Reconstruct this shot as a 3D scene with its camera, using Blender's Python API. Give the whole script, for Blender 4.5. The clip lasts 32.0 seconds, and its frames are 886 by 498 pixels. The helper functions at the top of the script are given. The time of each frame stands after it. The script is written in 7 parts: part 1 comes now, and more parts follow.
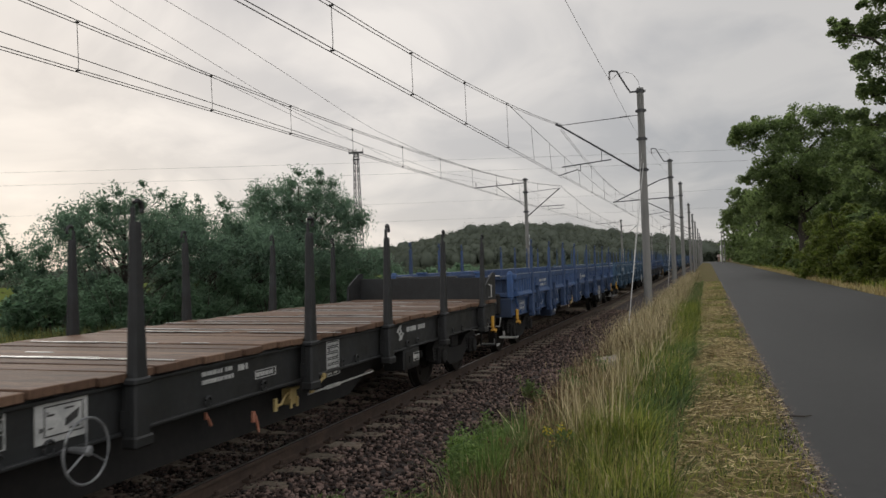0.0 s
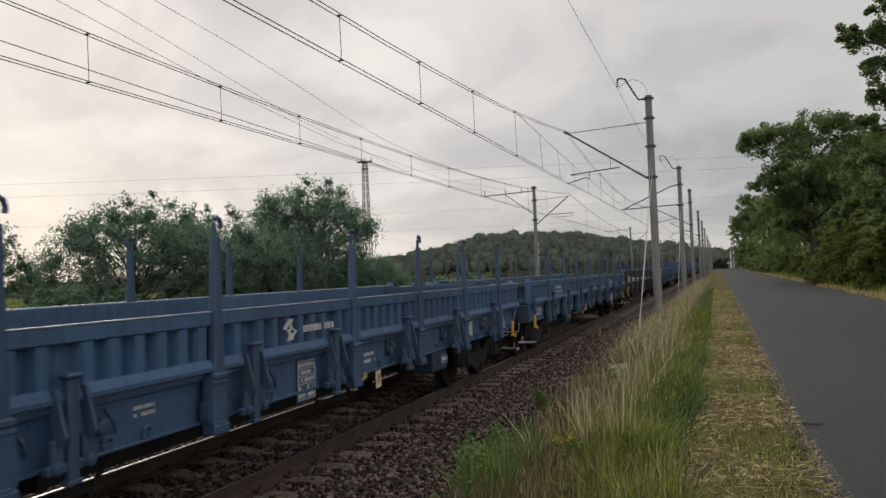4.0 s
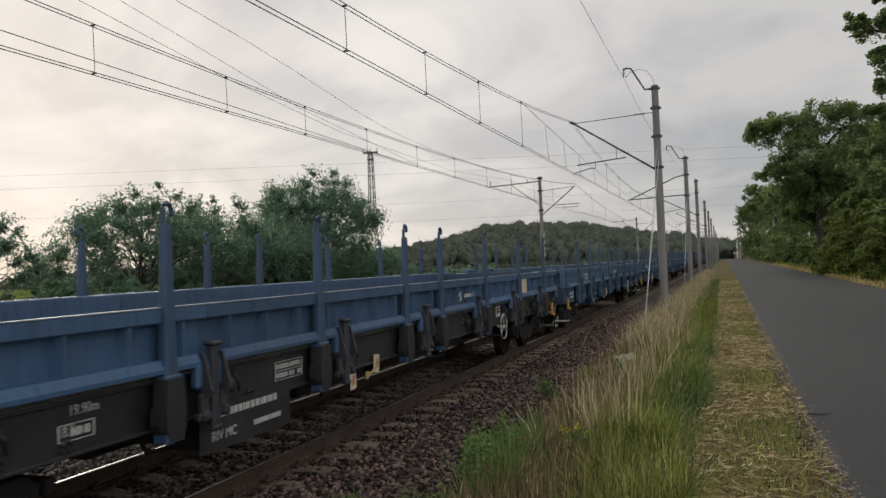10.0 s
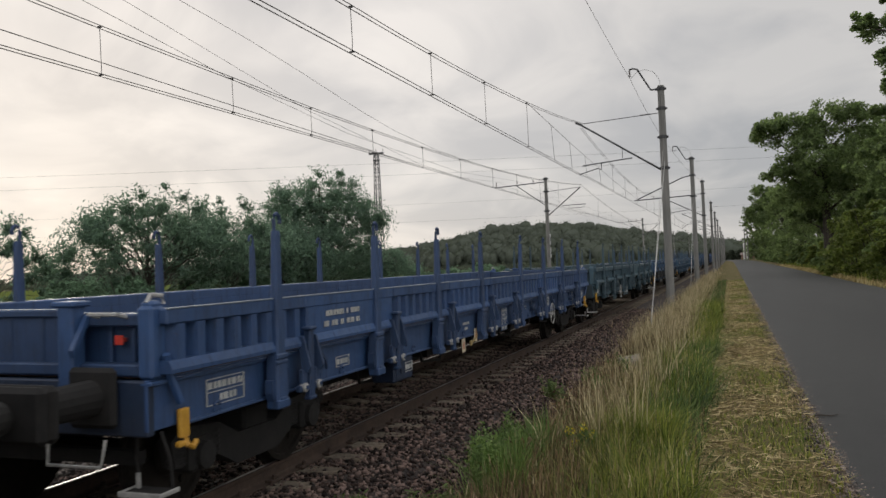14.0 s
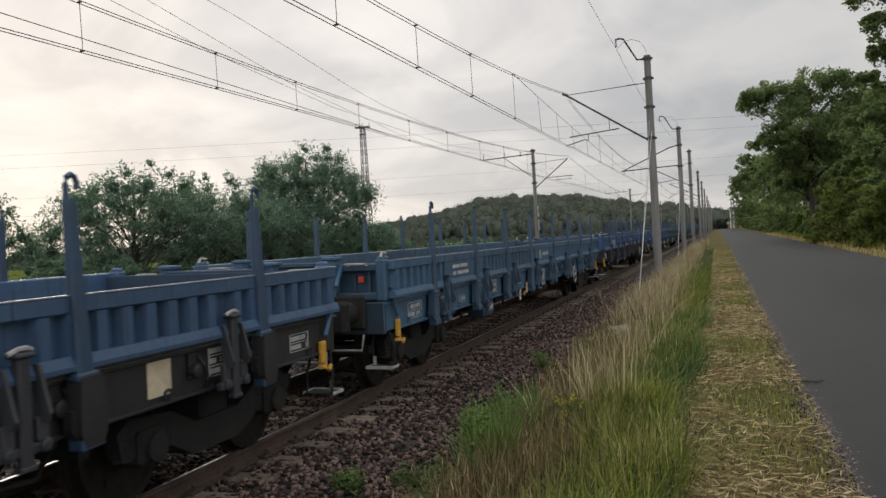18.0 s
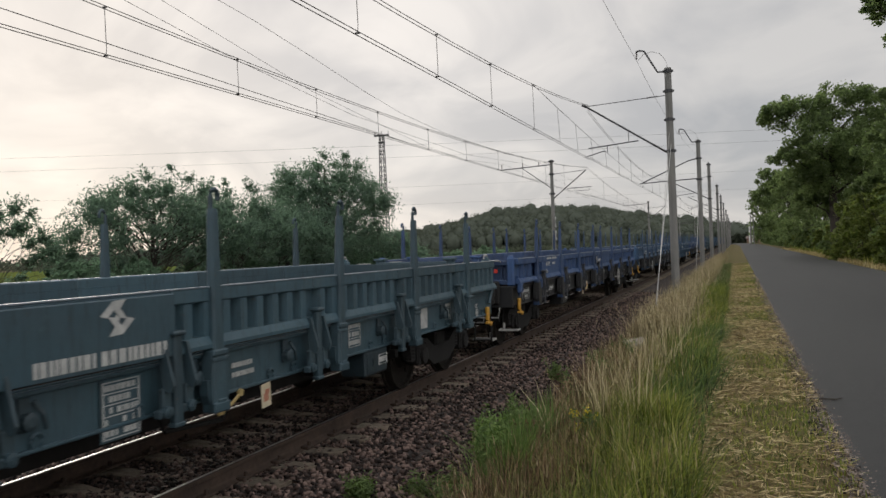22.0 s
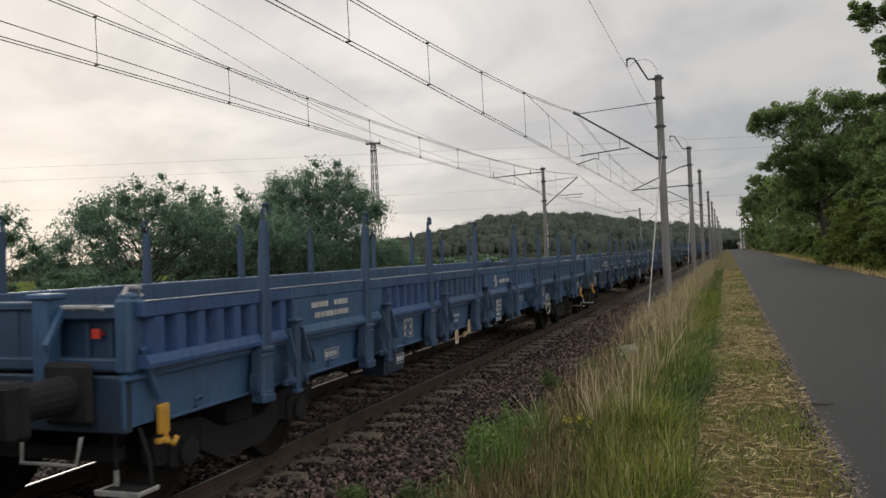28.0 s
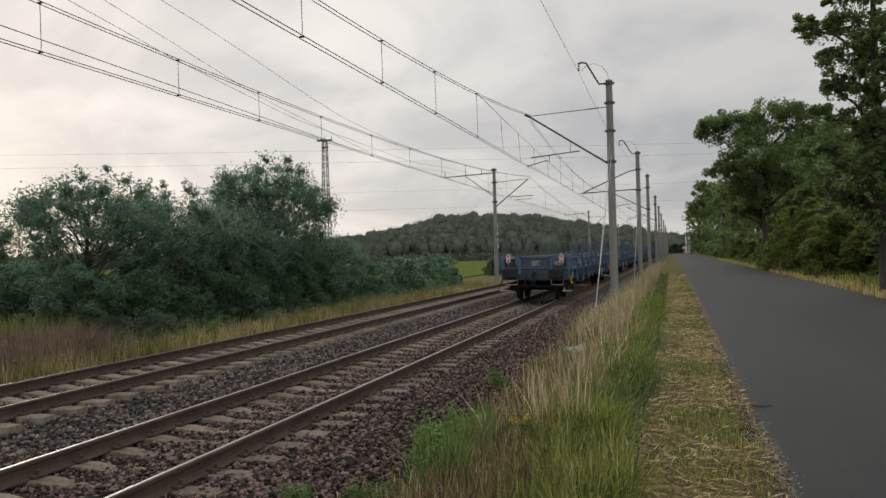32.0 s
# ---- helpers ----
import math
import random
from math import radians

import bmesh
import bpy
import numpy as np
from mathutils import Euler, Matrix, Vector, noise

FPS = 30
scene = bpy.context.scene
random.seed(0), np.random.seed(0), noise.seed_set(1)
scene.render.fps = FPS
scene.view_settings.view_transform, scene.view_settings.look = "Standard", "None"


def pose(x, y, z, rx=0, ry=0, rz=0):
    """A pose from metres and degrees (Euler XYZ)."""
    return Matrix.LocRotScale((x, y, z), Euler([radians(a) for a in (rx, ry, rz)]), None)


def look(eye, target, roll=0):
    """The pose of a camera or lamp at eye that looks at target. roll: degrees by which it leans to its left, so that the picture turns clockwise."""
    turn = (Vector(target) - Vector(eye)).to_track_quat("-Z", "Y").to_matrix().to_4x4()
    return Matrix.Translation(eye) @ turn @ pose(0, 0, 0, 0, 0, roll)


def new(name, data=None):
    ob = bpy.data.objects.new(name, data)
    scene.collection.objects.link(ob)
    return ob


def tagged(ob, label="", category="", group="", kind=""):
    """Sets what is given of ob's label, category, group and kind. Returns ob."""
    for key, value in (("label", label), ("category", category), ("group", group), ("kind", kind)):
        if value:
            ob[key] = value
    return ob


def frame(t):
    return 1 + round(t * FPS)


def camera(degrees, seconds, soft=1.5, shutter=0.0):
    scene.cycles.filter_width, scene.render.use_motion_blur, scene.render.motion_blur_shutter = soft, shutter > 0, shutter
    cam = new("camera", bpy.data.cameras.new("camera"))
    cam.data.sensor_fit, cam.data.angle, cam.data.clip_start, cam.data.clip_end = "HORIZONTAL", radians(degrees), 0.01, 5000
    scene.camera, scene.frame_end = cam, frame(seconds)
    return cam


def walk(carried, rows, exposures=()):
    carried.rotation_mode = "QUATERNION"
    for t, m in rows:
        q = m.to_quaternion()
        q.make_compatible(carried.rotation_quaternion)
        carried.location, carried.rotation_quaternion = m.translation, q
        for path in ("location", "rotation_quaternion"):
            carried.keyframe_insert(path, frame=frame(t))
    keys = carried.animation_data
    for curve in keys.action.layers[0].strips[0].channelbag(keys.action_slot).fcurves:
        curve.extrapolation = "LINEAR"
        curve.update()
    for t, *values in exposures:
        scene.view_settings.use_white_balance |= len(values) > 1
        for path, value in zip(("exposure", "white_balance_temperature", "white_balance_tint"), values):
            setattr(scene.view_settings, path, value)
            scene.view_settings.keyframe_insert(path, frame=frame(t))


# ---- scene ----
# One plan: x across the railway (to the right), y along it, z up from the rail head of the near track.
SECONDS = 32.0
EYE_Z = 1.839
NEAR_X, FAR_X = -5.14, -9.107          # centre lines of the two tracks
CANT = 1.0                             # the near track leans a little towards the road, in degrees
ROAD_L, ROAD_R, ROAD_Z = 0.74, 5.95, 0.2

cam = camera(54.96, SECONDS, soft=1.5, shutter=0.08)


def aim(yaw, pitch, roll):
    """The pose of the standing camera: degrees to the left of the track, up, and lean."""
    return pose(0, 0, EYE_Z, 0, 0, yaw) @ pose(0, 0, 0, 90 + pitch) @ pose(0, 0, 0, 0, 0, roll)


walk(cam, [
    (0, aim(17.23, 1.18, -2.04)), (0.5, aim(17.14, 1.16, -2.18)), (1, aim(17.31, 1.38, -2.29)), (1.5, aim(17.46, 1.52, -2.36)), (2, aim(17.62, 1.57, -2.17)),
    (2.5, aim(17.74, 1.65, -2.10)), (3, aim(17.75, 1.67, -2.23)), (3.5, aim(17.81, 1.82, -2.31)), (5.5, aim(17.78, 1.56, -2.44)), (6, aim(17.65, 1.58, -2.25)),
    (6.5, aim(17.65, 1.53, -2.24)), (7, aim(17.83, 1.45, -2.22)), (7.5, aim(17.85, 1.41, -2.39)), (8, aim(17.97, 1.39, -2.52)), (8.5, aim(18.04, 1.41, -2.55)),
    (9, aim(18.08, 1.29, -2.52)), (9.5, aim(18.14, 1.15, -2.47)), (10, aim(18.23, 1.17, -2.41)), (10.5, aim(18.01, 1.29, -2.45)), (11, aim(18.04, 1.35, -2.43)),
    (11.5, aim(18.04, 1.37, -2.29)), (12, aim(18.15, 1.43, -2.28)), (12.5, aim(18.24, 1.40, -2.38)), (13, aim(18.39, 1.29, -2.38)), (13.5, aim(18.56, 1.27, -2.36)),
    (14, aim(18.62, 1.24, -2.42)), (14.5, aim(18.70, 1.30, -2.53)), (16.5, aim(18.21, 0.13, -2.95)), (17, aim(17.39, -0.71, -2.79)), (17.5, aim(17.75, -0.76, -3.00)),
    (18, aim(17.92, -0.59, -3.26)), (18.5, aim(18.14, -0.41, -3.18)), (19, aim(18.30, -0.19, -2.88)), (19.5, aim(18.45, 0.04, -2.41)), (20, aim(18.62, 0.25, -2.30)),
    (20.5, aim(18.81, 0.23, -2.31)), (21, aim(18.97, 0.19, -2.11)), (21.5, aim(18.90, 0.24, -2.18)), (22, aim(19.01, 0.07, -2.20)), (22.5, aim(19.17, 0.23, -2.42)),
    (23, aim(19.25, 0.25, -2.71)), (23.5, aim(18.28, 0.25, -3.00)), (24, aim(17.90, 0.22, -2.63)), (24.5, aim(17.74, 0.41, -2.53)), (25, aim(17.89, 0.60, -2.49)),
    (25.5, aim(18.08, 0.48, -2.67)), (27.5, aim(18.31, 0.57, -2.48)), (28, aim(18.47, 0.57, -2.52)), (28.5, aim(18.53, 0.62, -2.58)), (29, aim(18.51, 0.74, -2.43)),
    (29.5, aim(18.54, 0.83, -2.26)), (30, aim(18.20, 0.68, -2.05)), (30.5, aim(17.64, 0.40, -2.18)), (31, aim(16.86, 0.30, -2.03)), (31.5, aim(15.87, 0.34, -1.72)),
    (32, aim(15.12, 0.40, -1.49))],
    ((0, 0.06), (11, 0.08), (14.5, 0.09), (17, 0.24), (20, 0.1), (22, 0.15), (25, 0.12), (30, 0.1), (32, 0.12)))

# ---- sky and light: an overcast evening, the sun behind thin cloud to the left of the track ----
SUN_AZ, SUN_EL = 44.0, 15.0            # degrees to the left of +y, and up
sun_way = Vector((-math.sin(radians(SUN_AZ)) * math.cos(radians(SUN_EL)), math.cos(radians(SUN_AZ)) * math.cos(radians(SUN_EL)), math.sin(radians(SUN_EL))))
world = bpy.data.worlds.new("overcast_sky")
scene.world = world
world.use_nodes = True
wt = world.node_tree
wt.nodes.clear()


def wn(kind, **values):
    node = wt.nodes.new(kind)
    for key, value in values.items():
        node.inputs[key].default_value = value
    return node


w_out, w_bg = wn("ShaderNodeOutputWorld"), wn("ShaderNodeBackground", Strength=1.0)
w_sky = wn("ShaderNodeTexSky")
w_sky.sky_type, w_sky.sun_disc = "NISHITA", False
w_sky.sun_elevation, w_sky.sun_rotation = radians(SUN_EL), radians(-SUN_AZ)
w_pos = wn("ShaderNodeTexCoord")
# cloud sheet: flattened coordinates so that the clouds draw together towards the horizon
w_sep = wn("ShaderNodeSeparateXYZ")
w_up = wn("ShaderNodeMath"); w_up.operation = "MAXIMUM"; w_up.inputs[1].default_value = 0.0
w_up2 = wn("ShaderNodeMath"); w_up2.operation = "ADD"; w_up2.inputs[1].default_value = 0.34
w_div = wn("ShaderNodeVectorMath"); w_div.operation = "DIVIDE"
w_comb = wn("ShaderNodeCombineXYZ")
wt.links.new(w_pos.outputs["Generated"], w_sep.inputs[0])
wt.links.new(w_sep.outputs["Z"], w_up.inputs[0])
wt.links.new(w_up.outputs[0], w_up2.inputs[0])
for axis in "XYZ":
    wt.links.new(w_up2.outputs[0], w_comb.inputs[axis])
wt.links.new(w_pos.outputs["Generated"], w_div.inputs[0])
wt.links.new(w_comb.outputs[0], w_div.inputs[1])
w_noise = wn("ShaderNodeTexNoise", Scale=2.7, Detail=6.0, Roughness=0.52, Distortion=0.6)
w_noise2 = wn("ShaderNodeTexNoise", Scale=0.9, Detail=3.0, Roughness=0.5)
wt.links.new(w_div.outputs[0], w_noise.inputs["Vector"])
wt.links.new(w_div.outputs[0], w_noise2.inputs["Vector"])
w_mixn = wn("ShaderNodeMath"); w_mixn.operation = "MULTIPLY_ADD"; w_mixn.inputs[1].default_value = 0.46
w_half = wn("ShaderNodeMath"); w_half.operation = "MULTIPLY"; w_half.inputs[1].default_value = 0.59
wt.links.new(w_noise2.outputs["Fac"], w_half.inputs[0])
wt.links.new(w_noise.outputs["Fac"], w_mixn.inputs[0])
wt.links.new(w_half.outputs[0], w_mixn.inputs[2])
w_ramp = wn("ShaderNodeValToRGB")
w_ramp.color_ramp.elements[0].position, w_ramp.color_ramp.elements[0].color = 0.455, (0.405, 0.408, 0.424, 1)
w_ramp.color_ramp.elements[1].position, w_ramp.color_ramp.elements[1].color = 0.60, (0.585, 0.568, 0.556, 1)
wt.links.new(w_mixn.outputs[0], w_ramp.inputs[0])
# the sun's glow through the cloud
w_dot = wn("ShaderNodeVectorMath"); w_dot.operation = "DOT_PRODUCT"; w_dot.inputs[1].default_value = sun_way
wt.links.new(w_pos.outputs["Generated"], w_dot.inputs[0])
w_glow = wn("ShaderNodeMapRange"); w_glow.interpolation_type = "SMOOTHSTEP"
for key, value in (("From Min", 0.70), ("From Max", 1.0), ("To Min", 0.0), ("To Max", 1.0)):
    w_glow.inputs[key].default_value = value
wt.links.new(w_dot.outputs["Value"], w_glow.inputs["Value"])
w_gm = wn("ShaderNodeMath"); w_gm.operation = "MULTIPLY"
wt.links.new(w_glow.outputs[0], w_gm.inputs[0])
wt.links.new(w_mixn.outputs[0], w_gm.inputs[1])
w_add = wn("ShaderNodeMixRGB"); w_add.blend_type = "ADD"; w_add.inputs[2].default_value = (0.48, 0.42, 0.365, 1)
wt.links.new(w_gm.outputs[0], w_add.inputs[0])
wt.links.new(w_ramp.outputs[0], w_add.inputs[1])
w_scale = wn("ShaderNodeMixRGB"); w_scale.blend_type = "MULTIPLY"; w_scale.inputs[0].default_value = 1.0; w_scale.inputs[2].default_value = (0.1, 0.1, 0.1, 1)
wt.links.new(w_sky.outputs[0], w_scale.inputs[1])
w_cover = wn("ShaderNodeMixRGB"); w_cover.inputs[0].default_value = 0.95
wt.links.new(w_scale.outputs[0], w_cover.inputs[1])
wt.links.new(w_add.outputs[0], w_cover.inputs[2])
# an overcast sky grows brighter towards the zenith
w_zen = wn("ShaderNodeMapRange"); w_zen.interpolation_type = "SMOOTHSTEP"
for key, value in (("From Min", 0.32), ("From Max", 0.85), ("To Min", 1.0), ("To Max", 1.65)):
    w_zen.inputs[key].default_value = value
wt.links.new(w_up.outputs[0], w_zen.inputs["Value"])
# added fill: the unseen sky behind the walker is brightened to light surfaces facing it
w_back = wn("ShaderNodeVectorMath"); w_back.operation = "DOT_PRODUCT"; w_back.inputs[1].default_value = (0.45, -0.893, 0.0)
wt.links.new(w_pos.outputs["Generated"], w_back.inputs[0])
w_back_fill = wn("ShaderNodeMapRange"); w_back_fill.interpolation_type = "SMOOTHSTEP"
for key, value in (("From Min", -0.25), ("From Max", 0.9), ("To Min", 1.0), ("To Max", 2.0)):
    w_back_fill.inputs[key].default_value = value
wt.links.new(w_back.outputs["Value"], w_back_fill.inputs["Value"])
w_gain = wn("ShaderNodeMath"); w_gain.operation = "MULTIPLY"
wt.links.new(w_zen.outputs[0], w_gain.inputs[0])
wt.links.new(w_back_fill.outputs[0], w_gain.inputs[1])
wt.links.new(w_gain.outputs[0], w_bg.inputs["Strength"])
wt.links.new(w_cover.outputs[0], w_bg.inputs["Color"])
wt.links.new(w_bg.outputs[0], w_out.inputs["Surface"])
sun = new("sun", bpy.data.lights.new("sun", "SUN"))
sun.data.energy, sun.data.angle, sun.data.color = 0.7, radians(14), (1.0, 0.93, 0.84)
sun.matrix_world = look((0, 0, 30), Vector((0, 0, 30)) - sun_way)
scene.view_settings.exposure = 0.0

# ---- materials ----
def material(name, build):
    m = bpy.data.materials.new(name)
    m.use_nodes = True
    t = m.node_tree
    t.nodes.clear()
    out = t.nodes.new("ShaderNodeOutputMaterial")
    build(t, out)
    return m


def node(t, kind, **values):
    n = t.nodes.new(kind)
    for key, value in values.items():
        n.inputs[key.replace("_", " ")].default_value = value
    return n


def noise_fac(t, scale, detail=5.0, rough=0.6, stretch=None, space="Object"):
    tc = node(t, "ShaderNodeTexCoord")
    n = node(t, "ShaderNodeTexNoise", Scale=scale, Detail=detail, Roughness=rough)
    if stretch:
        mp = node(t, "ShaderNodeMapping", Scale=stretch)
        t.links.new(tc.outputs[space], mp.inputs["Vector"])
        t.links.new(mp.outputs[0], n.inputs["Vector"])
    else:
        t.links.new(tc.outputs[space], n.inputs["Vector"])
    return n.outputs["Fac"]


def ramp(t, fac, stops):
    r = node(t, "ShaderNodeValToRGB")
    e = r.color_ramp.elements
    while len(e) < len(stops):
        e.new(0.5)
    for k, (p, c) in enumerate(stops):
        e[k].position, e[k].color = p, (*c, 1)
    t.links.new(fac, r.inputs[0])
    return r.outputs[0]


def mix(t, fac, a, b, blend="MIX"):
    m = node(t, "ShaderNodeMixRGB")
    m.blend_type = blend
    for i, v in enumerate((fac, a, b)):
        if isinstance(v, (int, float)):
            m.inputs[i].default_value = v
        elif isinstance(v, tuple):
            m.inputs[i].default_value = (*v, 1)
        else:
            t.links.new(v, m.inputs[i])
    return m.outputs[0]


def math_node(t, op, a, b):
    m = node(t, "ShaderNodeMath")
    m.operation = op
    for i, v in enumerate((a, b)):
        if isinstance(v, (int, float)):
            m.inputs[i].default_value = v
        else:
            t.links.new(v, m.inputs[i])
    return m.outputs[0]


def surface(t, out, colour, rough=0.7, metal=0.0, bump=None, strength=0.3, distance=0.01, specular=0.5):
    b = node(t, "ShaderNodeBsdfPrincipled")
    b.inputs["Metallic"].default_value = metal
    b.inputs["Specular IOR Level"].default_value = specular
    for key, v in (("Base Color", colour), ("Roughness", rough)):
        if isinstance(v, tuple):
            b.inputs[key].default_value = (*v, 1)
        elif isinstance(v, (int, float)):
            b.inputs[key].default_value = v
        else:
            t.links.new(v, b.inputs[key])
    if bump is not None:
        bp = node(t, "ShaderNodeBump", Strength=strength, Distance=distance)
        t.links.new(bump, bp.inputs["Height"])
        t.links.new(bp.outputs[0], b.inputs["Normal"])
    t.links.new(b.outputs[0], out.inputs["Surface"])
    return b


def simple(name, c1, c2, scale, rough=0.7, metal=0.0, bump=0.3, distance=0.005, detail=6.0, stretch=None, specular=0.5):
    """Two tones mixed by a coarse and a fine noise, with relief from the fine one."""
    def build(t, out):
        coarse, fine = noise_fac(t, scale * 0.17, 3.0, 0.6, stretch), noise_fac(t, scale, detail, 0.65, stretch)
        both = math_node(t, "ADD", math_node(t, "MULTIPLY", coarse, 0.55), math_node(t, "MULTIPLY", fine, 0.45))
        colour = ramp(t, both, [(0.36, c1), (0.64, c2)])
        surface(t, out, colour, rough, metal, fine, bump, distance, specular)
    return material(name, build)


def island_tones(name, stops, rough=0.85, noise_scale=3.0, translucent=0.0, specular=0.3, through_tint=(1.0, 1.12, 0.62)):
    """Each loose piece takes a tone of its own; leaves let some light through."""
    def build(t, out):
        g = node(t, "ShaderNodeNewGeometry")
        big = noise_fac(t, noise_scale, 3.0, 0.6)
        f = math_node(t, "ADD", math_node(t, "MULTIPLY", g.outputs["Random Per Island"], 0.84), math_node(t, "MULTIPLY", math_node(t, "SUBTRACT", big, 0.3), 0.5))
        colour = ramp(t, f, stops)
        b = surface(t, out, colour, rough, specular=specular)
        if translucent:
            tr = node(t, "ShaderNodeBsdfTranslucent")
            t.links.new(mix(t, 1.0, colour, through_tint, "MULTIPLY"), tr.inputs["Color"])
            ms = node(t, "ShaderNodeMixShader", Fac=translucent)
            t.links.new(b.outputs[0], ms.inputs[1])
            t.links.new(tr.outputs[0], ms.inputs[2])
            t.links.new(ms.outputs[0], out.inputs["Surface"])
    return material(name, build)


def wagon_paint(t, out):
    """Sprayed paint in the wagon's own colour: faded, dusty, with rain streaks, rubbed edges and rust."""
    info = node(t, "ShaderNodeObjectInfo")
    fade = noise_fac(t, 0.9, 4.0, 0.6)
    dust = noise_fac(t, 2.3, 6.0, 0.7)
    streak = noise_fac(t, 6.0, 6.0, 0.75, (3.0, 3.0, 0.35))
    speck = noise_fac(t, 26.0, 4.0, 0.7)
    film, wear = noise_fac(t, 1.3, 5.0, 0.68, (1.0, 0.7, 1.6)), noise_fac(t, 9.0, 5.0, 0.7)
    shade = math_node(t, "ADD", math_node(t, "MULTIPLY", info.outputs["Random"], 0.24), 0.69)
    base = mix(t, 1.0, info.outputs["Color"], shade, "MULTIPLY")
    base = mix(t, ramp(t, fade, [(0.38, (0, 0, 0)), (0.66, (0.75, 0.75, 0.75))]), base, mix(t, 1.0, base, (1.32, 1.12, 1.02), "MULTIPLY"))
    # a film of brake dust, thin here and thick there
    c = mix(t, ramp(t, film, [(0.40, (0.06, 0.06, 0.06)), (0.68, (0.42, 0.42, 0.42))]), base, mix(t, 0.6, base, (0.045, 0.053, 0.061)))
    c = mix(t, ramp(t, dust, [(0.46, (0, 0, 0)), (0.72, (0.6, 0.6, 0.6))]), c, mix(t, 1.0, c, (1.05, 0.9, 0.84), "MULTIPLY"))
    c = mix(t, ramp(t, streak, [(0.50, (0, 0, 0)), (0.70, (0.85, 0.85, 0.85))]), c, mix(t, 1.0, c, (0.42, 0.40, 0.38), "MULTIPLY"))
    c = mix(t, ramp(t, wear, [(0.62, (0, 0, 0)), (0.74, (0.5, 0.5, 0.5))]), c, mix(t, 1.0, base, (1.7, 1.45, 1.25), "MULTIPLY"))
    c = mix(t, ramp(t, speck, [(0.63, (0, 0, 0)), (0.71, (0.85, 0.85, 0.85))]), c, mix(t, 0.55, c, (0.085, 0.048, 0.03)))
    surface(t, out, c, ramp(t, dust, [(0.3, (0.42, 0.42, 0.42)), (0.7, (0.75, 0.75, 0.75))]), 0.0, speck, 0.2, 0.003)


PAINT = material("wagon_paint", wagon_paint)
BLACK_PAINT = simple("dark_frame_paint", (0.018, 0.018, 0.018), (0.044, 0.042, 0.040), 9.0, 0.6)
# near-black: the shade under the wagons is put into both colours
SHADED_GRIME = simple("bogie_grime", (0.00508, 0.00495, 0.00495), (0.0146, 0.0133, 0.0124), 14.0, 0.85, specular=0.4)
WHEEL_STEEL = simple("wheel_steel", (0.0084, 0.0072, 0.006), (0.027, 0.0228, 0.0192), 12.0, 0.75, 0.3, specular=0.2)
WHITE = simple("white_marking_paint", (0.275, 0.282, 0.275), (0.462, 0.462, 0.447), 30.0, 0.6, bump=0.05)
CREAM = simple("cream_plate", (0.391, 0.332, 0.221), (0.527, 0.459, 0.332), 18.0, 0.6, bump=0.05)
YELLOW = simple("yellow_hook_paint", (0.34, 0.17, 0.0127), (0.527, 0.289, 0.034), 22.0, 0.55, bump=0.1)
RED = simple("red_reflector", (0.50, 0.035, 0.02), (0.62, 0.06, 0.04), 20.0, 0.4, bump=0.05)
PALE_STEEL = simple("worn_grey_steel", (0.22, 0.22, 0.211), (0.422, 0.414, 0.396), 25.0, 0.5, 0.2)


def plank_look(t, out):
    """Bare wagon boards: each its own tone, grain along the board, dark stains and worn red-brown patches."""
    info = node(t, "ShaderNodeObjectInfo")
    grain, worn = noise_fac(t, 6.0, 6.0, 0.7, (1.0, 7.0, 1.0)), noise_fac(t, 2.4, 4.0, 0.65, (0.6, 1.6, 1.0))
    base = ramp(t, grain, [(0.34, (0.062, 0.037, 0.0245)), (0.66, (0.152, 0.096, 0.064))])
    tone = ramp(t, info.outputs["Random"], [(0.1, (0.72, 0.66, 0.62)), (0.5, (1.0, 0.93, 0.88)), (0.9, (1.25, 1.22, 1.18))])
    c = mix(t, 1.0, base, tone, "MULTIPLY")
    c = mix(t, ramp(t, worn, [(0.54, (0, 0, 0)), (0.7, (0.75, 0.75, 0.75))]), c, (0.04, 0.027, 0.02))
    surface(t, out, c, 0.78, 0.0, grain, 0.5, 0.006, 0.3)


PLANK = material("weathered_floor_board", plank_look)
RAIL_RUST = simple("rusty_rail_side", (0.028, 0.018, 0.013), (0.075, 0.048, 0.034), 16.0, 0.85)
RAIL_HEAD = simple("polished_rail_head", (0.266, 0.255, 0.237), (0.414, 0.4, 0.377), 30.0, 0.4, 0.95, 0.03, stretch=(1.0, 0.06, 1.0))
RAIL_DULL = simple("dull_rail_head", (0.10, 0.078, 0.055), (0.22, 0.18, 0.135), 30.0, 0.5, 0.6, 0.05, stretch=(1.0, 0.06, 1.0))


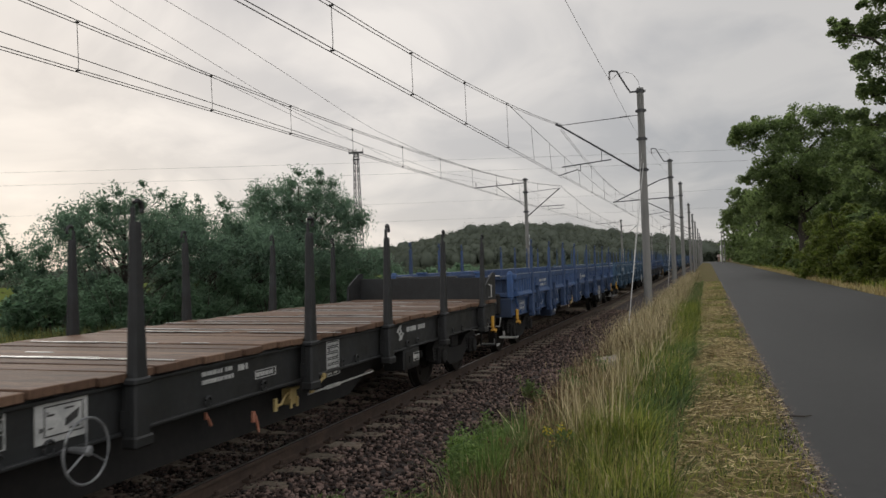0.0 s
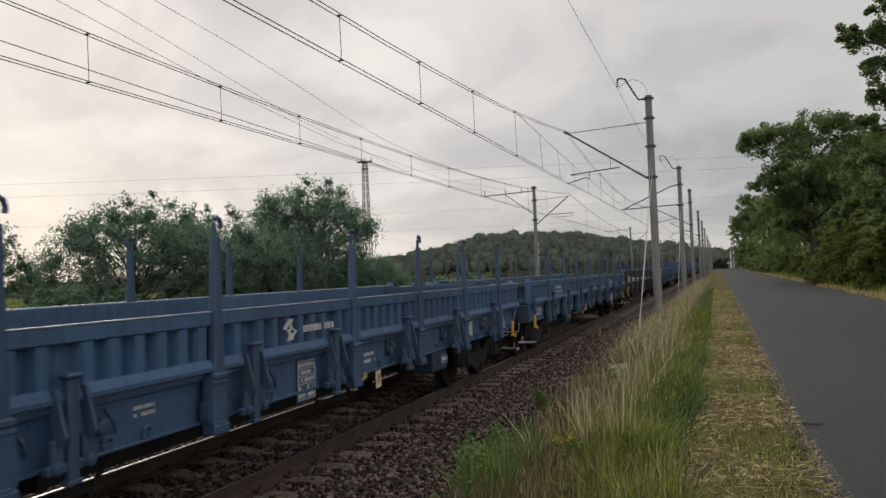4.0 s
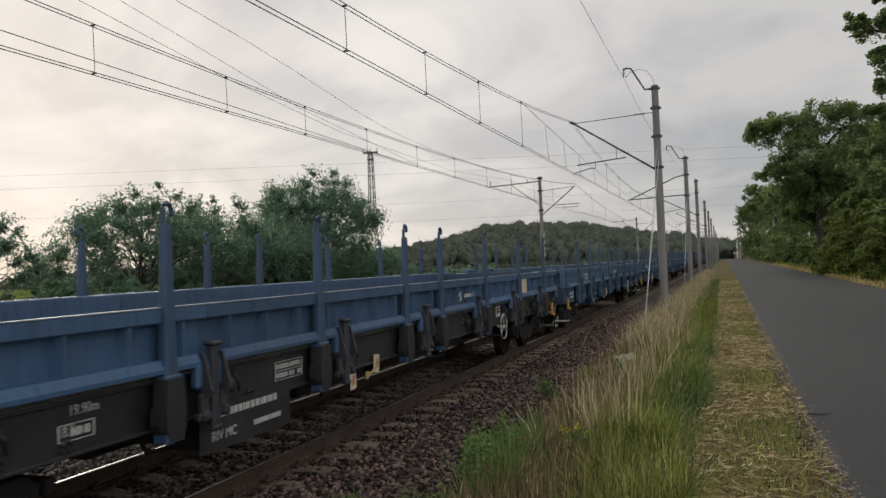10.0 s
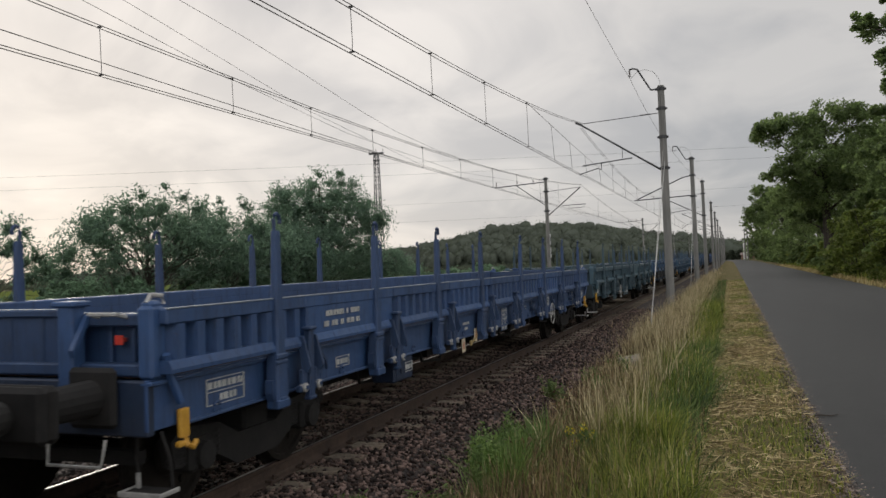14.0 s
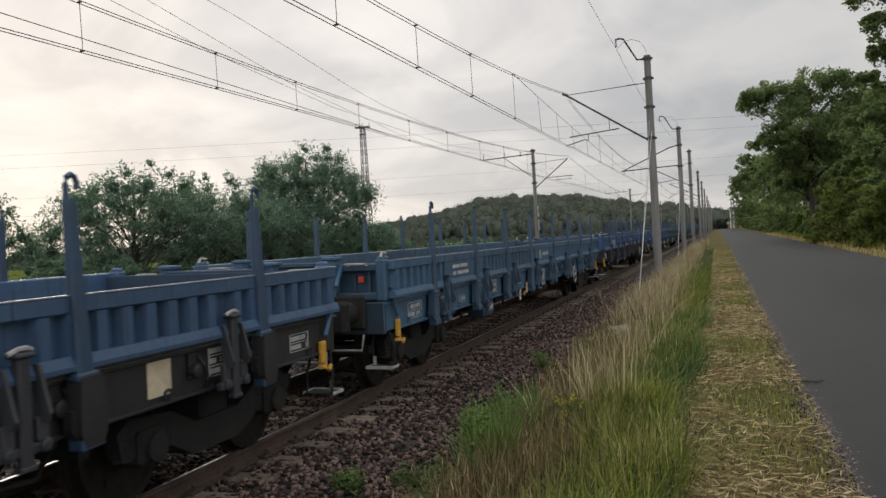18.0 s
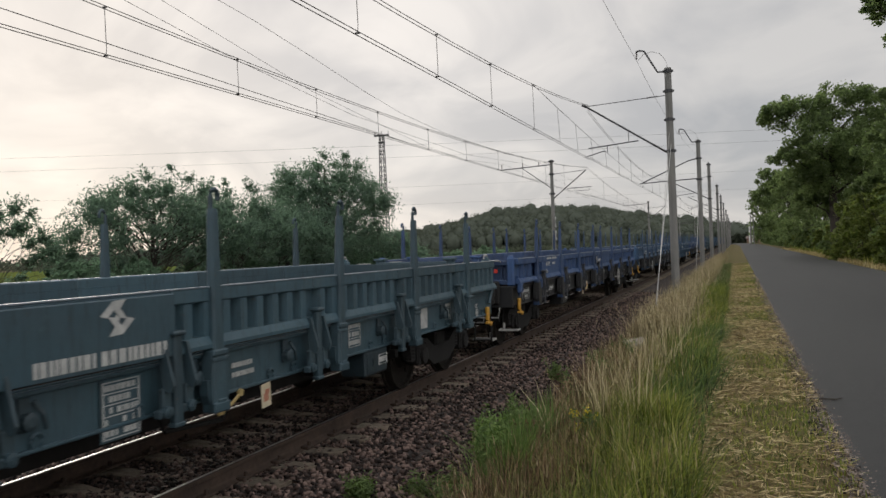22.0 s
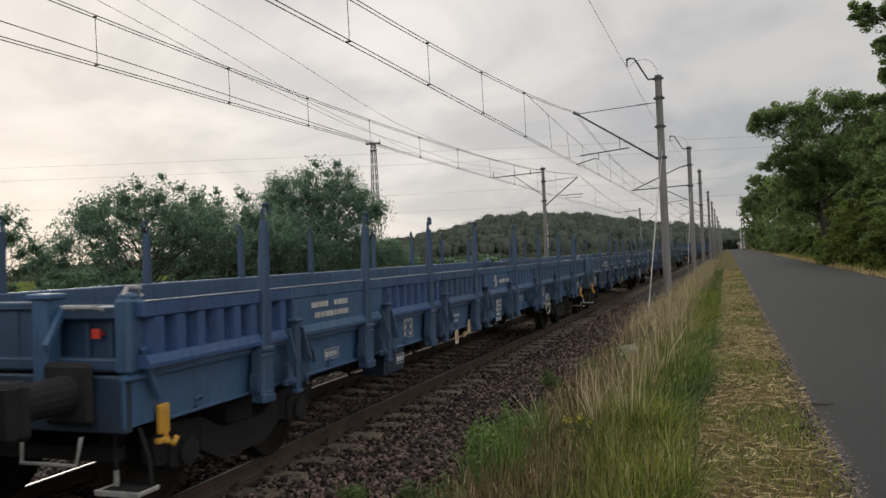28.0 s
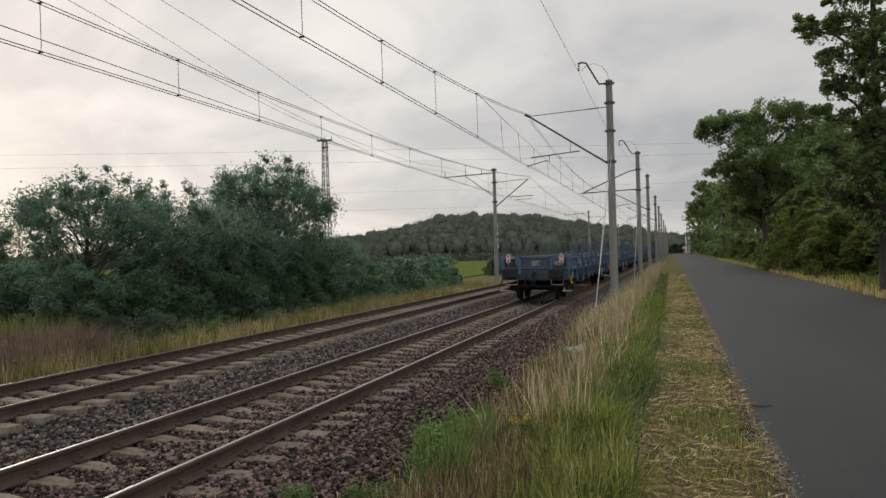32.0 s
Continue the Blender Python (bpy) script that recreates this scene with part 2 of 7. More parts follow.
def sleeper_look(t, out):
    """Weathered concrete, each sleeper a little lighter or darker, with rust washed down from the rails."""
    info = node(t, "ShaderNodeObjectInfo")
    coarse, fine, wash = noise_fac(t, 2.6, 4.0, 0.65), noise_fac(t, 16.0, 6.0, 0.7), noise_fac(t, 1.1, 3.0, 0.6, (1.0, 0.4, 1.0))
    base = ramp(t, math_node(t, "ADD", math_node(t, "MULTIPLY", coarse, 0.5), math_node(t, "MULTIPLY", fine, 0.5)), [(0.36, (0.088, 0.073, 0.056)), (0.64, (0.285, 0.245, 0.196))])
    base = mix(t, 1.0, base, math_node(t, "ADD", math_node(t, "MULTIPLY", info.outputs["Random"], 0.45), 0.72), "MULTIPLY")
    c = mix(t, ramp(t, wash, [(0.48, (0, 0, 0)), (0.7, (0.7, 0.7, 0.7))]), base, mix(t, 1.0, base, (0.72, 0.56, 0.44), "MULTIPLY"))
    surface(t, out, c, 0.92, 0.0, fine, 0.6, 0.012, 0.2)


SLEEPER = material("weathered_concrete_sleeper", sleeper_look)
CONCRETE = simple("mast_concrete", (0.129, 0.129, 0.122), (0.224, 0.218, 0.204), 6.0, 0.88, stretch=(0.8, 0.8, 0.2))
GALVANISED = simple("galvanised_steel", (0.11, 0.115, 0.12), (0.24, 0.245, 0.25), 20.0, 0.5, 0.4)
DARK_STEEL = simple("dark_painted_steel", (0.022, 0.023, 0.026), (0.055, 0.055, 0.058), 15.0, 0.6)
WIRE = simple("weathered_copper_wire", (0.04, 0.038, 0.036), (0.09, 0.085, 0.08), 5.0, 0.5, 0.3)
CERAMIC = simple("brown_insulator_glaze", (0.035, 0.016, 0.010), (0.07, 0.03, 0.02), 20.0, 0.25)
BARK = simple("tree_bark", (0.0193, 0.0154, 0.0121), (0.0605, 0.0495, 0.0385), 9.0, 0.95, bump=0.8, distance=0.03, stretch=(1, 1, 0.2))
HOUSE_WALL = simple("far_white_wall", (0.55, 0.54, 0.52), (0.7, 0.69, 0.67), 1.0, 0.8)
ROOF_TILE = simple("far_brown_roof", (0.13, 0.10, 0.085), (0.22, 0.17, 0.145), 2.0, 0.8)
STONE_BROWN = island_tones("brown_ballast_stone", [(0.2, (0.00987, 0.00637, 0.00534)), (0.5, (0.0428, 0.0283, 0.0236)), (0.82, (0.185, 0.128, 0.108))], 0.85, 0.5)
STONE_GREY = island_tones("grey_ballast_stone", [(0.2, (0.0121, 0.00973, 0.00847)), (0.5, (0.0518, 0.0431, 0.0374)), (0.82, (0.188, 0.159, 0.139))], 0.85, 0.5)
FAR_BRICK = simple("far_brick_wall", (0.19, 0.11, 0.085), (0.30, 0.19, 0.15), 2.0, 0.9)
SLAB = simple("pale_slab_concrete", (0.166, 0.144, 0.11), (0.306, 0.266, 0.211), 9.0, 0.9, bump=0.5)
FADED_YELLOW = simple("faded_yellow_paint", (0.255, 0.178, 0.0595), (0.408, 0.323, 0.145), 22.0, 0.65, bump=0.1)
EDGE_GRAVEL = island_tones("road_edge_crumbs", [(0.2, (0.0842, 0.0654, 0.0561)), (0.5, (0.159, 0.127, 0.108)), (0.8, (0.281, 0.23, 0.196))], 0.9, 2.0)
GRASS_GREEN = island_tones("green_grass", [(0.15, (0.0276, 0.0394, 0.00497)), (0.5, (0.116, 0.151, 0.023)), (0.85, (0.281, 0.299, 0.0606))], 0.7, 0.8, 0.32)
GRASS_DRY = island_tones("dry_grass", [(0.15, (0.196, 0.15, 0.0598)), (0.5, (0.351, 0.282, 0.133)), (0.85, (0.513, 0.428, 0.231))], 0.75, 0.8, 0.32, through_tint=(1.0, 0.95, 0.76))
LUSH_GREEN = island_tones("lush_green", [(0.15, (0.021, 0.0398, 0.0117)), (0.5, (0.068, 0.115, 0.034)), (0.85, (0.144, 0.211, 0.0663))], 0.65, 0.8, 0.35)
GRASS_RIPE = island_tones("ripening_grass", [(0.15, (0.0434, 0.0531, 0.0122)), (0.5, (0.132, 0.144, 0.0417)), (0.85, (0.264, 0.252, 0.0938))], 0.7, 0.8, 0.32)
GRASS_SEED = island_tones("seed_heads", [(0.15, (0.255, 0.191, 0.104)), (0.5, (0.398, 0.319, 0.183)), (0.85, (0.541, 0.452, 0.295))], 0.8, 0.8, 0.35, through_tint=(1.0, 0.95, 0.78))
WEED_GREEN = island_tones("weed_leaf", [(0.15, (0.0734, 0.114, 0.0367)), (0.5, (0.114, 0.172, 0.0571)), (0.85, (0.163, 0.224, 0.0816))], 0.6, 1.0, 0.45)
FRESH_LEAF = island_tones("fresh_weed_leaf", [(0.15, (0.0596, 0.104, 0.0276)), (0.5, (0.12, 0.189, 0.0552)), (0.85, (0.199, 0.274, 0.0938))], 0.6, 1.0, 0.45)
CUT_STRAW = island_tones("cut_straw", [(0.15, (0.107, 0.0788, 0.0347)), (0.5, (0.294, 0.228, 0.111)), (0.85, (0.625, 0.514, 0.293))], 0.8, 0.35, 0.3, through_tint=(1.0, 0.96, 0.8))
GRASS_PALE = island_tones("pale_ripe_grass", [(0.15, (0.0696, 0.0556, 0.0285)), (0.5, (0.288, 0.242, 0.137)), (0.85, (0.646, 0.559, 0.355))], 0.75, 0.8, 0.32, through_tint=(1.0, 0.95, 0.78))
FLOWER = island_tones("yellow_flower", [(0.2, (0.55, 0.42, 0.02)), (0.8, (0.75, 0.6, 0.04))], 0.6, 2.0, 0.3)
DRY_WEED = island_tones("brown_dry_weed", [(0.15, (0.0399, 0.026, 0.0142)), (0.5, (0.132, 0.0889, 0.0499)), (0.85, (0.284, 0.196, 0.112))], 0.8, 1.0, 0.35, through_tint=(1.0, 0.96, 0.82))
BRUSH = island_tones("tangled_brush", [(0.15, (0.0999, 0.0679, 0.0491)), (0.5, (0.176, 0.122, 0.0889)), (0.85, (0.269, 0.194, 0.143))], 0.8, 1.0, 0.35, through_tint=(1.0, 0.96, 0.86))
LOCUST_LEAF = island_tones("locust_leaf", [(0.15, (0.113, 0.167, 0.142)), (0.5, (0.149, 0.215, 0.182)), (0.85, (0.192, 0.269, 0.232))], 0.65, 0.35, 0.8, 0.2, through_tint=(1.0, 1.08, 0.8))
BUSH_LEAF = island_tones("bush_leaf", [(0.15, (0.112, 0.151, 0.107)), (0.5, (0.142, 0.187, 0.133)), (0.85, (0.178, 0.227, 0.162))], 0.75, 0.35, 0.8, 0.15, (0.977, 1.05, 0.892))
HEDGE_LEAF = island_tones("dark_hedge_leaf", [(0.15, (0.11, 0.155, 0.109)), (0.5, (0.14, 0.194, 0.136)), (0.85, (0.175, 0.236, 0.168))], 0.8, 0.35, 0.8, 0.1, (1.19, 1.39, 1.21))
YOUNG_LEAF = island_tones("young_leaf", [(0.15, (0.0976, 0.123, 0.0387)), (0.5, (0.142, 0.174, 0.0582)), (0.85, (0.201, 0.22, 0.084))], 0.55, 0.35, 0.6)
OAK_LEAF = island_tones("roadside_leaf", [(0.15, (0.121, 0.163, 0.0882)), (0.5, (0.161, 0.212, 0.111)), (0.85, (0.206, 0.26, 0.141))], 0.6, 0.3, 0.8, through_tint=(1.0, 1.06, 0.7))
# distance haze is mixed into the far wood's colours: greyish, narrow tones
WOOD_FAR = island_tones("far_wood_leaf", [(0.15, (0.084, 0.0968, 0.0788)), (0.5, (0.0938, 0.106, 0.087)), (0.85, (0.104, 0.116, 0.0945))], 0.9, 0.035, 0.8, through_tint=(1.0, 1.05, 0.9))


# crown domes carry the same painted haze
WOOD_CROWN = simple("far_wood_crown", (0.0722, 0.084, 0.067), (0.0892, 0.101, 0.0803), 1.6, 1.0, bump=0.4, distance=0.2, specular=0.0)


def ground_look(t, out):
    """Rough grassland: dry and green patches, thatch and bare soil."""
    a, b, c = noise_fac(t, 0.35, 4.0, 0.6), noise_fac(t, 2.2, 6.0, 0.65), noise_fac(t, 28.0, 5.0, 0.7)
    green = ramp(t, b, [(0.35, (0.045, 0.068, 0.02)), (0.7, (0.092, 0.115, 0.038))])
    dry = ramp(t, c, [(0.3, (0.075, 0.056, 0.03)), (0.7, (0.20, 0.158, 0.085))])
    f = ramp(t, math_node(t, "ADD", math_node(t, "MULTIPLY", a, 0.6), math_node(t, "MULTIPLY", b, 0.4)), [(0.47, (0, 0, 0)), (0.64, (1, 1, 1))])
    surface(t, out, mix(t, f, dry, green), 1.0, 0.0, c, 0.8, 0.03, 0.03)


GROUND = material("rough_grassland", ground_look)
FIELD = simple("green_crop", (0.0758, 0.101, 0.0253), (0.123, 0.145, 0.0433), 0.6, 1.0, specular=0.0)
BED = simple("ballast_bed", (0.016, 0.012, 0.0105), (0.062, 0.046, 0.040), 24.0, 0.95, bump=1.0, distance=0.05)


def asphalt_look(t, out):
    a, b, c = noise_fac(t, 0.5, 4.0, 0.6, (1.0, 0.12, 1.0)), noise_fac(t, 7.0, 5.0, 0.65), noise_fac(t, 190.0, 2.0, 0.6)
    worn = ramp(t, math_node(t, "ADD", math_node(t, "MULTIPLY", a, 0.6), math_node(t, "MULTIPLY", b, 0.4)), [(0.38, (0.0122, 0.0129, 0.0128)), (0.62, (0.0246, 0.0251, 0.0244))])
    grit = ramp(t, c, [(0.35, (0.6, 0.6, 0.6)), (0.68, (1.4, 1.39, 1.36))])
    surface(t, out, mix(t, 1.0, worn, grit, "MULTIPLY"), 0.66, 0.0, c, 0.35, 0.004, 0.32)


ASPHALT = material("grey_asphalt", asphalt_look)


# ---- mesh helpers ----
class Geo:
    """Collects vertices and faces of one mesh."""

    def __init__(self):
        self.v, self.f, self.m = [], [], []

    def add(self, verts, faces, slot=0):
        n = len(self.v)
        self.v.extend(tuple(p) for p in verts)
        self.f.extend(tuple(i + n for i in q) for q in faces)
        self.m.extend([slot] * len(faces))
        return self

    def box(self, x0, x1, y0, y1, z0, z1, c=0.0, slot=0):
        """A box with its edges chamfered by c."""
        if not c:
            p = [(x, y, z) for z in (z0, z1) for y in (y0, y1) for x in (x0, x1)]
            return self.add(p, [(0, 2, 3, 1), (4, 5, 7, 6), (0, 1, 5, 4), (2, 6, 7, 3), (0, 4, 6, 2), (1, 3, 7, 5)], slot)
        lo, hi = (x0, y0, z0), (x1, y1, z1)
        index, p = {}, []
        for sx in (0, 1):
            for sy in (0, 1):
                for sz in (0, 1):
                    s = (sx, sy, sz)
                    for a in range(3):
                        q = [hi[k] if s[k] else lo[k] for k in range(3)]
                        for k in range(3):
                            if k != a:
                                q[k] += -c if s[k] else c
                        index[s, a] = len(p)
                        p.append(tuple(q))
        faces = []
        for a in range(3):
            b, d = (a + 1) % 3, (a + 2) % 3
            for side in (0, 1):
                ring = []
                for sb, sd in ((0, 0), (1, 0), (1, 1), (0, 1)):
                    s = [0, 0, 0]
                    s[a], s[b], s[d] = side, sb, sd
                    ring.append(index[tuple(s), a])
                faces.append(tuple(ring if side else ring[::-1]))
            for sb in (0, 1):
                for sd in (0, 1):
                    s0, s1 = [0, 0, 0], [0, 0, 0]
                    s0[a], s0[b], s0[d] = 0, sb, sd
                    s1[a], s1[b], s1[d] = 1, sb, sd
                    q = (index[tuple(s0), b], index[tuple(s1), b], index[tuple(s1), d], index[tuple(s0), d])
                    faces.append(q if sb == sd else q[::-1])
        for s in [(x, y, z) for x in (0, 1) for y in (0, 1) for z in (0, 1)]:
            q = (index[s, 0], index[s, 1], index[s, 2])
            faces.append(q if sum(s) % 2 else q[::-1])
        return self.add(p, faces, slot)

    def tube(self, points, radius, sides=6, slot=0, caps=True):
        """A tube along points; radius is one number or one for each point."""
        pts = [Vector(p) for p in points]
        rad = [radius] * len(pts) if isinstance(radius, (int, float)) else list(radius)
        verts, faces = [], []
        for i, p in enumerate(pts):
            way = (pts[min(i + 1, len(pts) - 1)] - pts[max(i - 1, 0)]).normalized()
            side = way.cross(Vector((0, 0, 1)) if abs(way.z) < 0.92 else Vector((0, 1, 0))).normalized()
            up = side.cross(way)
            for k in range(sides):
                a = 2 * math.pi * (k + 0.5) / sides
                verts.append(p + rad[i] * (math.cos(a) * side + math.sin(a) * up))
        for i in range(len(pts) - 1):
            for k in range(sides):
                j = (k + 1) % sides
                faces.append((i * sides + k, i * sides + j, (i + 1) * sides + j, (i + 1) * sides + k))
        if caps:
            faces.append(tuple(range(sides))[::-1])
            faces.append(tuple(range((len(pts) - 1) * sides, len(pts) * sides)))
        return self.add(verts, faces, slot)

    def loop(self, centre, radius, axis, r, n=20, sides=6, a0=0.0, a1=360.0, slot=0):
        """A ring or arc of round bar in the plane across axis (0 x, 1 y, 2 z)."""
        b, d = (axis + 1) % 3, (axis + 2) % 3
        pts = []
        for i in range(n + 1):
            a = radians(a0 + (a1 - a0) * i / n)
            p = list(centre)
            p[b] += radius * math.cos(a)
            p[d] += radius * math.sin(a)
            pts.append(p)
        return self.tube(pts, r, sides, slot, caps=abs(a1 - a0) < 359)

    def prism(self, outline, x0, x1, slot=0):
        """An outline of (y, z) points pushed from x0 to x1."""
        n = len(outline)
        v = [(x, y, z) for x in (x0, x1) for y, z in outline]
        f = [tuple(range(n))[::-1], tuple(range(n, 2 * n))] + [(i, (i + 1) % n, n + (i + 1) % n, n + i) for i in range(n)]
        return self.add(v, f, slot)

    def disc(self, centre, axis, rings, sides=20, slot=0):
        """A turned solid: rings of (offset along axis, radius)."""
        b, d = (axis + 1) % 3, (axis + 2) % 3
        v, f = [], []
        for off, r in rings:
            for k in range(sides):
                p = list(centre)
                p[axis] += off
                p[b] += r * math.cos(2 * math.pi * k / sides)
                p[d] += r * math.sin(2 * math.pi * k / sides)
                v.append(p)
        for i in range(len(rings) - 1):
            for k in range(sides):
                j = (k + 1) % sides
                f.append((i * sides + k, i * sides + j, (i + 1) * sides + j, (i + 1) * sides + k))
        f += [tuple(range(sides))[::-1], tuple(range((len(rings) - 1) * sides, len(rings) * sides))]
        return self.add(v, f, slot)

    def mesh(self, name, *materials):
        me = bpy.data.meshes.new(name)
        me.from_pydata(self.v, [], self.f)
        for m in materials:
            me.materials.append(m)
        if len(materials) > 1:
            me.polygons.foreach_set("material_index", self.m)
        me.update()
        return me


def part(name, mesh, parent, m=None, label="", colour=None):
    ob = new(name, mesh)
    ob.parent = parent
    if m is not None:
        ob.matrix_basis = m
    if colour is not None:
        ob.color = (*colour, 1)
    if label:
        ob["label"] = label
    if name == "marking":
        ob["kind"] = "stuff"   # rows of print too small to tell apart
    return ob


def thing(name, x=0.0, y=0.0, z=0.0, rz=0.0):
    ob = new(name)
    ob.empty_display_size = 0.2
    ob.matrix_basis = pose(x, y, z, 0, 0, rz)
    return ob


def array_mesh(name, verts, loops, sizes, mat):
    """A mesh from numpy arrays: vertices, all corner indices, and the corners of each face."""
    me = bpy.data.meshes.new(name)
    me.vertices.add(len(verts))
    me.vertices.foreach_set("co", np.ascontiguousarray(verts, np.float32).ravel())
    me.loops.add(len(loops))
    me.loops.foreach_set("vertex_index", np.ascontiguousarray(loops, np.int32))
    me.polygons.add(len(sizes))
    starts = np.concatenate(([0], np.cumsum(sizes)[:-1])).astype(np.int32)
    me.polygons.foreach_set("loop_start", starts)
    me.polygons.foreach_set("loop_total", np.asarray(sizes, np.int32))
    me.materials.append(mat)
    me.update(calc_edges=True)
    return me


def cards(name, centres, length, width, mat, rng, droop=0.0, flat=0.6, turn=1.1):
    """Leaves: pointed four-cornered blades, each bent at its midrib, turned at random about the centres."""
    n = len(centres)
    az = rng.uniform(0, 2 * np.pi, n)
    el = rng.normal(-droop, flat, n)
    roll = rng.uniform(-turn, turn, n)
    ln = (length * rng.uniform(0.6, 1.35, n))[:, None]
    wd = (width * rng.uniform(0.6, 1.35, n))[:, None]
    way = np.stack([np.cos(az) * np.cos(el), np.sin(az) * np.cos(el), np.sin(el)], 1)
    side = np.stack([-np.sin(az), np.cos(az), 0 * az], 1)
    up = np.cross(way, side)
    side = side * np.cos(roll)[:, None] + up * np.sin(roll)[:, None]
    up = np.cross(way, side)
    v = np.stack([centres - way * ln * 0.5, centres + side * wd * 0.5 + up * wd * 0.15, centres + way * ln * 0.5, centres - side * wd * 0.5 + up * wd * 0.15], 1).reshape(-1, 3)
    base = np.arange(n)[:, None] * 4
    loops = (base + np.array([0, 1, 2, 0, 2, 3])).ravel()
    return array_mesh(name, v, loops, np.full(2 * n, 3), mat)


def blades(name, roots, height, width, lean, mat, rng, curl=0.5, sway=(0.0, 0.0), out=None):
    """Grass: each blade a tapering strip of two pieces that bends over, out of its tuft if that is given."""
    n = len(roots)
    h = (height * rng.uniform(0.55, 1.25, n))[:, None]
    az = rng.uniform(0, 2 * np.pi, n) if out is None else out + rng.normal(0, 0.6, n)
    tilt = (np.abs(rng.normal(0, lean, n)))[:, None]
    way = np.stack([np.cos(az), np.sin(az), 0 * az], 1) + np.array([sway[0], sway[1], 0.0])
    side = np.stack([-np.sin(az), np.cos(az), 0 * az], 1) * (width * rng.uniform(0.6, 1.4, n))[:, None] * 0.5
    up = np.array([0, 0, 1.0])
    mid = roots + h * 0.55 * up + way * h * 0.55 * tilt
    tip = roots + h * (1 - 0.35 * tilt * curl) * up + way * h * tilt * (1 + curl)
    v = np.stack([roots - side, roots + side, mid + side * 0.75, mid - side * 0.75, tip], 1).reshape(-1, 3)
    base = np.arange(n)[:, None] * 5
    loops = (base + np.array([0, 1, 2, 3, 3, 2, 4])).ravel()
    return array_mesh(name, v, loops, np.tile([4, 3], n), mat), tip


def lumps(name, centres, size, mat, rng, squash=0.7):
    """Broken stones: eight jittered corners each."""
    n = len(centres)
    corner = np.array([(x, y, z) for z in (-1, 1) for y in (-1, 1) for x in (-1, 1)], float) * 0.5
    c = corner[None] * rng.uniform(0.55, 1.15, (n, 8, 3)) * (size * rng.uniform(0.6, 1.4, n))[:, None, None] * rng.uniform(0.65, 1.2, (n, 1, 3))
    c[:, :, 2] *= squash
    a, b = rng.uniform(0, 2 * np.pi, n), rng.normal(0, 0.6, n)
    ca, sa, cb, sb = np.cos(a), np.sin(a), np.cos(b), np.sin(b)
    x, y, z = c[:, :, 0], c[:, :, 1], c[:, :, 2]
    y, z = y * cb[:, None] - z * sb[:, None], y * sb[:, None] + z * cb[:, None]
    x, y = x * ca[:, None] - y * sa[:, None], x * sa[:, None] + y * ca[:, None]
    v = (np.stack([x, y, z], 2) + centres[:, None]).reshape(-1, 3)
    faces = np.array([0, 2, 3, 1, 4, 5, 7, 6, 0, 1, 5, 4, 2, 6, 7, 3, 0, 4, 6, 2, 1, 3, 7, 5])
    loops = (np.arange(n)[:, None] * 8 + faces).ravel()
    return array_mesh(name, v, loops, np.full(6 * n, 4), mat)


# ---- ground ----
def ground_z(x, y):
    """Height of the natural ground across the railway, with low bumps."""
    x, y = np.asarray(x, float), np.asarray(y, float)
    z = np.interp(x, [-3000, -60, -22, -13.4, -12.2, -11.4, -3.0, -2.55, -1.7, -0.9, -0.3, 0.6, 6.1, 7.4, 9.5, 14, 3000],
                  [-1.2, -1.0, -0.75, -0.5, -0.42, -0.75, -0.75, -0.42, -0.12, 0.08, 0.15, 0.18, 0.17, 0.14, -0.05, -0.2, -1.0])
    calm = np.clip(np.minimum(np.abs(x - 0.2) - 0.0, 1.0), 0, 1) * ((x < 0.5) | (x > 6.3))
    bump = 0.035 * np.sin(1.9 * x + 0.7 * np.sin(0.8 * y)) * np.sin(1.3 * y + 1.1) + 0.02 * np.sin(3.7 * y + 2.3 * x)
    return z + bump * calm


gx = np.concatenate([[-3000, -1200, -500, -250, -140, -90, -60], np.arange(-45, -14, 3.0), np.arange(-14, 10, 0.3), np.arange(10, 40, 3.0), [50, 80, 140, 300, 800, 3000]])
gy = np.concatenate([[-3000, -900, -300, -120, -60], np.arange(-40, 3, 3.0), np.arange(3, 30, 0.45), np.arange(30, 80, 2.0), np.arange(80, 400, 20.0), [450, 600, 900, 1500, 3000]])
GX, GY = np.meshgrid(gx, gy)
nx, ny = len(gx), len(gy)
gv = np.stack([GX, GY, ground_z(GX, GY)], 2).reshape(-1, 3)
cell = (np.arange(ny - 1)[:, None] * nx + np.arange(nx - 1)[None]).ravel()
gl = np.stack([cell, cell + 1, cell + nx + 1, cell + nx], 1).ravel()
ground = new("ground", array_mesh("ground", gv, gl, np.full(len(cell), 4), GROUND))
tagged(ground, "rough grassland with dry and green patches beside the railway", "ground", kind="structure")
for p in ground.data.polygons:
    p.use_smooth = True

# a crop field beyond the far track
g = Geo()
ys = np.linspace(62, 330, 15)
for a, b in zip(ys[:-1], ys[1:]):
    g.add([(-19 - 0.03 * a, a, -0.62), (-19 - 0.03 * b, b, -0.62), (-330, b, -0.8), (-330, a, -0.8)], [(0, 1, 2, 3)])
for a, b in zip(np.linspace(-60, 62, 9)[:-1], np.linspace(-60, 62, 9)[1:]):
    g.add([(-27, a, -0.68), (-27, b, -0.68), (-330, b, -0.8), (-330, a, -0.8)], [(0, 1, 2, 3)])
tagged(new("field", g.mesh("field", FIELD)), "light green crop field behind the hedge", "field", kind="structure")

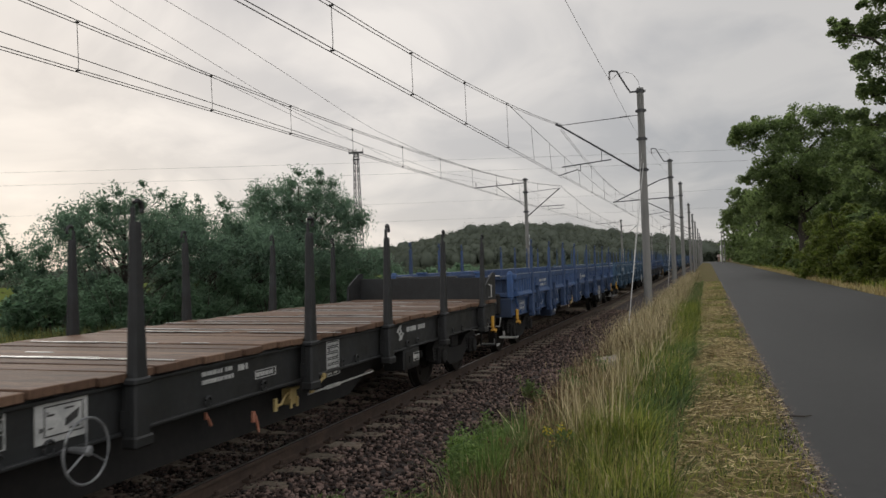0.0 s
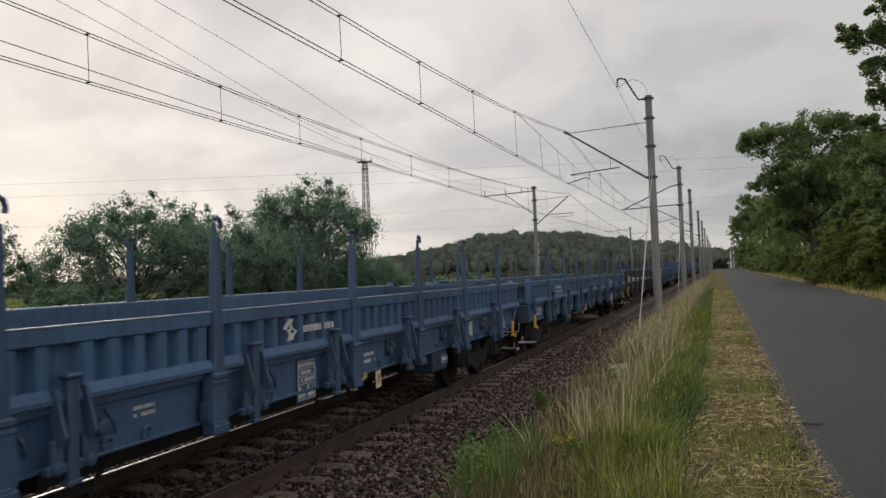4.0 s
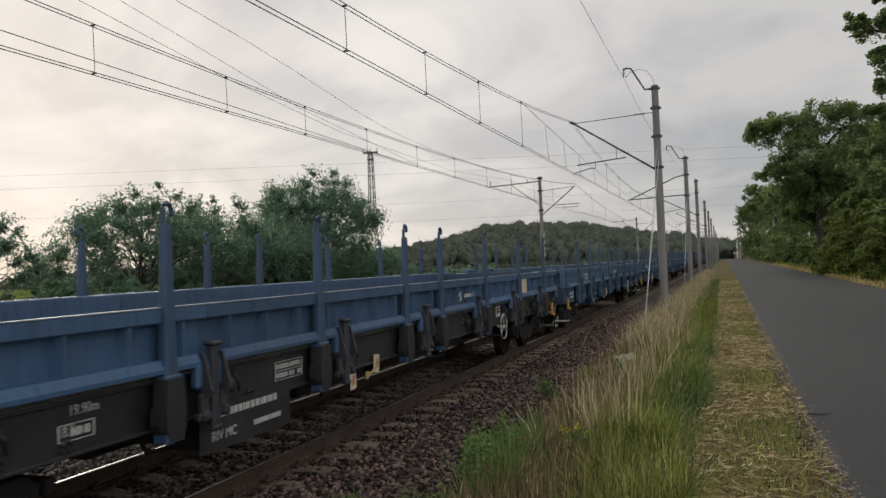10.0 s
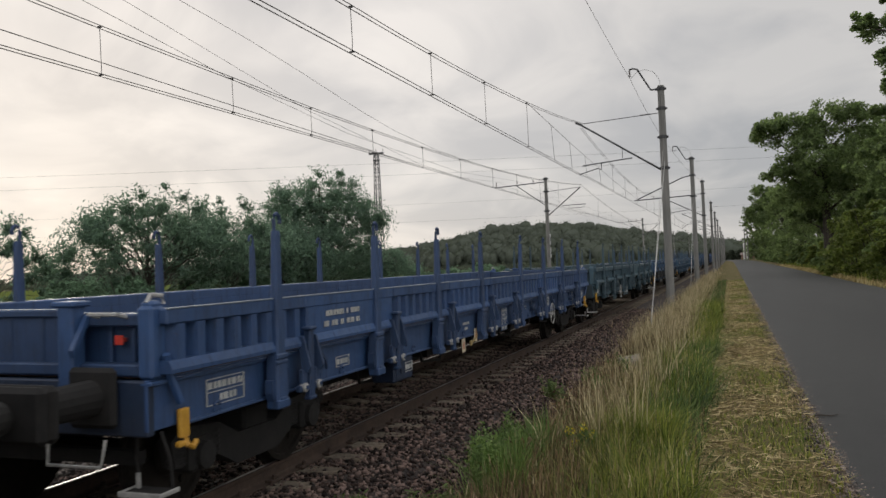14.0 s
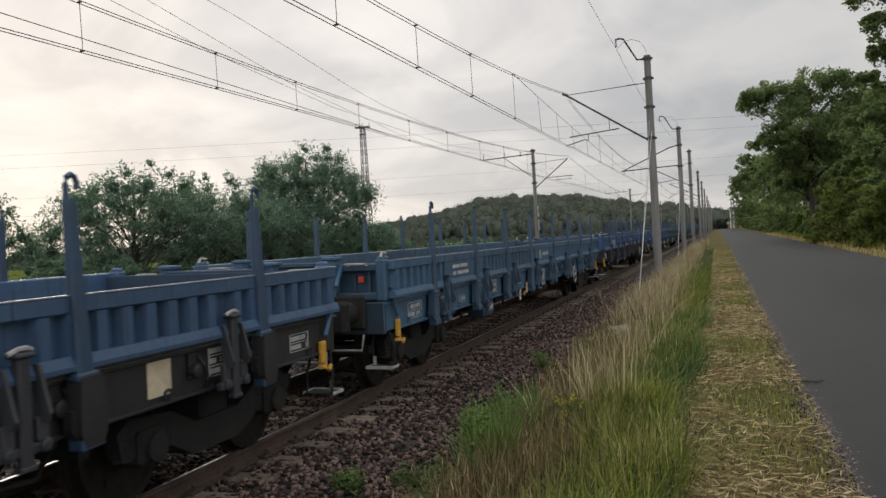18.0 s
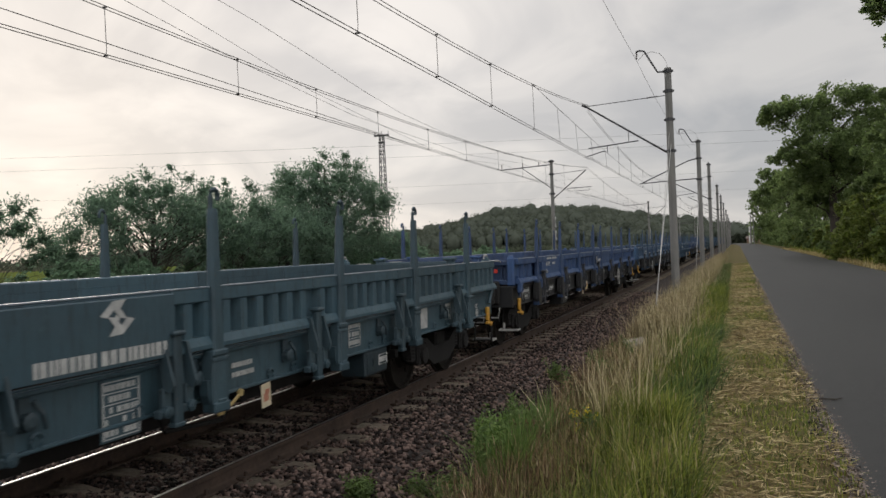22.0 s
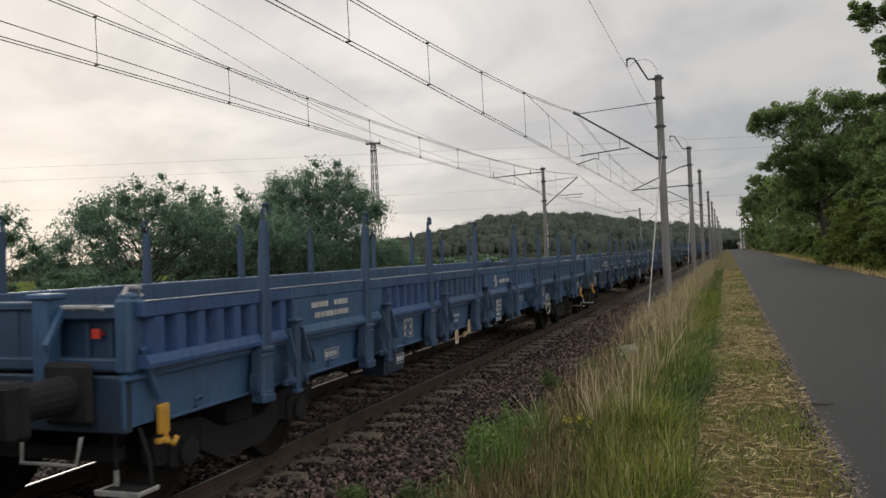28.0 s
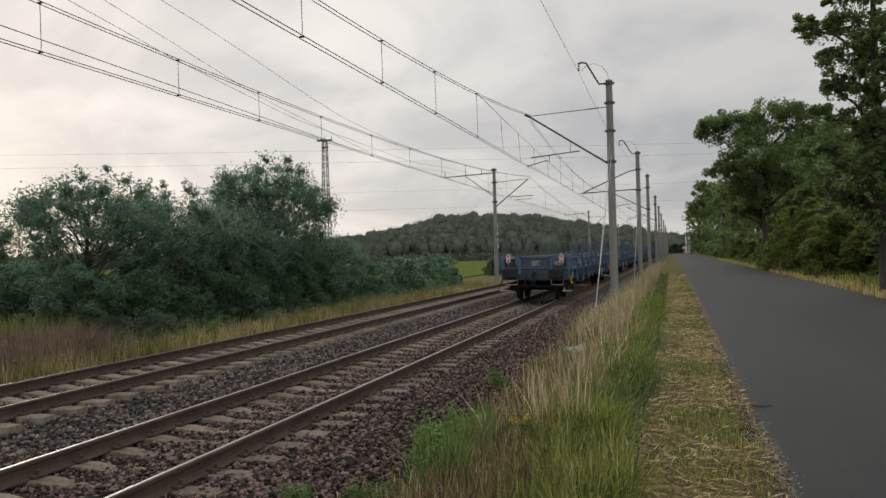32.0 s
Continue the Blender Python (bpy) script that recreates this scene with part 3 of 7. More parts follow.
# road: a slab with a slight crown, and loose gravel along its edges
g = Geo()
road_y = [-60, -20, 0, 8, 16, 30, 50, 80, 120, 160, 200, 240, 275, 310]
bend = lambda y: -max(0.0, (y - 200.0)) ** 2 * 0.00025
for a, b in zip(road_y[:-1], road_y[1:]):
    for k in range(6):
        u0, u1 = k / 6, (k + 1) / 6
        xs = [ROAD_L + (ROAD_R - ROAD_L) * u for u in (u0, u1)]
        zs = [ROAD_Z + 0.05 * (1 - (2 * u - 1) ** 2) for u in (u0, u1)]
        g.add([(xs[0] + bend(a), a, zs[0]), (xs[1] + bend(a), a, zs[1]), (xs[1] + bend(b), b, zs[1]), (xs[0] + bend(b), b, zs[0])], [(0, 1, 2, 3)])
    for x, s in ((ROAD_L, -1), (ROAD_R, 1)):
        g.add([(x + bend(a), a, ROAD_Z), (x + bend(b), b, ROAD_Z), (x + s * 0.06 + bend(b), b, 0.1), (x + s * 0.06 + bend(a), a, 0.1)], [(0, 1, 2, 3)])
tagged(new("road", g.mesh("road", ASPHALT)), "narrow grey asphalt country road with crumbled edges", "road", kind="structure")
rng = np.random.default_rng(5)
n = 3600
edge_y = 3 + 40 * rng.random(n) ** 1.7
edge_x = np.where(rng.random(n) < 0.75, ROAD_L - 0.02 - np.abs(rng.normal(0, 0.07, n)) + 0.05 * np.sin(edge_y * 2.1), ROAD_R + np.abs(rng.normal(0, 0.1, n)))
edge = lumps("edge_gravel", np.stack([edge_x, edge_y, np.full(n, 0.198)], 1), 0.017, STONE_GREY, rng)
tagged(new("edge_gravel", edge), "loose crumbled gravel along the road edge", "gravel", kind="stuff")
n = 9000
crumb = lumps("edge_crumbs", np.stack([rng.normal(ROAD_L - 0.03, 0.06, n), 3 + 36 * rng.random(n) ** 1.6, np.full(n, 0.197)], 1), 0.017, EDGE_GRAVEL, rng, 0.5)
tagged(new("edge_crumbs", crumb), "reddish gravel crumbs along the road edge", "gravel", kind="stuff")

# ballast bed under both tracks
g = Geo()
section = [(-12.0, -0.62), (-11.0, -0.25), (-10.2, -0.2), (-8.0, -0.2), (-7.1, -0.27), (-6.3, -0.215), (-4.0, -0.215), (-3.3, -0.25), (-2.62, -0.58)]
bed_y = [-80, -20] + list(np.arange(0, 40, 1.0)) + [50, 70, 100, 150, 220, 300, 420]
for a, b in zip(bed_y[:-1], bed_y[1:]):
    for (x0, z0), (x1, z1) in zip(section[:-1], section[1:]):
        g.add([(x0, a, z0), (x1, a, z1), (x1, b, z1), (x0, b, z0)], [(0, 1, 2, 3)])
tagged(new("ballast_bed", g.mesh("ballast_bed", BED)), "brown-grey crushed stone ballast under the tracks", "ballast", kind="structure")


def bed_z(x):
    return np.interp(x, [p[0] for p in section], [p[1] for p in section])


def scatter_bed(count, x0, x1, y0, y1, power, seed):
    r = np.random.default_rng(seed)
    x, y = r.uniform(x0, x1, count), y0 + (y1 - y0) * r.random(count) ** power
    z = np.maximum(bed_z(x), ground_z(x, y) * (x > -2.75) - 9.0 * (x <= -2.75)) + r.uniform(-0.012, 0.028, count)
    return np.stack([x, y, z], 1), r


spots, r = scatter_bed(70000, -6.9, -2.28, 4.0, 36.0, 1.6, 11)
spots[:, 0] += 0.14 * np.sin(spots[:, 1] * 1.7) * (spots[:, 0] > -3.2)
tagged(new("brown_ballast_stones", lumps("brown_ballast_stones", spots, 0.039, STONE_BROWN, r)), "rust-brown broken ballast stones around the near track", "ballast", kind="stuff")
spots, r = scatter_bed(19000, -3.15, -2.12, 4.0, 34.0, 1.6, 13)
spots[:, 2] += 0.024
tagged(new("shoulder_stones", lumps("shoulder_stones", spots, 0.046, STONE_BROWN, r)), "rust-brown ballast stones spilling towards the bank", "ballast", kind="stuff")
spots, r = scatter_bed(15000, -6.9, -2.4, -12.0, 4.2, 1.0, 14)
tagged(new("rear_ballast_stones", lumps("rear_ballast_stones", spots, 0.046, STONE_BROWN, r)), "rust-brown broken ballast stones behind along the near track", "ballast", kind="stuff")
spots, r = scatter_bed(40000, -12.0, -6.9, 7.0, 46.0, 1.5, 12)
tagged(new("grey_ballast_stones", lumps("grey_ballast_stones", spots, 0.047, STONE_GREY, r)), "grey broken ballast stones between and beyond the tracks", "ballast", kind="stuff")

# ---- tracks ----
RAIL = [(-0.075, -0.172), (0.075, -0.172), (0.075, -0.160), (0.020, -0.145), (0.010, -0.125), (0.010, -0.050), (0.036, -0.036), (0.036, -0.008), (0.016, -0.001),
        (0.0, 0.0005), (-0.016, -0.001), (-0.036, -0.008), (-0.036, -0.036), (-0.010, -0.050), (-0.010, -0.125), (-0.020, -0.145), (-0.075, -0.160)]


def rail_mesh(head):
    g = Geo()
    n = len(RAIL)
    cuts = [-80, -10, 5, 20, 40, 80, 160, 300, 450]
    v = [(x, y, z) for y in cuts for x, z in RAIL]
    for i in range(len(cuts) - 1):
        for k in range(n):
            j = (k + 1) % n
            g.m.append(1 if 8 <= k <= 9 else 0)
            g.f.append((i * n + k, i * n + j, (i + 1) * n + j, (i + 1) * n + k))
    g.v = v
    return g.mesh("rail", RAIL_RUST, head)


def sleeper_geo(g, y=0.0):
    """A concrete sleeper: tapered ends, lower in the middle, the fastenings apart."""
    prof = [(-1.25, 0.13, -0.165), (-0.98, 0.14, -0.165), (-0.52, 0.135, -0.168), (-0.30, 0.11, -0.195), (0.30, 0.11, -0.195), (0.52, 0.135, -0.168), (0.98, 0.14, -0.165), (1.25, 0.13, -0.165)]
    v, f = [], []
    for x, w, z in prof:
        v += [(x, y - w, z - 0.16), (x, y - w * 0.9, z - 0.012), (x, y - w * 0.78, z), (x, y + w * 0.78, z), (x, y + w * 0.9, z - 0.012), (x, y + w, z - 0.16)]
    for i in range(len(prof) - 1):
        for k in range(5):
            f.append((i * 6 + k, i * 6 + k + 1, (i + 1) * 6 + k + 1, (i + 1) * 6 + k))
    f += [tuple(range(6)), tuple(range(len(v) - 6, len(v)))[::-1]]
    g.add(v, f)


def clip_geo(g, y=0.0):
    """Plate, two screws and their clamps on each side of one rail seat."""
    for x in (-0.7535, 0.7535):
        for s in (-1, 1):
            g.box(x + s * 0.075 - 0.045, x + s * 0.075 + 0.045, y - 0.07, y + 0.07, -0.162, -0.128, 0.008)
            g.disc((x + s * 0.095, y, -0.13), 2, [(0, 0.022), (0.04, 0.022), (0.045, 0.014)], 6)


g = Geo(); sleeper_geo(g); SLEEPER_MESH = g.mesh("sleeper", SLEEPER)
g = Geo(); clip_geo(g); CLIP_MESH = g.mesh("rail_fastening", RAIL_RUST)


def railway_track(x, z, label, first, phase, cant=0.0):
    track = thing("railway_track", x, 0, z)
    track.matrix_basis = pose(x, 0, z, 0, cant)
    tagged(track, label, "railway track", kind="structure")
    rail = rail_mesh(RAIL_HEAD if cant else RAIL_DULL)
    for s in (-0.7535, 0.7535):
        part("rail", rail, track, pose(s, 0, 0), "rusty steel rail with a polished head" if cant else "rusty steel rail with a dull head")
    rest = Geo()
    step = 0.606
    near = range(first, first + 105)
    for i in range(-60, 620):
        y = phase + i * step
        if i in near:
            part("sleeper", SLEEPER_MESH, track, pose(0.012 * math.sin(i * 2.4), y, 0.004 * math.sin(i * 5.1), 0, 0, 0.35 * math.sin(i * 1.7)))
            if i < first + 42:
                part("rail_fastening", CLIP_MESH, track, pose(0, y, 0))
        else:
            sleeper_geo(rest, y)
    part("far_sleepers", rest.mesh("far_sleepers", SLEEPER), track)["kind"] = "stuff"
    return track


railway_track(NEAR_X, 0.0, "near railway track with concrete sleepers and worn rails", 6, 7.324 - 0.606 * 12, CANT)
railway_track(FAR_X, 0.044, "far railway track with concrete sleepers and dull rails", 10, 0.25)


# ---- masts and overhead line ----
def mast_mesh(height, base=0.16, top=0.125):
    g = Geo()
    g.tube([(0, 0, -0.6), (0, 0, height * 0.5), (0, 0, height)], [base, (base + top) / 2, top], 10)
    return g.mesh("pole", CONCRETE)


def insulator(g, a, b, slot=0, n=5, r=0.055):
    a, b = Vector(a), Vector(b)
    g.tube([a, b], 0.018, 6, slot)
    for k in range(n):
        c = a.lerp(b, (k + 0.5) / n)
        way = (b - a).normalized() * 0.012
        g.tube([c - way, c, c + way], [0.02, r, 0.02], 10, slot)


def clamps(mast, zs, r=0.15):
    """Steel bands round the pole where the arms are bolted on."""
    for z in zs:
        g = Geo()
        g.tube([(0, 0, z - 0.06), (0, 0, z + 0.06)], r, 10)
        g.box(-r - 0.05, r + 0.05, -0.03, 0.03, z - 0.04, z + 0.04, 0.01)
        part("clamp_band", g.mesh("clamp_band", DARK_STEEL), mast)


def right_mast(x, y, height, style, reach):
    """A concrete line mast whose cantilever reaches over the near track."""
    m = thing("line_mast", x, y, 0)
    tagged(m, "grey concrete overhead line mast with a steel cantilever", "line mast", "masts beside the near track")
    part("pole", mast_mesh(height), m)
    tip = -reach
    if style == "hook":
        clamps(m, [height - 0.12, height - 0.85, height - 1.9, 5.15])
        # the strut, tie and registration arm
        g = Geo(); g.tube([(-0.12, 0, 5.1), (tip, 0, 7.05)], 0.036, 8); g.tube([(tip - 0.14, 0, 7.12), (tip + 0.06, 0, 7.02)], 0.05, 8)
        part("cantilever_strut", g.mesh("cantilever_strut", DARK_STEEL), m)
        g = Geo(); insulator(g, (-0.14, 0, 5.12), (-0.62, 0, 5.43), 0, 6, 0.07); part("strut_insulator", g.mesh("strut_insulator", CERAMIC), m)
        g = Geo(); g.tube([(-0.12, 0, 7.2), (tip, 0, 7.05)], 0.014, 6)
        insulator(g, (-0.4, 0, 7.19), (-0.8, 0, 7.17), 0, 5, 0.05)
        part("tie_rod", g.mesh("tie_rod", DARK_STEEL), m)
        g = Geo(); g.tube([(-1.15, 0, 5.62), (tip + 0.05, 0, 5.46)], 0.022, 6); g.tube([(-1.5, 0, 5.62), (-1.5, 0, 5.98)], 0.012, 6)
        part("registration_tube", g.mesh("registration_tube", DARK_STEEL), m)
        g = Geo(); g.tube([(tip + 0.75, 0, 5.5), (tip + 0.75, 0, 5.28), (tip + 0.6, 0, 5.32), (tip - 0.1, 0, 5.14)], 0.018, 6)
        part("steady_arm", g.mesh("steady_arm", DARK_STEEL), m)
    elif style == "low":
        clamps(m, [height - 0.12, 6.9, 5.6])
        g = Geo(); g.tube([(-0.1, 0, 6.9), (-0.6, 0, 6.8), (tip, 0, 5.6)], 0.035, 8); part("cantilever_strut", g.mesh("cantilever_strut", DARK_STEEL), m)
        g = Geo(); g.tube([(-0.1, 0, 5.66), (tip - 0.2, 0, 5.55)], 0.035, 8); part("registration_tube", g.mesh("registration_tube", DARK_STEEL), m)
    else:
        clamps(m, [height - 0.12, 7.0, 5.2])
        g = Geo(); g.tube([(-0.1, 0, 5.2), (tip, 0, 6.8)], 0.035, 8); part("cantilever_strut", g.mesh("cantilever_strut", DARK_STEEL), m)
        g = Geo(); g.tube([(-0.1, 0, 7.0), (tip, 0, 6.8)], 0.014, 6); part("tie_rod", g.mesh("tie_rod", DARK_STEEL), m)
        g = Geo(); g.tube([(-1.1, 0, 5.75), (tip, 0, 5.5)], 0.022, 6); g.tube([(tip + 0.6, 0, 5.5), (tip - 0.1, 0, 5.15)], 0.016, 6)
        part("steady_arm", g.mesh("steady_arm", DARK_STEEL), m)
    if style in ("hook", "low"):
        # bent bracket at the top that carries the return wire, and its loop of cable
        g = Geo(); g.tube([(-0.1, 0, height - 0.12), (-0.36, 0, height - 0.12), (-0.5, 0, height + 0.12), (-0.82, 0, height + 0.70), (-1.0, 0, height + 0.74), (-1.12, 0, height + 0.70)], 0.034, 8)
        part("top_bracket", g.mesh("top_bracket", DARK_STEEL), m)
        g = Geo(); insulator(g, (-1.1, 0, height + 0.7), (-1.1, 0, height + 0.42), 0, 4, 0.06); part("bracket_insulator", g.mesh("bracket_insulator", CERAMIC), m)
        g = Geo(); g.tube([(-1.05, 0, height + 0.38), (-0.85, 0, height + 0.58), (-0.55, 0, height + 0.66), (-0.25, 0, height + 0.55), (-0.06, 0, height + 0.28), (0.0, 0, height)], 0.008, 5)
        part("jumper_cable", g.mesh("jumper_cable", WIRE), m)
    else:
        g = Geo(); g.tube([(0, 0, height - 0.05), (0, 0, height + 0.12)], 0.03, 6); part("cap", g.mesh("cap", DARK_STEEL), m)
    return m


right_mast(-2.15, 32.3, 8.2, "hook", 3.05)
right_mast(-2.02, 55.0, 8.05, "low", 3.4)
right_mast(-1.92, 73.0, 8.1, "plain", 3.1)
for k, y in enumerate((101, 125, 152, 190, 228, 270, 315, 360, 410)):
    right_mast(-1.85, y, 8.0, "plain", 3.2)


def left_mast(x, y, height):
    """A mast beyond the far track: cantilever towards the track, feeder arm to the other side."""
    m = thing("line_mast", x, y, -0.2)
    tagged(m, "slim concrete line mast with feeder arm and white sign", "line mast", "masts beyond the far track")
    part("pole", mast_mesh(height + 0.2, 0.15, 0.1), m)
    z = 0.2
    clamps(m, [height - 0.1 + z, 6.6 + z, 5.3 + z])
    g = Geo(); g.tube([(0.1, 0, 5.0 + z), (2.3, 0, 6.75 + z)], 0.035, 8); part("cantilever_strut", g.mesh("cantilever_strut", DARK_STEEL), m)
    g = Geo(); g.tube([(0.1, 0, 6.6 + z), (2.3, 0, 6.75 + z)], 0.016, 6); part("tie_rod", g.mesh("tie_rod", DARK_STEEL), m)
    g = Geo(); g.tube([(1.0, 0, 5.6 + z), (2.6, 0, 5.62 + z)], 0.022, 6); g.tube([(1.5, 0, 5.4 + z), (2.5, 0, 5.42 + z)], 0.016, 6); g.tube([(1.5, 0, 5.42 + z), (1.5, 0, 5.6 + z)], 0.012, 6)
    part("steady_arm", g.mesh("steady_arm", DARK_STEEL), m)
    g = Geo(); g.tube([(0, 0, height - 0.3 + z), (-3.5, 0, height - 0.46 + z)], 0.035, 8); g.tube([(-0.1, 0, 5.7 + z), (-2.0, 0, height - 0.42 + z)], 0.024, 6)
    part("feeder_arm", g.mesh("feeder_arm", DARK_STEEL), m)
    for fx in (-3.4, -1.95, -0.85):
        g = Geo(); insulator(g, (fx, 0, height - 0.42 + z), (fx, 0, height - 0.08 + z), 0, 4, 0.06); part("feeder_insulator", g.mesh("feeder_insulator", CERAMIC), m)
    g = Geo(); g.box(0.12, 0.16, -0.17, 0.17, 3.05 + z, 3.75 + z, 0.01); g.box(0.12, 0.16, -0.17, 0.17, 2.2 + z, 2.85 + z, 0.01); part("sign_plate", g.mesh("sign_plate", WHITE), m, None, "small white sign plate with dark marks")
    for z0, z1, w in ((3.3, 3.55, 0.1), (2.4, 2.66, 0.06)):
        g = Geo(); g.box(0.163, 0.168, -w, w, z0 + z, z1 + z); part("sign_bar", g.mesh("sign_bar", BLACK_PAINT), m)
    return m


LEFT_X = -11.45
for y in (56.0, 122.0, 190.0, 262.0, 335.0):
    left_mast(LEFT_X, y, 7.55)


def sagging(p, q, sag, n=14):
    p, q = Vector(p), Vector(q)
    return [p.lerp(q, i / n) - Vector((0, 0, 4 * sag * (i / n) * (1 - i / n))) for i in range(n + 1)]


R_WIRE = 0.0076


def span(line, x, y0, y1, low, z_support, contact_z, drops, pair=0.035, twin=0.03):
    """One span of a catenary: a pair of messenger wires, a pair of contact wires, droppers."""
    mid, k = (y0 + y1) / 2, (z_support - low) / ((y1 - y0) / 2) ** 2
    top = lambda y: low + k * (y - mid) ** 2
    ys = [y0 + (y1 - y0) * i / 20 for i in range(21)]
    for s in (-twin, twin):
        g = Geo(); g.tube([(x + s, y, top(y) + 0.4 * s) for y in ys], R_WIRE, 5, caps=False); part("messenger_wire", g.mesh("messenger_wire", WIRE), line)
    for s in (-pair, pair):
        g = Geo(); g.tube([(x + s, y, contact_z + 0.3 * s) for y in ys], R_WIRE, 5, caps=False); part("contact_wire", g.mesh("contact_wire", WIRE), line)
    for y in drops:
        g = Geo(); g.tube([(x, y, contact_z), (x + 0.01, y, contact_z + 0.12), (x, y, top(y))], 0.006, 5)
        g.box(x - 0.04, x + 0.04, y - 0.016, y + 0.016, contact_z - 0.006, contact_z + 0.018, 0.004); g.box(x - 0.034, x + 0.034, y - 0.016, y + 0.016, top(y) - 0.014, top(y) + 0.014, 0.004)
        part("dropper", g.mesh("dropper", WIRE), line)


near_line = tagged(thing("overhead_line"), "dark overhead contact line with droppers above the near track", "overhead line")
span(near_line, NEAR_X, -22.3, 32.3, 5.66, 7.08, 5.065, (-18, -13, -8, -4, 0, 4, 7.8, 11.45, 15.0, 18.7, 23.0))
span(near_line, NEAR_X, 32.3, 73.0, 6.1, 6.9, 5.12, (41, 46, 52, 58, 64))
for a, b in ((73, 125), (125, 190), (190, 228), (228, 270), (270, 315), (315, 360)):
    span(near_line, NEAR_X, a, b, 5.9, 6.8, 5.13, [a + (b - a) * k / 7 for k in range(1, 7)])
# the second, lower messenger that runs on to the next mast
g = Geo(); g.tube(sagging((NEAR_X, 23.0, 6.3), (-5.4, 55, 5.62), 0.12), R_WIRE, 5, caps=False); part("messenger_wire", g.mesh("messenger_wire", WIRE), near_line)
for y, z in ((26.7, 6.19), (29.9, 6.08), (33.2, 5.98), (37, 5.87)):
    g = Geo(); g.tube([(NEAR_X, y, 5.1), (NEAR_X - 0.06, y, z)], 0.006, 5); part("dropper", g.mesh("dropper", WIRE), near_line)

far_line = tagged(thing("overhead_line"), "dark overhead contact line with droppers above the far track", "overhead line")
span(far_line, FAR_X, -12.0, 56.0, 5.66, 6.9, 5.04, (-8, -4, 0, 3.6, 7.2, 10.8, 14.5, 17.8, 21.4, 25.4, 29.4, 33.8, 38, 43, 48))
for a, b in ((56, 122), (122, 190), (190, 262), (262, 335)):
    span(far_line, FAR_X, a, b, 5.7, 6.9, 5.1, [a + (b - a) * k / 9 for k in range(1, 9)])
g = Geo(); g.tube(sagging((FAR_X, 24, 5.06), (FAR_X - 0.1, -14, 5.75), 0.05), R_WIRE, 5, caps=False); part("contact_wire", g.mesh("contact_wire", WIRE), far_line)

feeder = tagged(thing("feeder_line"), "three thin bare feeder wires on insulators", "overhead line")
for fx, pts in ((-3.15, ((-14.3, -10, 11.4), (-14.4, 18.2, 9.0), (-14.5, 28, 7.85), (-14.6, 40, 7.1), (-14.6, 47, 7.0))),
                (-1.95, ((-13.0, -10, 10.4), (-13.2, 15, 8.05), (-13.3, 21, 7.5), (-13.35, 29, 7.0), (-13.4, 43, 6.85))),
                (-0.85, ((-12.7, -10, 10.9), (-12.65, 17.7, 8.76), (-12.6, 21.0, 8.5), (-12.6, 24.1, 8.2), (-12.6, 28.7, 7.7), (-12.6, 32.1, 7.42), (-12.5, 37, 7.22), (-12.4, 45, 7.22)))):
    g = Geo(); g.tube(list(pts) + [(LEFT_X + fx, 56, 7.45)], 0.0065, 5, caps=False); part("feeder_wire", g.mesh("feeder_wire", WIRE), feeder)
    for a, b in ((56, 122), (122, 190), (190, 262)):
        g = Geo(); g.tube(sagging((LEFT_X + fx, a, 7.45), (LEFT_X + fx, b, 7.45), 0.7), 0.006, 5, caps=False); part("feeder_wire", g.mesh("feeder_wire", WIRE), feeder)
ret = tagged(thing("return_line"), "single thin return wire along the mast tops", "overhead line")
for a, b in (((-2.75, -6, 8.35), (-3.25, 32.3, 8.58)), ((-3.25, 32.3, 8.58), (-3.12, 55, 8.47)), ((-3.12, 55, 8.47), (-2.0, 73, 8.15)), ((-2.0, 73, 8.15), (-1.9, 101, 8.05)), ((-1.9, 101, 8.05), (-1.9, 152, 8.05))):
    g = Geo(); g.tube(sagging(a, b, 0.25), 0.0065, 5, caps=False); part("return_wire", g.mesh("return_wire", WIRE), ret)

# the stay of the first mast
stay = tagged(thing("guy_stay"), "pale steel stay rod anchoring the concrete mast", "guy wire")
g = Geo(); g.tube([(-1.98, 21.4, -0.2), (-2.12, 32.2, 5.4)], 0.013, 6); part("rod", g.mesh("rod", PALE_STEEL), stay)
g = Geo(); g.tube([(-2.0, 22.0, -0.2), (-2.17, 32.2, 5.8)], 0.007, 5); part("rod", g.mesh("rod", PALE_STEEL), stay)
g = Geo(); g.box(-2.2, -1.76, 21.1, 21.7, -0.5, -0.12, 0.03); part("anchor_block", g.mesh("anchor_block", CONCRETE), stay)

# lattice pole of a cross-country power line, with its wires
tower = tagged(thing("lattice_pole", -31.6, 75.0, -0.9), "slender steel lattice power pole above the hedge", "power pole")
g = Geo()
H = 13.9
wide = lambda z: 0.42 - 0.24 * z / H
corners = ((-1, -1), (1, -1), (1, 1), (-1, 1))
for a, b in corners:
    g.tube([(a * wide(0), b * wide(0), 0), (a * wide(H), b * wide(H), H)], 0.035, 5)
part("leg_frame", g.mesh("leg_frame", DARK_STEEL), tower)
g = Geo()
levels = [H * (1 - (1 - i / 16) ** 1.15) for i in range(17)]
for z0, z1 in zip(levels[:-1], levels[1:]):
    for k in range(4):
        (a, b), (c, d) = corners[k], corners[(k + 1) % 4]
        g.tube([(a * wide(z0), b * wide(z0), z0), (c * wide(z1), d * wide(z1), z1)], 0.018, 4)
        g.tube([(c * wide(z0), d * wide(z0), z0), (a * wide(z1), b * wide(z1), z1)], 0.018, 4)
part("lattice_bracing", g.mesh("lattice_bracing", DARK_STEEL), tower)
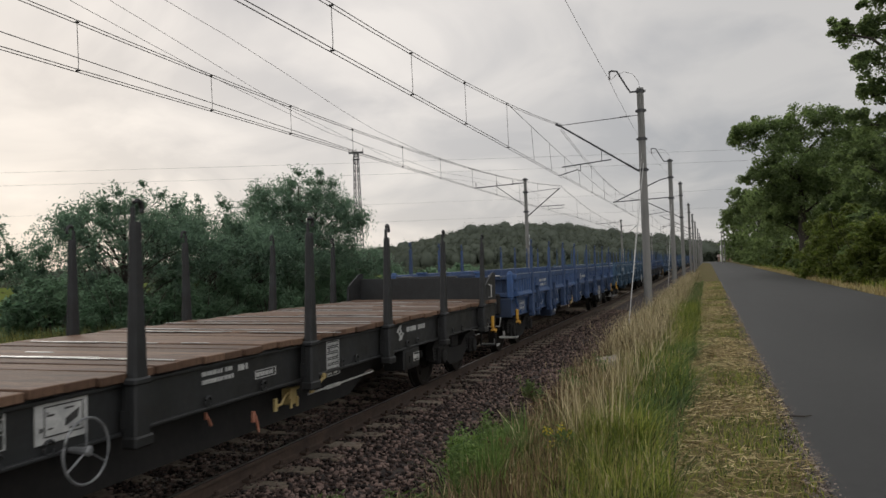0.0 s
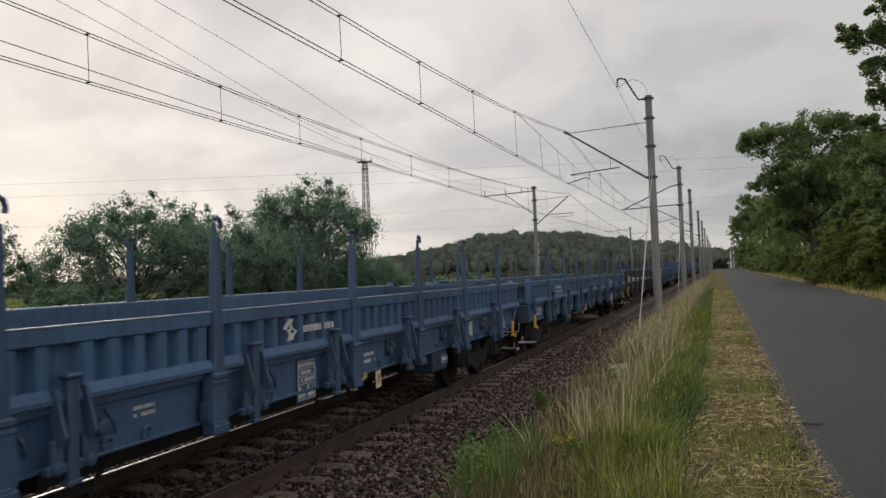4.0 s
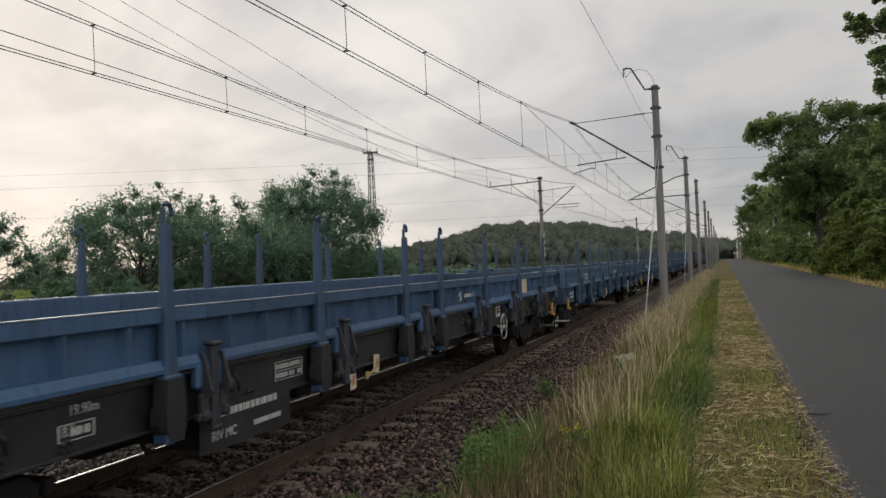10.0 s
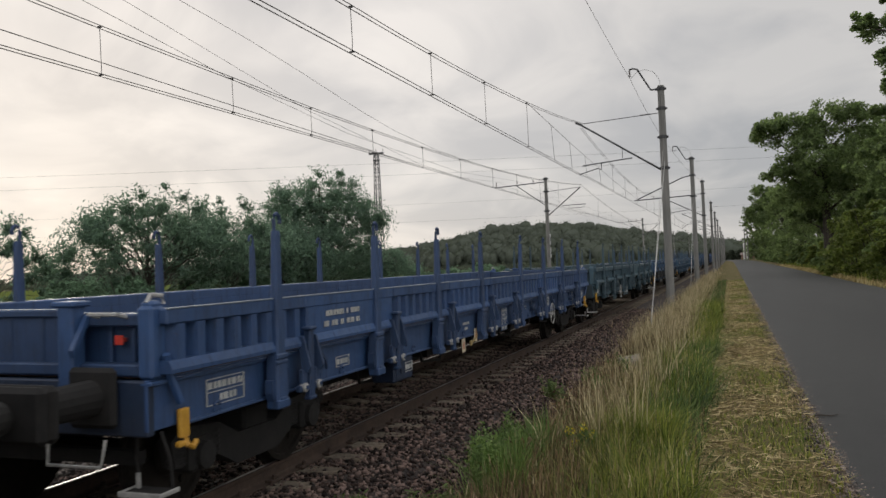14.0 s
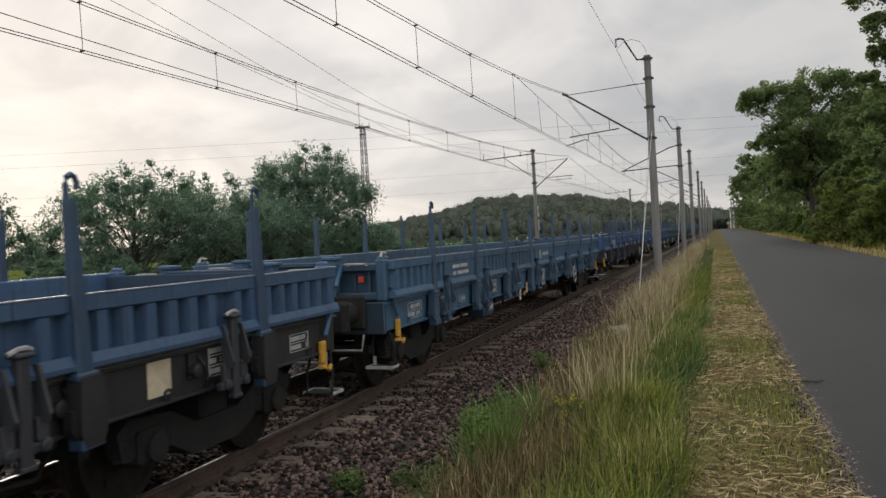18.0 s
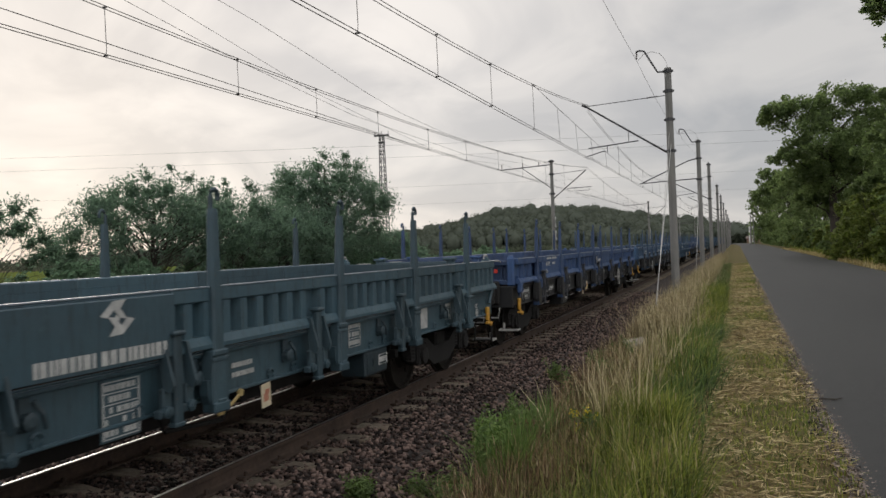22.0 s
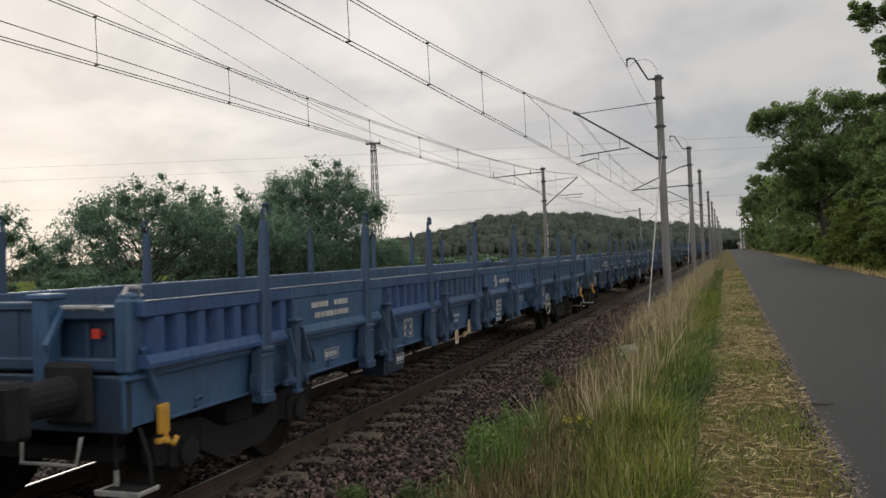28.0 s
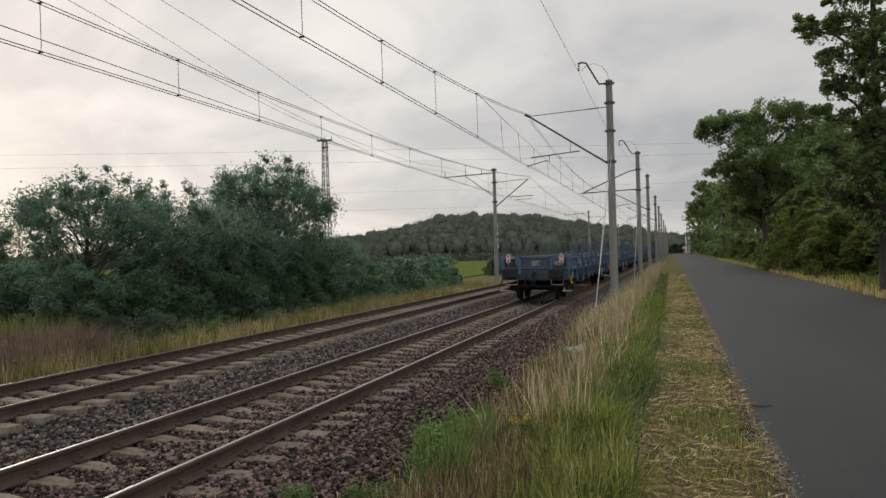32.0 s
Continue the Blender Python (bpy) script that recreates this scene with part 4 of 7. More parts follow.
g = Geo(); g.box(-0.75, 0.75, -0.06, 0.06, H - 0.1, H + 0.06, 0.01); g.box(-0.35, 0.35, -0.05, 0.05, H - 0.75, H - 0.6, 0.01); part("crossarm", g.mesh("crossarm", DARK_STEEL), tower)
for x in (-0.7, 0.0, 0.7):
    g = Geo(); insulator(g, (x, 0, H + 0.05), (x, 0, H + 0.38), 0, 3, 0.07); part("pole_insulator", g.mesh("pole_insulator", CERAMIC), tower)
power = tagged(thing("power_line"), "thin power wires crossing the sky far behind", "power line")
for y0, z0, y1, z1 in ((95, 13.6, 60, 15.6), (96, 12.6, 60, 13.9), (130, 12.3, 110, 13.4), (131, 9.6, 110, 10.3)):
    g = Geo(); g.tube(sagging((-140, y1, z1), (90, y0 + 40, z0 + 2), 1.2, 24), 0.012, 4, caps=False); part("power_wire", g.mesh("power_wire", WIRE), power)

# far end of the road: two poles and a small white building
for x, y, h in ((2.1, 200.0, 7.4), (2.95, 215.0, 8.2)):
    p = tagged(thing("utility_pole", x + 1.0, y, 0), "grey concrete utility pole at the far road end", "utility pole")
    g = Geo(); g.tube([(0, 0, -0.3), (0, 0, h)], [0.14, 0.09], 8); part("pole", g.mesh("pole", CONCRETE), p)
    g = Geo(); g.box(-0.5, 0.5, -0.04, 0.04, h - 0.25, h - 0.15, 0.01); part("crossarm", g.mesh("crossarm", DARK_STEEL), p)
house = tagged(thing("house", 5.5, 300.0, -0.4), "low brick house beyond the end of the road", "house")
g = Geo(); g.box(-2.2, 2.2, -2, 2, 0, 2.2, 0.02); part("wall", g.mesh("wall", FAR_BRICK), house)
g = Geo(); g.add([(-2.5, -2.3, 2.2), (2.5, -2.3, 2.2), (2.5, 2.3, 2.2), (-2.5, 2.3, 2.2), (-2.5, 0, 3.0), (2.5, 0, 3.0)], [(0, 1, 5, 4), (2, 3, 4, 5), (0, 4, 3), (1, 2, 5), (3, 2, 1, 0)]); part("roof", g.mesh("roof", ROOF_TILE), house)
for x in (-1.5, 0.6):
    g = Geo(); g.box(x, x + 0.7, -2.04, -2.01, 0.9, 1.8, 0.005); part("window", g.mesh("window", DARK_STEEL), house)
shed = tagged(thing("shed", 8.9, 300.0, -0.4), "small white shed beside the brick house", "shed")
g = Geo(); g.box(-1.2, 1.2, -1, 1, 0, 2.0, 0.02); part("wall", g.mesh("wall", HOUSE_WALL), shed)
g = Geo(); g.add([(-1.35, -1.2, 2.0), (1.35, -1.2, 2.0), (1.35, 1.2, 2.25), (-1.35, 1.2, 2.25), (-1.35, -1.2, 2.08), (1.35, -1.2, 2.08), (1.35, 1.2, 2.33), (-1.35, 1.2, 2.33)], [(3, 2, 1, 0), (4, 5, 6, 7), (0, 1, 5, 4), (1, 2, 6, 5), (2, 3, 7, 6), (3, 0, 4, 7)]); part("roof", g.mesh("roof", ROOF_TILE), shed)
for x, h in ((4.15, 7.6), (5.15, 9.4)):
    post = tagged(thing("utility_pole", x, 296.0, -0.4), "pale concrete utility pole at the road end", "utility pole", "poles at the road end")
    g = Geo(); g.tube([(0, 0, -0.3), (0, 0, h)], [0.24, 0.17], 8); part("pole", g.mesh("pole", HOUSE_WALL), post)
    g = Geo(); g.box(-0.7, 0.7, -0.05, 0.05, h - 0.3, h - 0.18, 0.01); part("crossarm", g.mesh("crossarm", DARK_STEEL), post)
stay2 = tagged(thing("guy_stay"), "thin pale stay wire of the second concrete mast", "guy wire")
g = Geo(); g.tube([(-2.0, 44.5, -0.2), (-2.04, 54.9, 5.2)], 0.014, 6); part("rod", g.mesh("rod", PALE_STEEL), stay2)
g = Geo(); g.box(-2.2, -1.8, 44.2, 44.8, -0.5, -0.12, 0.03); part("anchor_block", g.mesh("anchor_block", CONCRETE), stay2)

# concrete slab lying in the bank, and a broken twig at the road edge
slab = Geo(); slab.box(-0.22, 0.22, -0.26, 0.26, 0.0, 0.15, 0.02)
ob = tagged(new("concrete_slab", slab.mesh("concrete_slab", SLAB)), "pale weathered concrete slab lying in the grass bank", "slab")
ob.matrix_basis = pose(-1.8, 15.95, -0.11, 4, -10, 12)
g = Geo(); g.tube([(-0.16, 0, 0.01), (-0.03, 0.02, 0.02), (0.08, -0.02, 0.015), (0.17, 0.01, 0.02)], [0.006, 0.009, 0.008, 0.004], 6); g.tube([(-0.03, 0.02, 0.02), (0.02, 0.1, 0.03)], [0.006, 0.003], 5)
ob = tagged(new("fallen_twig", g.mesh("fallen_twig", BARK)), "short dark broken twig on the road edge", "twig")
ob.matrix_basis = pose(0.78, 9.2, 0.2, 0, 0, 20)


# ---- freight wagons: y runs along the train, z from the rail head ----
LENGTH, BODY = 19.9, 9.25
STAKES = {"ribbed": (1.31, 3.41, 5.50, 7.65), "smooth": (0.68, 3.0, 5.35, 7.70), "flat": (1.32, 3.42, 5.70, 7.95)}
STAKE_Y = [-7.70, -5.48, -3.39, -1.29, 1.29, 3.39, 5.48, 7.70]
SIDE = 1.385
CACHE = {}
TAG_RED = simple("faded_red_print", (0.30, 0.10, 0.06), (0.42, 0.2, 0.13), 30.0, 0.7, bump=0.05)
# pale colour paints the sky's glint along the board tops
LIP_GLINT = simple("board_lip_glint", (0.111, 0.136, 0.17), (0.306, 0.332, 0.357), 18.0, 0.35, 0.2)


def cached(key, build):
    if key not in CACHE:
        CACHE[key] = build()
    return CACHE[key]


def flap_mesh(length, plain, style):
    """A hinged side board: painted glint along the lip, top rail, pressed ribs over a recessed sheet, bottom rail."""
    def build():
        g = Geo()
        h = length / 2 - 0.004
        z0, z1, z2, z3 = 1.205, 1.295, 1.545, 1.66
        g.box(-0.07, 0.014, -h, h, z2, z3, 0.012)
        g.box(-0.002, 0.018, -h, h, z3 - 0.008, z3 + 0.004, 0.004, 1)
        g.add([(x, y, z) for y in (-h, h) for x, z in ((-0.07, z0), (0.04, z0), (0.042, z0 + 0.03), (0.014, z1), (-0.07, z1))], [(0, 1, 2, 3, 4), (9, 8, 7, 6, 5), (0, 5, 6, 1), (1, 6, 7, 2), (2, 7, 8, 3), (3, 8, 9, 4)])
        g.box(-0.075, -0.066, -h, h, z1 - 0.01, z2 + 0.01)
        if plain == "flush":
            g.box(-0.06, 0.058, -h + 0.004, h - 0.004, z0 + 0.002, z3 - 0.024, 0.006)
        elif plain:
            g.box(-0.06, 0.008, -h + 0.02, h - 0.02, z1 - 0.005, z2 + 0.005, 0.006)
        else:
            pitch = 0.245 if style == "ribbed" else 0.58
            half = 0.058 if style == "ribbed" else 0.022
            n = max(1, int(2 * h / pitch))
            for i in range(n):
                c = (i - (n - 1) / 2) * pitch
                g.add([(-0.066, c - half - 0.012, z1), (-0.066, c + half + 0.012, z1), (-0.066, c + half + 0.012, z2), (-0.066, c - half - 0.012, z2),
                       (0.014, c - half + 0.012, z1), (0.014, c + half - 0.012, z1), (0.014, c + half - 0.012, z2), (0.014, c - half + 0.012, z2)],
                      [(4, 5, 6, 7), (0, 4, 7, 3), (5, 1, 2, 6), (0, 1, 5, 4), (7, 6, 2, 3)])
        if style == "smooth":
            for s in (-1, 1):
                g.box(-0.03, 0.05, s * (h - 0.1) - 0.09, s * (h - 0.1) + 0.09, z0 - 0.17, z0 + 0.03, 0.02)
        return g.mesh("side_flap", PAINT, LIP_GLINT)
    return cached(("flap", round(length, 3), plain, style), build)


def stake_mesh():
    def build():
        g = Geo()
        v, f = [], []
        levels = [(0.74, 0.085, 0.10), (0.80, 0.085, 0.10), (1.2, 0.072, 0.085), (1.7, 0.056, 0.07), (2.215, 0.046, 0.056), (2.24, 0.044, 0.05)]
        for z, w, d in levels:
            c = 0.016
            v += [(-d / 2 + c, -w, z), (d / 2 - c, -w, z), (d / 2, -w + c, z), (d / 2, w - c, z), (d / 2 - c, w, z), (-d / 2 + c, w, z), (-d / 2, w - c, z), (-d / 2, -w + c, z)]
        for i in range(len(levels) - 1):
            for k in range(8):
                j = (k + 1) % 8
                f.append((i * 8 + k, i * 8 + j, i * 8 + 8 + j, i * 8 + 8 + k))
        f += [tuple(range(8))[::-1], tuple(range(len(v) - 8, len(v)))]
        g.add(v, f)
        g.box(-0.06, 0.062, -0.102, 0.102, 0.72, 0.80, 0.012)
        g.box(-0.05, 0.056, -0.094, 0.094, 1.14, 1.19, 0.012)
        return g.mesh("stake", PAINT)
    return cached("stake", build)


def pocket_mesh(deep):
    """The welded pocket on the solebar that holds a stake, shallow or closed in front."""
    return cached(("pocket", deep), lambda: Geo().prism([(-0.094, 1.165), (-0.112, 0.92), (-0.112, 0.82), (-0.075, 0.74), (0.075, 0.74), (0.112, 0.82), (0.112, 0.92), (0.094, 1.165)], -0.05, 0.068 if deep else 0.034).prism([(-0.14, 0.97), (-0.14, 0.86), (-0.11, 0.79), (0.11, 0.79), (0.14, 0.86), (0.14, 0.97)], -0.05, 0.02).box(0.03, 0.058, -0.05, 0.05, 0.78, 0.82, 0.006).box(0.03, 0.05, -0.1, 0.1, 1.10, 1.13, 0.006).mesh("stake_pocket", PAINT))


def stake_hook():
    def build():
        g = Geo()
        g.tube([(0, -0.022, 2.20), (0, -0.022, 2.335), (0, -0.008, 2.372), (0, 0.025, 2.39), (0, 0.06, 2.376), (0, 0.076, 2.335), (0, 0.07, 2.305)], 0.018, 7)
        return g.mesh("hook", PAINT)
    return cached("hook", build)


def latch_pieces(bright):
    """The post that locks two side boards, one splayed cheek, one washer and the handle."""
    def build():
        d = {}
        g = Geo()
        g.box(0.0, 0.065, -0.045, 0.045, 0.73, 1.37, 0.012)
        g.box(-0.01, 0.085, -0.07, 0.07, 1.345, 1.38, 0.012)
        g.box(-0.01, 0.05, -0.20, 0.20, 0.80, 0.86, 0.01)
        g.box(0.0, 0.07, -0.06, 0.06, 0.715, 0.75, 0.008)
        d["latch"] = g.mesh("latch", PAINT)
        g = Geo()
        g.add([(x, e, z) for e in (-0.014, 0.014) for x, z in ((-0.01, 1.30), (0.045, 1.29), (0.115, 1.02), (0.09, 0.97), (0.03, 0.99))],
              [(0, 1, 2, 3, 4), (9, 8, 7, 6, 5), (0, 5, 6, 1), (1, 6, 7, 2), (2, 7, 8, 3), (3, 8, 9, 4), (4, 9, 5, 0)])
        g.box(0.0, 0.05, -0.035, 0.055, 0.86, 1.0, 0.01)
        d["cheek"] = g.mesh("cheek", PAINT)
        g = Geo()
        g.disc((0.05, 0, 0.84), 0, [(-0.03, 0.042), (0.02, 0.042), (0.025, 0.024)], 10, 1)
        g.disc((0.07, 0, 0.84), 0, [(0.0, 0.022), (0.012, 0.02)], 8, 0)
        d["washer"] = g.mesh("washer", PAINT, PALE_STEEL if bright else PAINT)
        g = Geo()
        g.tube([(0.03, -0.085, 1.375), (0.05, -0.03, 1.40), (0.05, 0.03, 1.40), (0.03, 0.085, 1.385)], 0.016, 6)
        d["latch_handle"] = g.mesh("latch_handle", PALE_STEEL)
        return d
    return cached(("latch", bright), build)


def latch(w, m, colour, shut, seen, bright):
    d = latch_pieces(bright)
    post = part("latch", d["latch"], w, m, "", colour)
    for s in (-1, 1) if seen else ():
        part("cheek", d["cheek"], post, pose(0, s * 0.125, 0), "", colour)
        part("washer", d["washer"], post, pose(0, s * 0.135, 0), "", colour)
    if shut and seen:
        part("latch_handle", d["latch_handle"], post, None, "pale worn steel handle")


def solebar_mesh():
    def build():
        g = Geo()
        g.box(-0.03, 0.0, -BODY, BODY, 0.815, 1.17, 0.004)
        g.box(-0.06, 0.035, -BODY, BODY, 1.13, 1.158, 0.006)
        g.box(-0.06, 0.03, -BODY + 0.4, BODY - 0.4, 0.80, 0.825, 0.006)
        for y in [e + d for e in STAKE_Y for d in (-0.75, 0.95)]:
            g.loop((0.02, y, 0.86), 0.045, 0, 0.011, 10, 5, 20, 340)
        return g.mesh("solebar", PAINT)
    return cached("solebar", build)


def underframe_mesh():
    """Centre sill, cross members, brake rods and cylinder below the floor."""
    def build():
        g = Geo()
        g.box(-0.3, -0.2, -9.1, 9.1, 0.72, 1.14)
        g.box(0.2, 0.3, -9.1, 9.1, 0.72, 1.14)
        for y in STAKE_Y + [-9.0, 9.0, -6.9, 6.9]:
            g.box(-1.262, 1.262, y - 0.07, y + 0.07, 0.86, 1.14)
        g.tube([(0.55, -4.5, 0.66), (0.55, 5.0, 0.66)], 0.025, 6)
        g.tube([(-0.5, -5.5, 0.62), (-0.5, 4.2, 0.62)], 0.03, 6)
        g.disc((0.5, -1.2, 0.68), 1, [(-0.5, 0.1), (-0.45, 0.17), (0.3, 0.17), (0.35, 0.1)], 12)
        g.disc((-0.6, 1.6, 0.66), 1, [(-0.6, 0.08), (-0.55, 0.2), (0.55, 0.2), (0.6, 0.08)], 12)
        for y in (-3.6, 3.6):
            g.add([(x, yy, z) for x in (-0.3, -0.2) for yy, z in ((y - 2.5, 0.74), (y + 2.5, 0.74), (y + 1.2, 0.55), (y - 1.2, 0.55))], [(0, 1, 2, 3), (7, 6, 5, 4), (2, 6, 7, 3), (1, 5, 6, 2), (0, 3, 7, 4)])
        for x in (-0.72, -0.28, 0.28, 0.72):
            belly = [(-6.0, 0.74), (-4.9, 0.44), (4.9, 0.44), (6.0, 0.74), (6.0, 0.9), (-6.0, 0.9)] if abs(x) < 0.5 else [(-5.6, 0.76), (-4.6, 0.52), (4.6, 0.52), (5.6, 0.76), (5.6, 0.9), (-5.6, 0.9)]
            g.prism(belly, x - 0.012, x + 0.012)
        for y in (-4.2, -2.6, -0.4, 2.4, 3.9):
            g.box(-0.95, 0.95, y - 0.05, y + 0.05, 0.58, 0.88)
        for y in (-5.2, -3.1, 1.1, 4.6):
            g.tube([(0.98, y, 0.80), (0.98, y + 0.15, 0.56), (0.98, y + 0.9, 0.5), (0.98, y + 1.1, 0.7)], 0.02, 6)
        return g.mesh("underframe", SHADED_GRIME)
    return cached("underframe", build)


def floor_mesh():
    def build():
        g = Geo()
        for i in range(61):
            y = -9.15 + i * 0.3
            g.box(-1.27, 1.27, y + 0.005, y + 0.295, 1.17, 1.225 + 0.004 * (i * 7 % 5))
        return g.mesh("floor", PLANK)
    return cached("floor", build)


def bogie_mesh():
    def build():
        g = Geo()
        for s in (-1, 1):
            x = s * 1.0
            out = [(-1.25, 0.62), (-1.12, 0.70), (-0.6, 0.66), (-0.32, 0.52), (0.32, 0.52), (0.6, 0.66), (1.12, 0.70), (1.25, 0.62), (1.2, 0.42), (0.62, 0.40), (0.34, 0.26), (-0.34, 0.26), (-0.62, 0.40), (-1.2, 0.42)]
            g.prism(out, x - 0.06, x + 0.06)
            for y in (-0.9, 0.9):
                g.box(x - 0.1, x + 0.11, y - 0.16, y + 0.16, 0.34, 0.6, 0.03)
                g.disc((x + s * 0.12, y, 0.46), 0, [(-0.03, 0.12), (0.03, 0.11), (0.04, 0.06)], 12)
                for d in (-0.24, 0.24):
                    for k in range(5):
                        g.loop((x, y + d, 0.42 + 0.045 * k), 0.07, 2, 0.016, 8, 4)
        g.box(-1.05, 1.05, -0.2, 0.2, 0.5, 0.72, 0.03)
        g.disc((0, 0, 0.72), 2, [(0, 0.22), (0.12, 0.2)], 14)
        for y in (-1.45, 1.45):
            g.box(-0.95, 0.95, y - 0.05, y + 0.05, 0.5, 0.6)
        for y in (-0.36, 0.36):
            g.box(-0.85, 0.85, y - 0.03, y + 0.03, 0.34, 0.42)
        return g.mesh("bogie", SHADED_GRIME)
    return cached("bogie", build)


def wheelset_mesh():
    def build():
        g = Geo()
        g.tube([(-1.05, 0, 0), (-0.72, 0, 0), (0.72, 0, 0), (1.05, 0, 0)], [0.07, 0.085, 0.085, 0.07], 12)
        for s in (-1, 1):
            rings = [(-0.07 * s, 0.49), (-0.04 * s, 0.488), (-0.035 * s, 0.46), (0.065 * s, 0.452), (0.066 * s, 0.40), (0.03 * s, 0.38), (0.02 * s, 0.18), (0.09 * s, 0.15), (0.09 * s, 0.08)]
            g.disc((s * 0.7535, 0, 0), 0, rings, 28)
            for k in range(3):
                a = 2 * math.pi * k / 3
                g.disc((s * 0.79, 0.28 * math.cos(a), 0.28 * math.sin(a)), 0, [(-0.02, 0.035), (0.008, 0.035)], 8)
        return g.mesh("wheelset", WHEEL_STEEL)
    return cached("wheelset", build)


def end_parts():
    """Meshes of one wagon end, built for the +y end."""
    def build():
        d = {}
        g = Geo()
        g.box(-1.3, 1.3, 9.17, 9.25, 0.78, 1.165, 0.012)
        d["headstock"] = g.mesh("headstock", PAINT)
        g = Geo()
        g.box(-0.58, 0.58, 9.10, 9.14, 1.24, 1.63, 0.005)
        g.box(-1.32, 1.32, 9.02, 9.05, 1.22, 1.63, 0.004)
        g.box(-0.6, 0.6, 9.08, 9.17, 1.60, 1.66, 0.012)
        g.box(-1.3, 1.3, 9.07, 9.20, 1.185, 1.275, 0.014)
        for s in (-1, 1):
            g.box(min(s * 0.66, s * 1.22), max(s * 0.66, s * 1.22), 9.07, 9.16, 1.535, 1.625, 0.012)
            for x in (0.86, 1.06):
                g.box(s * x - 0.02, s * x + 0.02, 9.05, 9.09, 1.27, 1.54, 0.006)
        for x in (-0.3, 0.0, 0.3):
            g.box(x - 0.025, x + 0.025, 9.135, 9.15, 1.27, 1.61, 0.005)
        d["end_wall"] = g.mesh("end_wall", PAINT)
        g = Geo()
        g.box(-0.065, 0.065, 9.06, 9.225, 1.17, 1.68, 0.022)
        g.box(-0.05, 0.05, 9.08, 9.20, 1.66, 1.715, 0.02)
        d["corner_post"] = g.mesh("corner_post", PAINT)
        g = Geo()
        g.tube([(0.0, 9.0, 1.69), (0.0, 9.02, 1.745), (0.0, 9.15, 1.755), (0.0, 9.19, 1.70)], 0.017, 6)
        d["corner_grip"] = g.mesh("corner_grip", PALE_STEEL)
        g = Geo()
        g.box(-0.07, 0.07, 9.13, 9.27, 1.0, 1.7, 0.015)
        g.box(-0.1, 0.1, 9.1, 9.29, 1.68, 1.72, 0.01)
        d["end_post"] = g.mesh("end_post", PAINT)
        g = Geo()
        g.add([(x, y, z) for x in (-0.022, 0.022) for y, z in ((9.13, 1.62), (9.17, 1.62), (9.33, 1.38), (9.31, 1.33))], [(0, 1, 2, 3), (7, 6, 5, 4), (0, 4, 5, 1), (1, 5, 6, 2), (2, 6, 7, 3), (3, 7, 4, 0)])
        d["end_brace"] = g.mesh("end_brace", PAINT)
        g = Geo()
        g.tube([(0.02, 9.12, 1.34), (0.045, 9.06, 1.2), (0.02, 8.96, 0.98)], 0.03, 5)
        d["corner_strut"] = g.mesh("corner_strut", PAINT)
        g = Geo()
        g.add([(x, y, z) for x in (-0.014, 0.014) for y, z in ((9.16, 1.2), (9.16, 1.72), (8.95, 1.72), (8.45, 1.5), (8.42, 1.2))],
              [(4, 3, 2, 1, 0), (5, 6, 7, 8, 9), (0, 1, 6, 5), (1, 2, 7, 6), (2, 3, 8, 7), (3, 4, 9, 8), (4, 0, 5, 9)])
        d["side_wing"] = g.mesh("side_wing", PAINT)
        g = Geo()
        g.tube([(0.02, 8.62, 1.28), (0.07, 8.62, 1.29), (0.07, 8.62, 1.5), (0.02, 8.62, 1.51)], 0.014, 6)
        d["grab_handle"] = g.mesh("grab_handle", PALE_STEEL)
        g = Geo()
        g.box(-0.2, 0.2, 9.25, 9.32, 0.84, 1.26, 0.03)
        g.disc((0, 9.32, 1.05), 1, [(0, 0.13), (0.42, 0.12), (0.5, 0.1)], 16)
        d["buffer"] = g.mesh("buffer", SHADED_GRIME)
        g = Geo()
        g.box(-0.27, 0.27, 9.86, 9.95, 0.87, 1.23, 0.035)
        d["buffer_head"] = g.mesh("buffer_head", SHADED_GRIME)
        g = Geo()
        g.box(-0.05, 0.05, 9.25, 9.6, 0.98, 1.1, 0.02)
        g.tube([(0, 9.6, 1.1), (0, 9.72, 1.12), (0, 9.78, 1.04), (0, 9.72, 0.96), (0, 9.62, 0.97)], 0.04, 8)
        g.tube([(0.06, 9.6, 1.0), (0.07, 9.72, 0.85), (0.04, 9.78, 0.66), (-0.04, 9.78, 0.66), (-0.07, 9.72, 0.85), (-0.06, 9.6, 1.0)], 0.022, 6)
        d["coupling"] = g.mesh("coupling", SHADED_GRIME)
        g = Geo()
        g.tube([(0.35, 9.27, 0.95), (0.37, 9.42, 0.78), (0.33, 9.5, 0.55), (0.25, 9.46, 0.5)], 0.025, 6)
        d["brake_hose"] = g.mesh("brake_hose", SHADED_GRIME)
        g = Geo()
        g.tube([(-0.12, 9.15, 1.60), (-0.12, 9.25, 1.625), (0.12, 9.25, 1.625), (0.12, 9.15, 1.60)], 0.015, 6)
        d["hand_rail"] = g.mesh("hand_rail", PALE_STEEL)
        g = Geo()
        g.tube([(-0.24, 9.45, 0.80), (-0.22, 9.48, 0.62), (0.22, 9.48, 0.62), (0.24, 9.45, 0.80)], 0.013, 6)
        d["shunter_grip"] = g.mesh("shunter_grip", PALE_STEEL)
        g = Geo()
        g.box(-0.17, 0.17, 9.02, 9.24, 0.372, 0.386, 0.004)
        g.box(-0.175, 0.175, 9.235, 9.25, 0.362, 0.402, 0.004, 1)
        g.box(-0.175, -0.16, 9.02, 9.24, 0.366, 0.398, 0.004, 1)
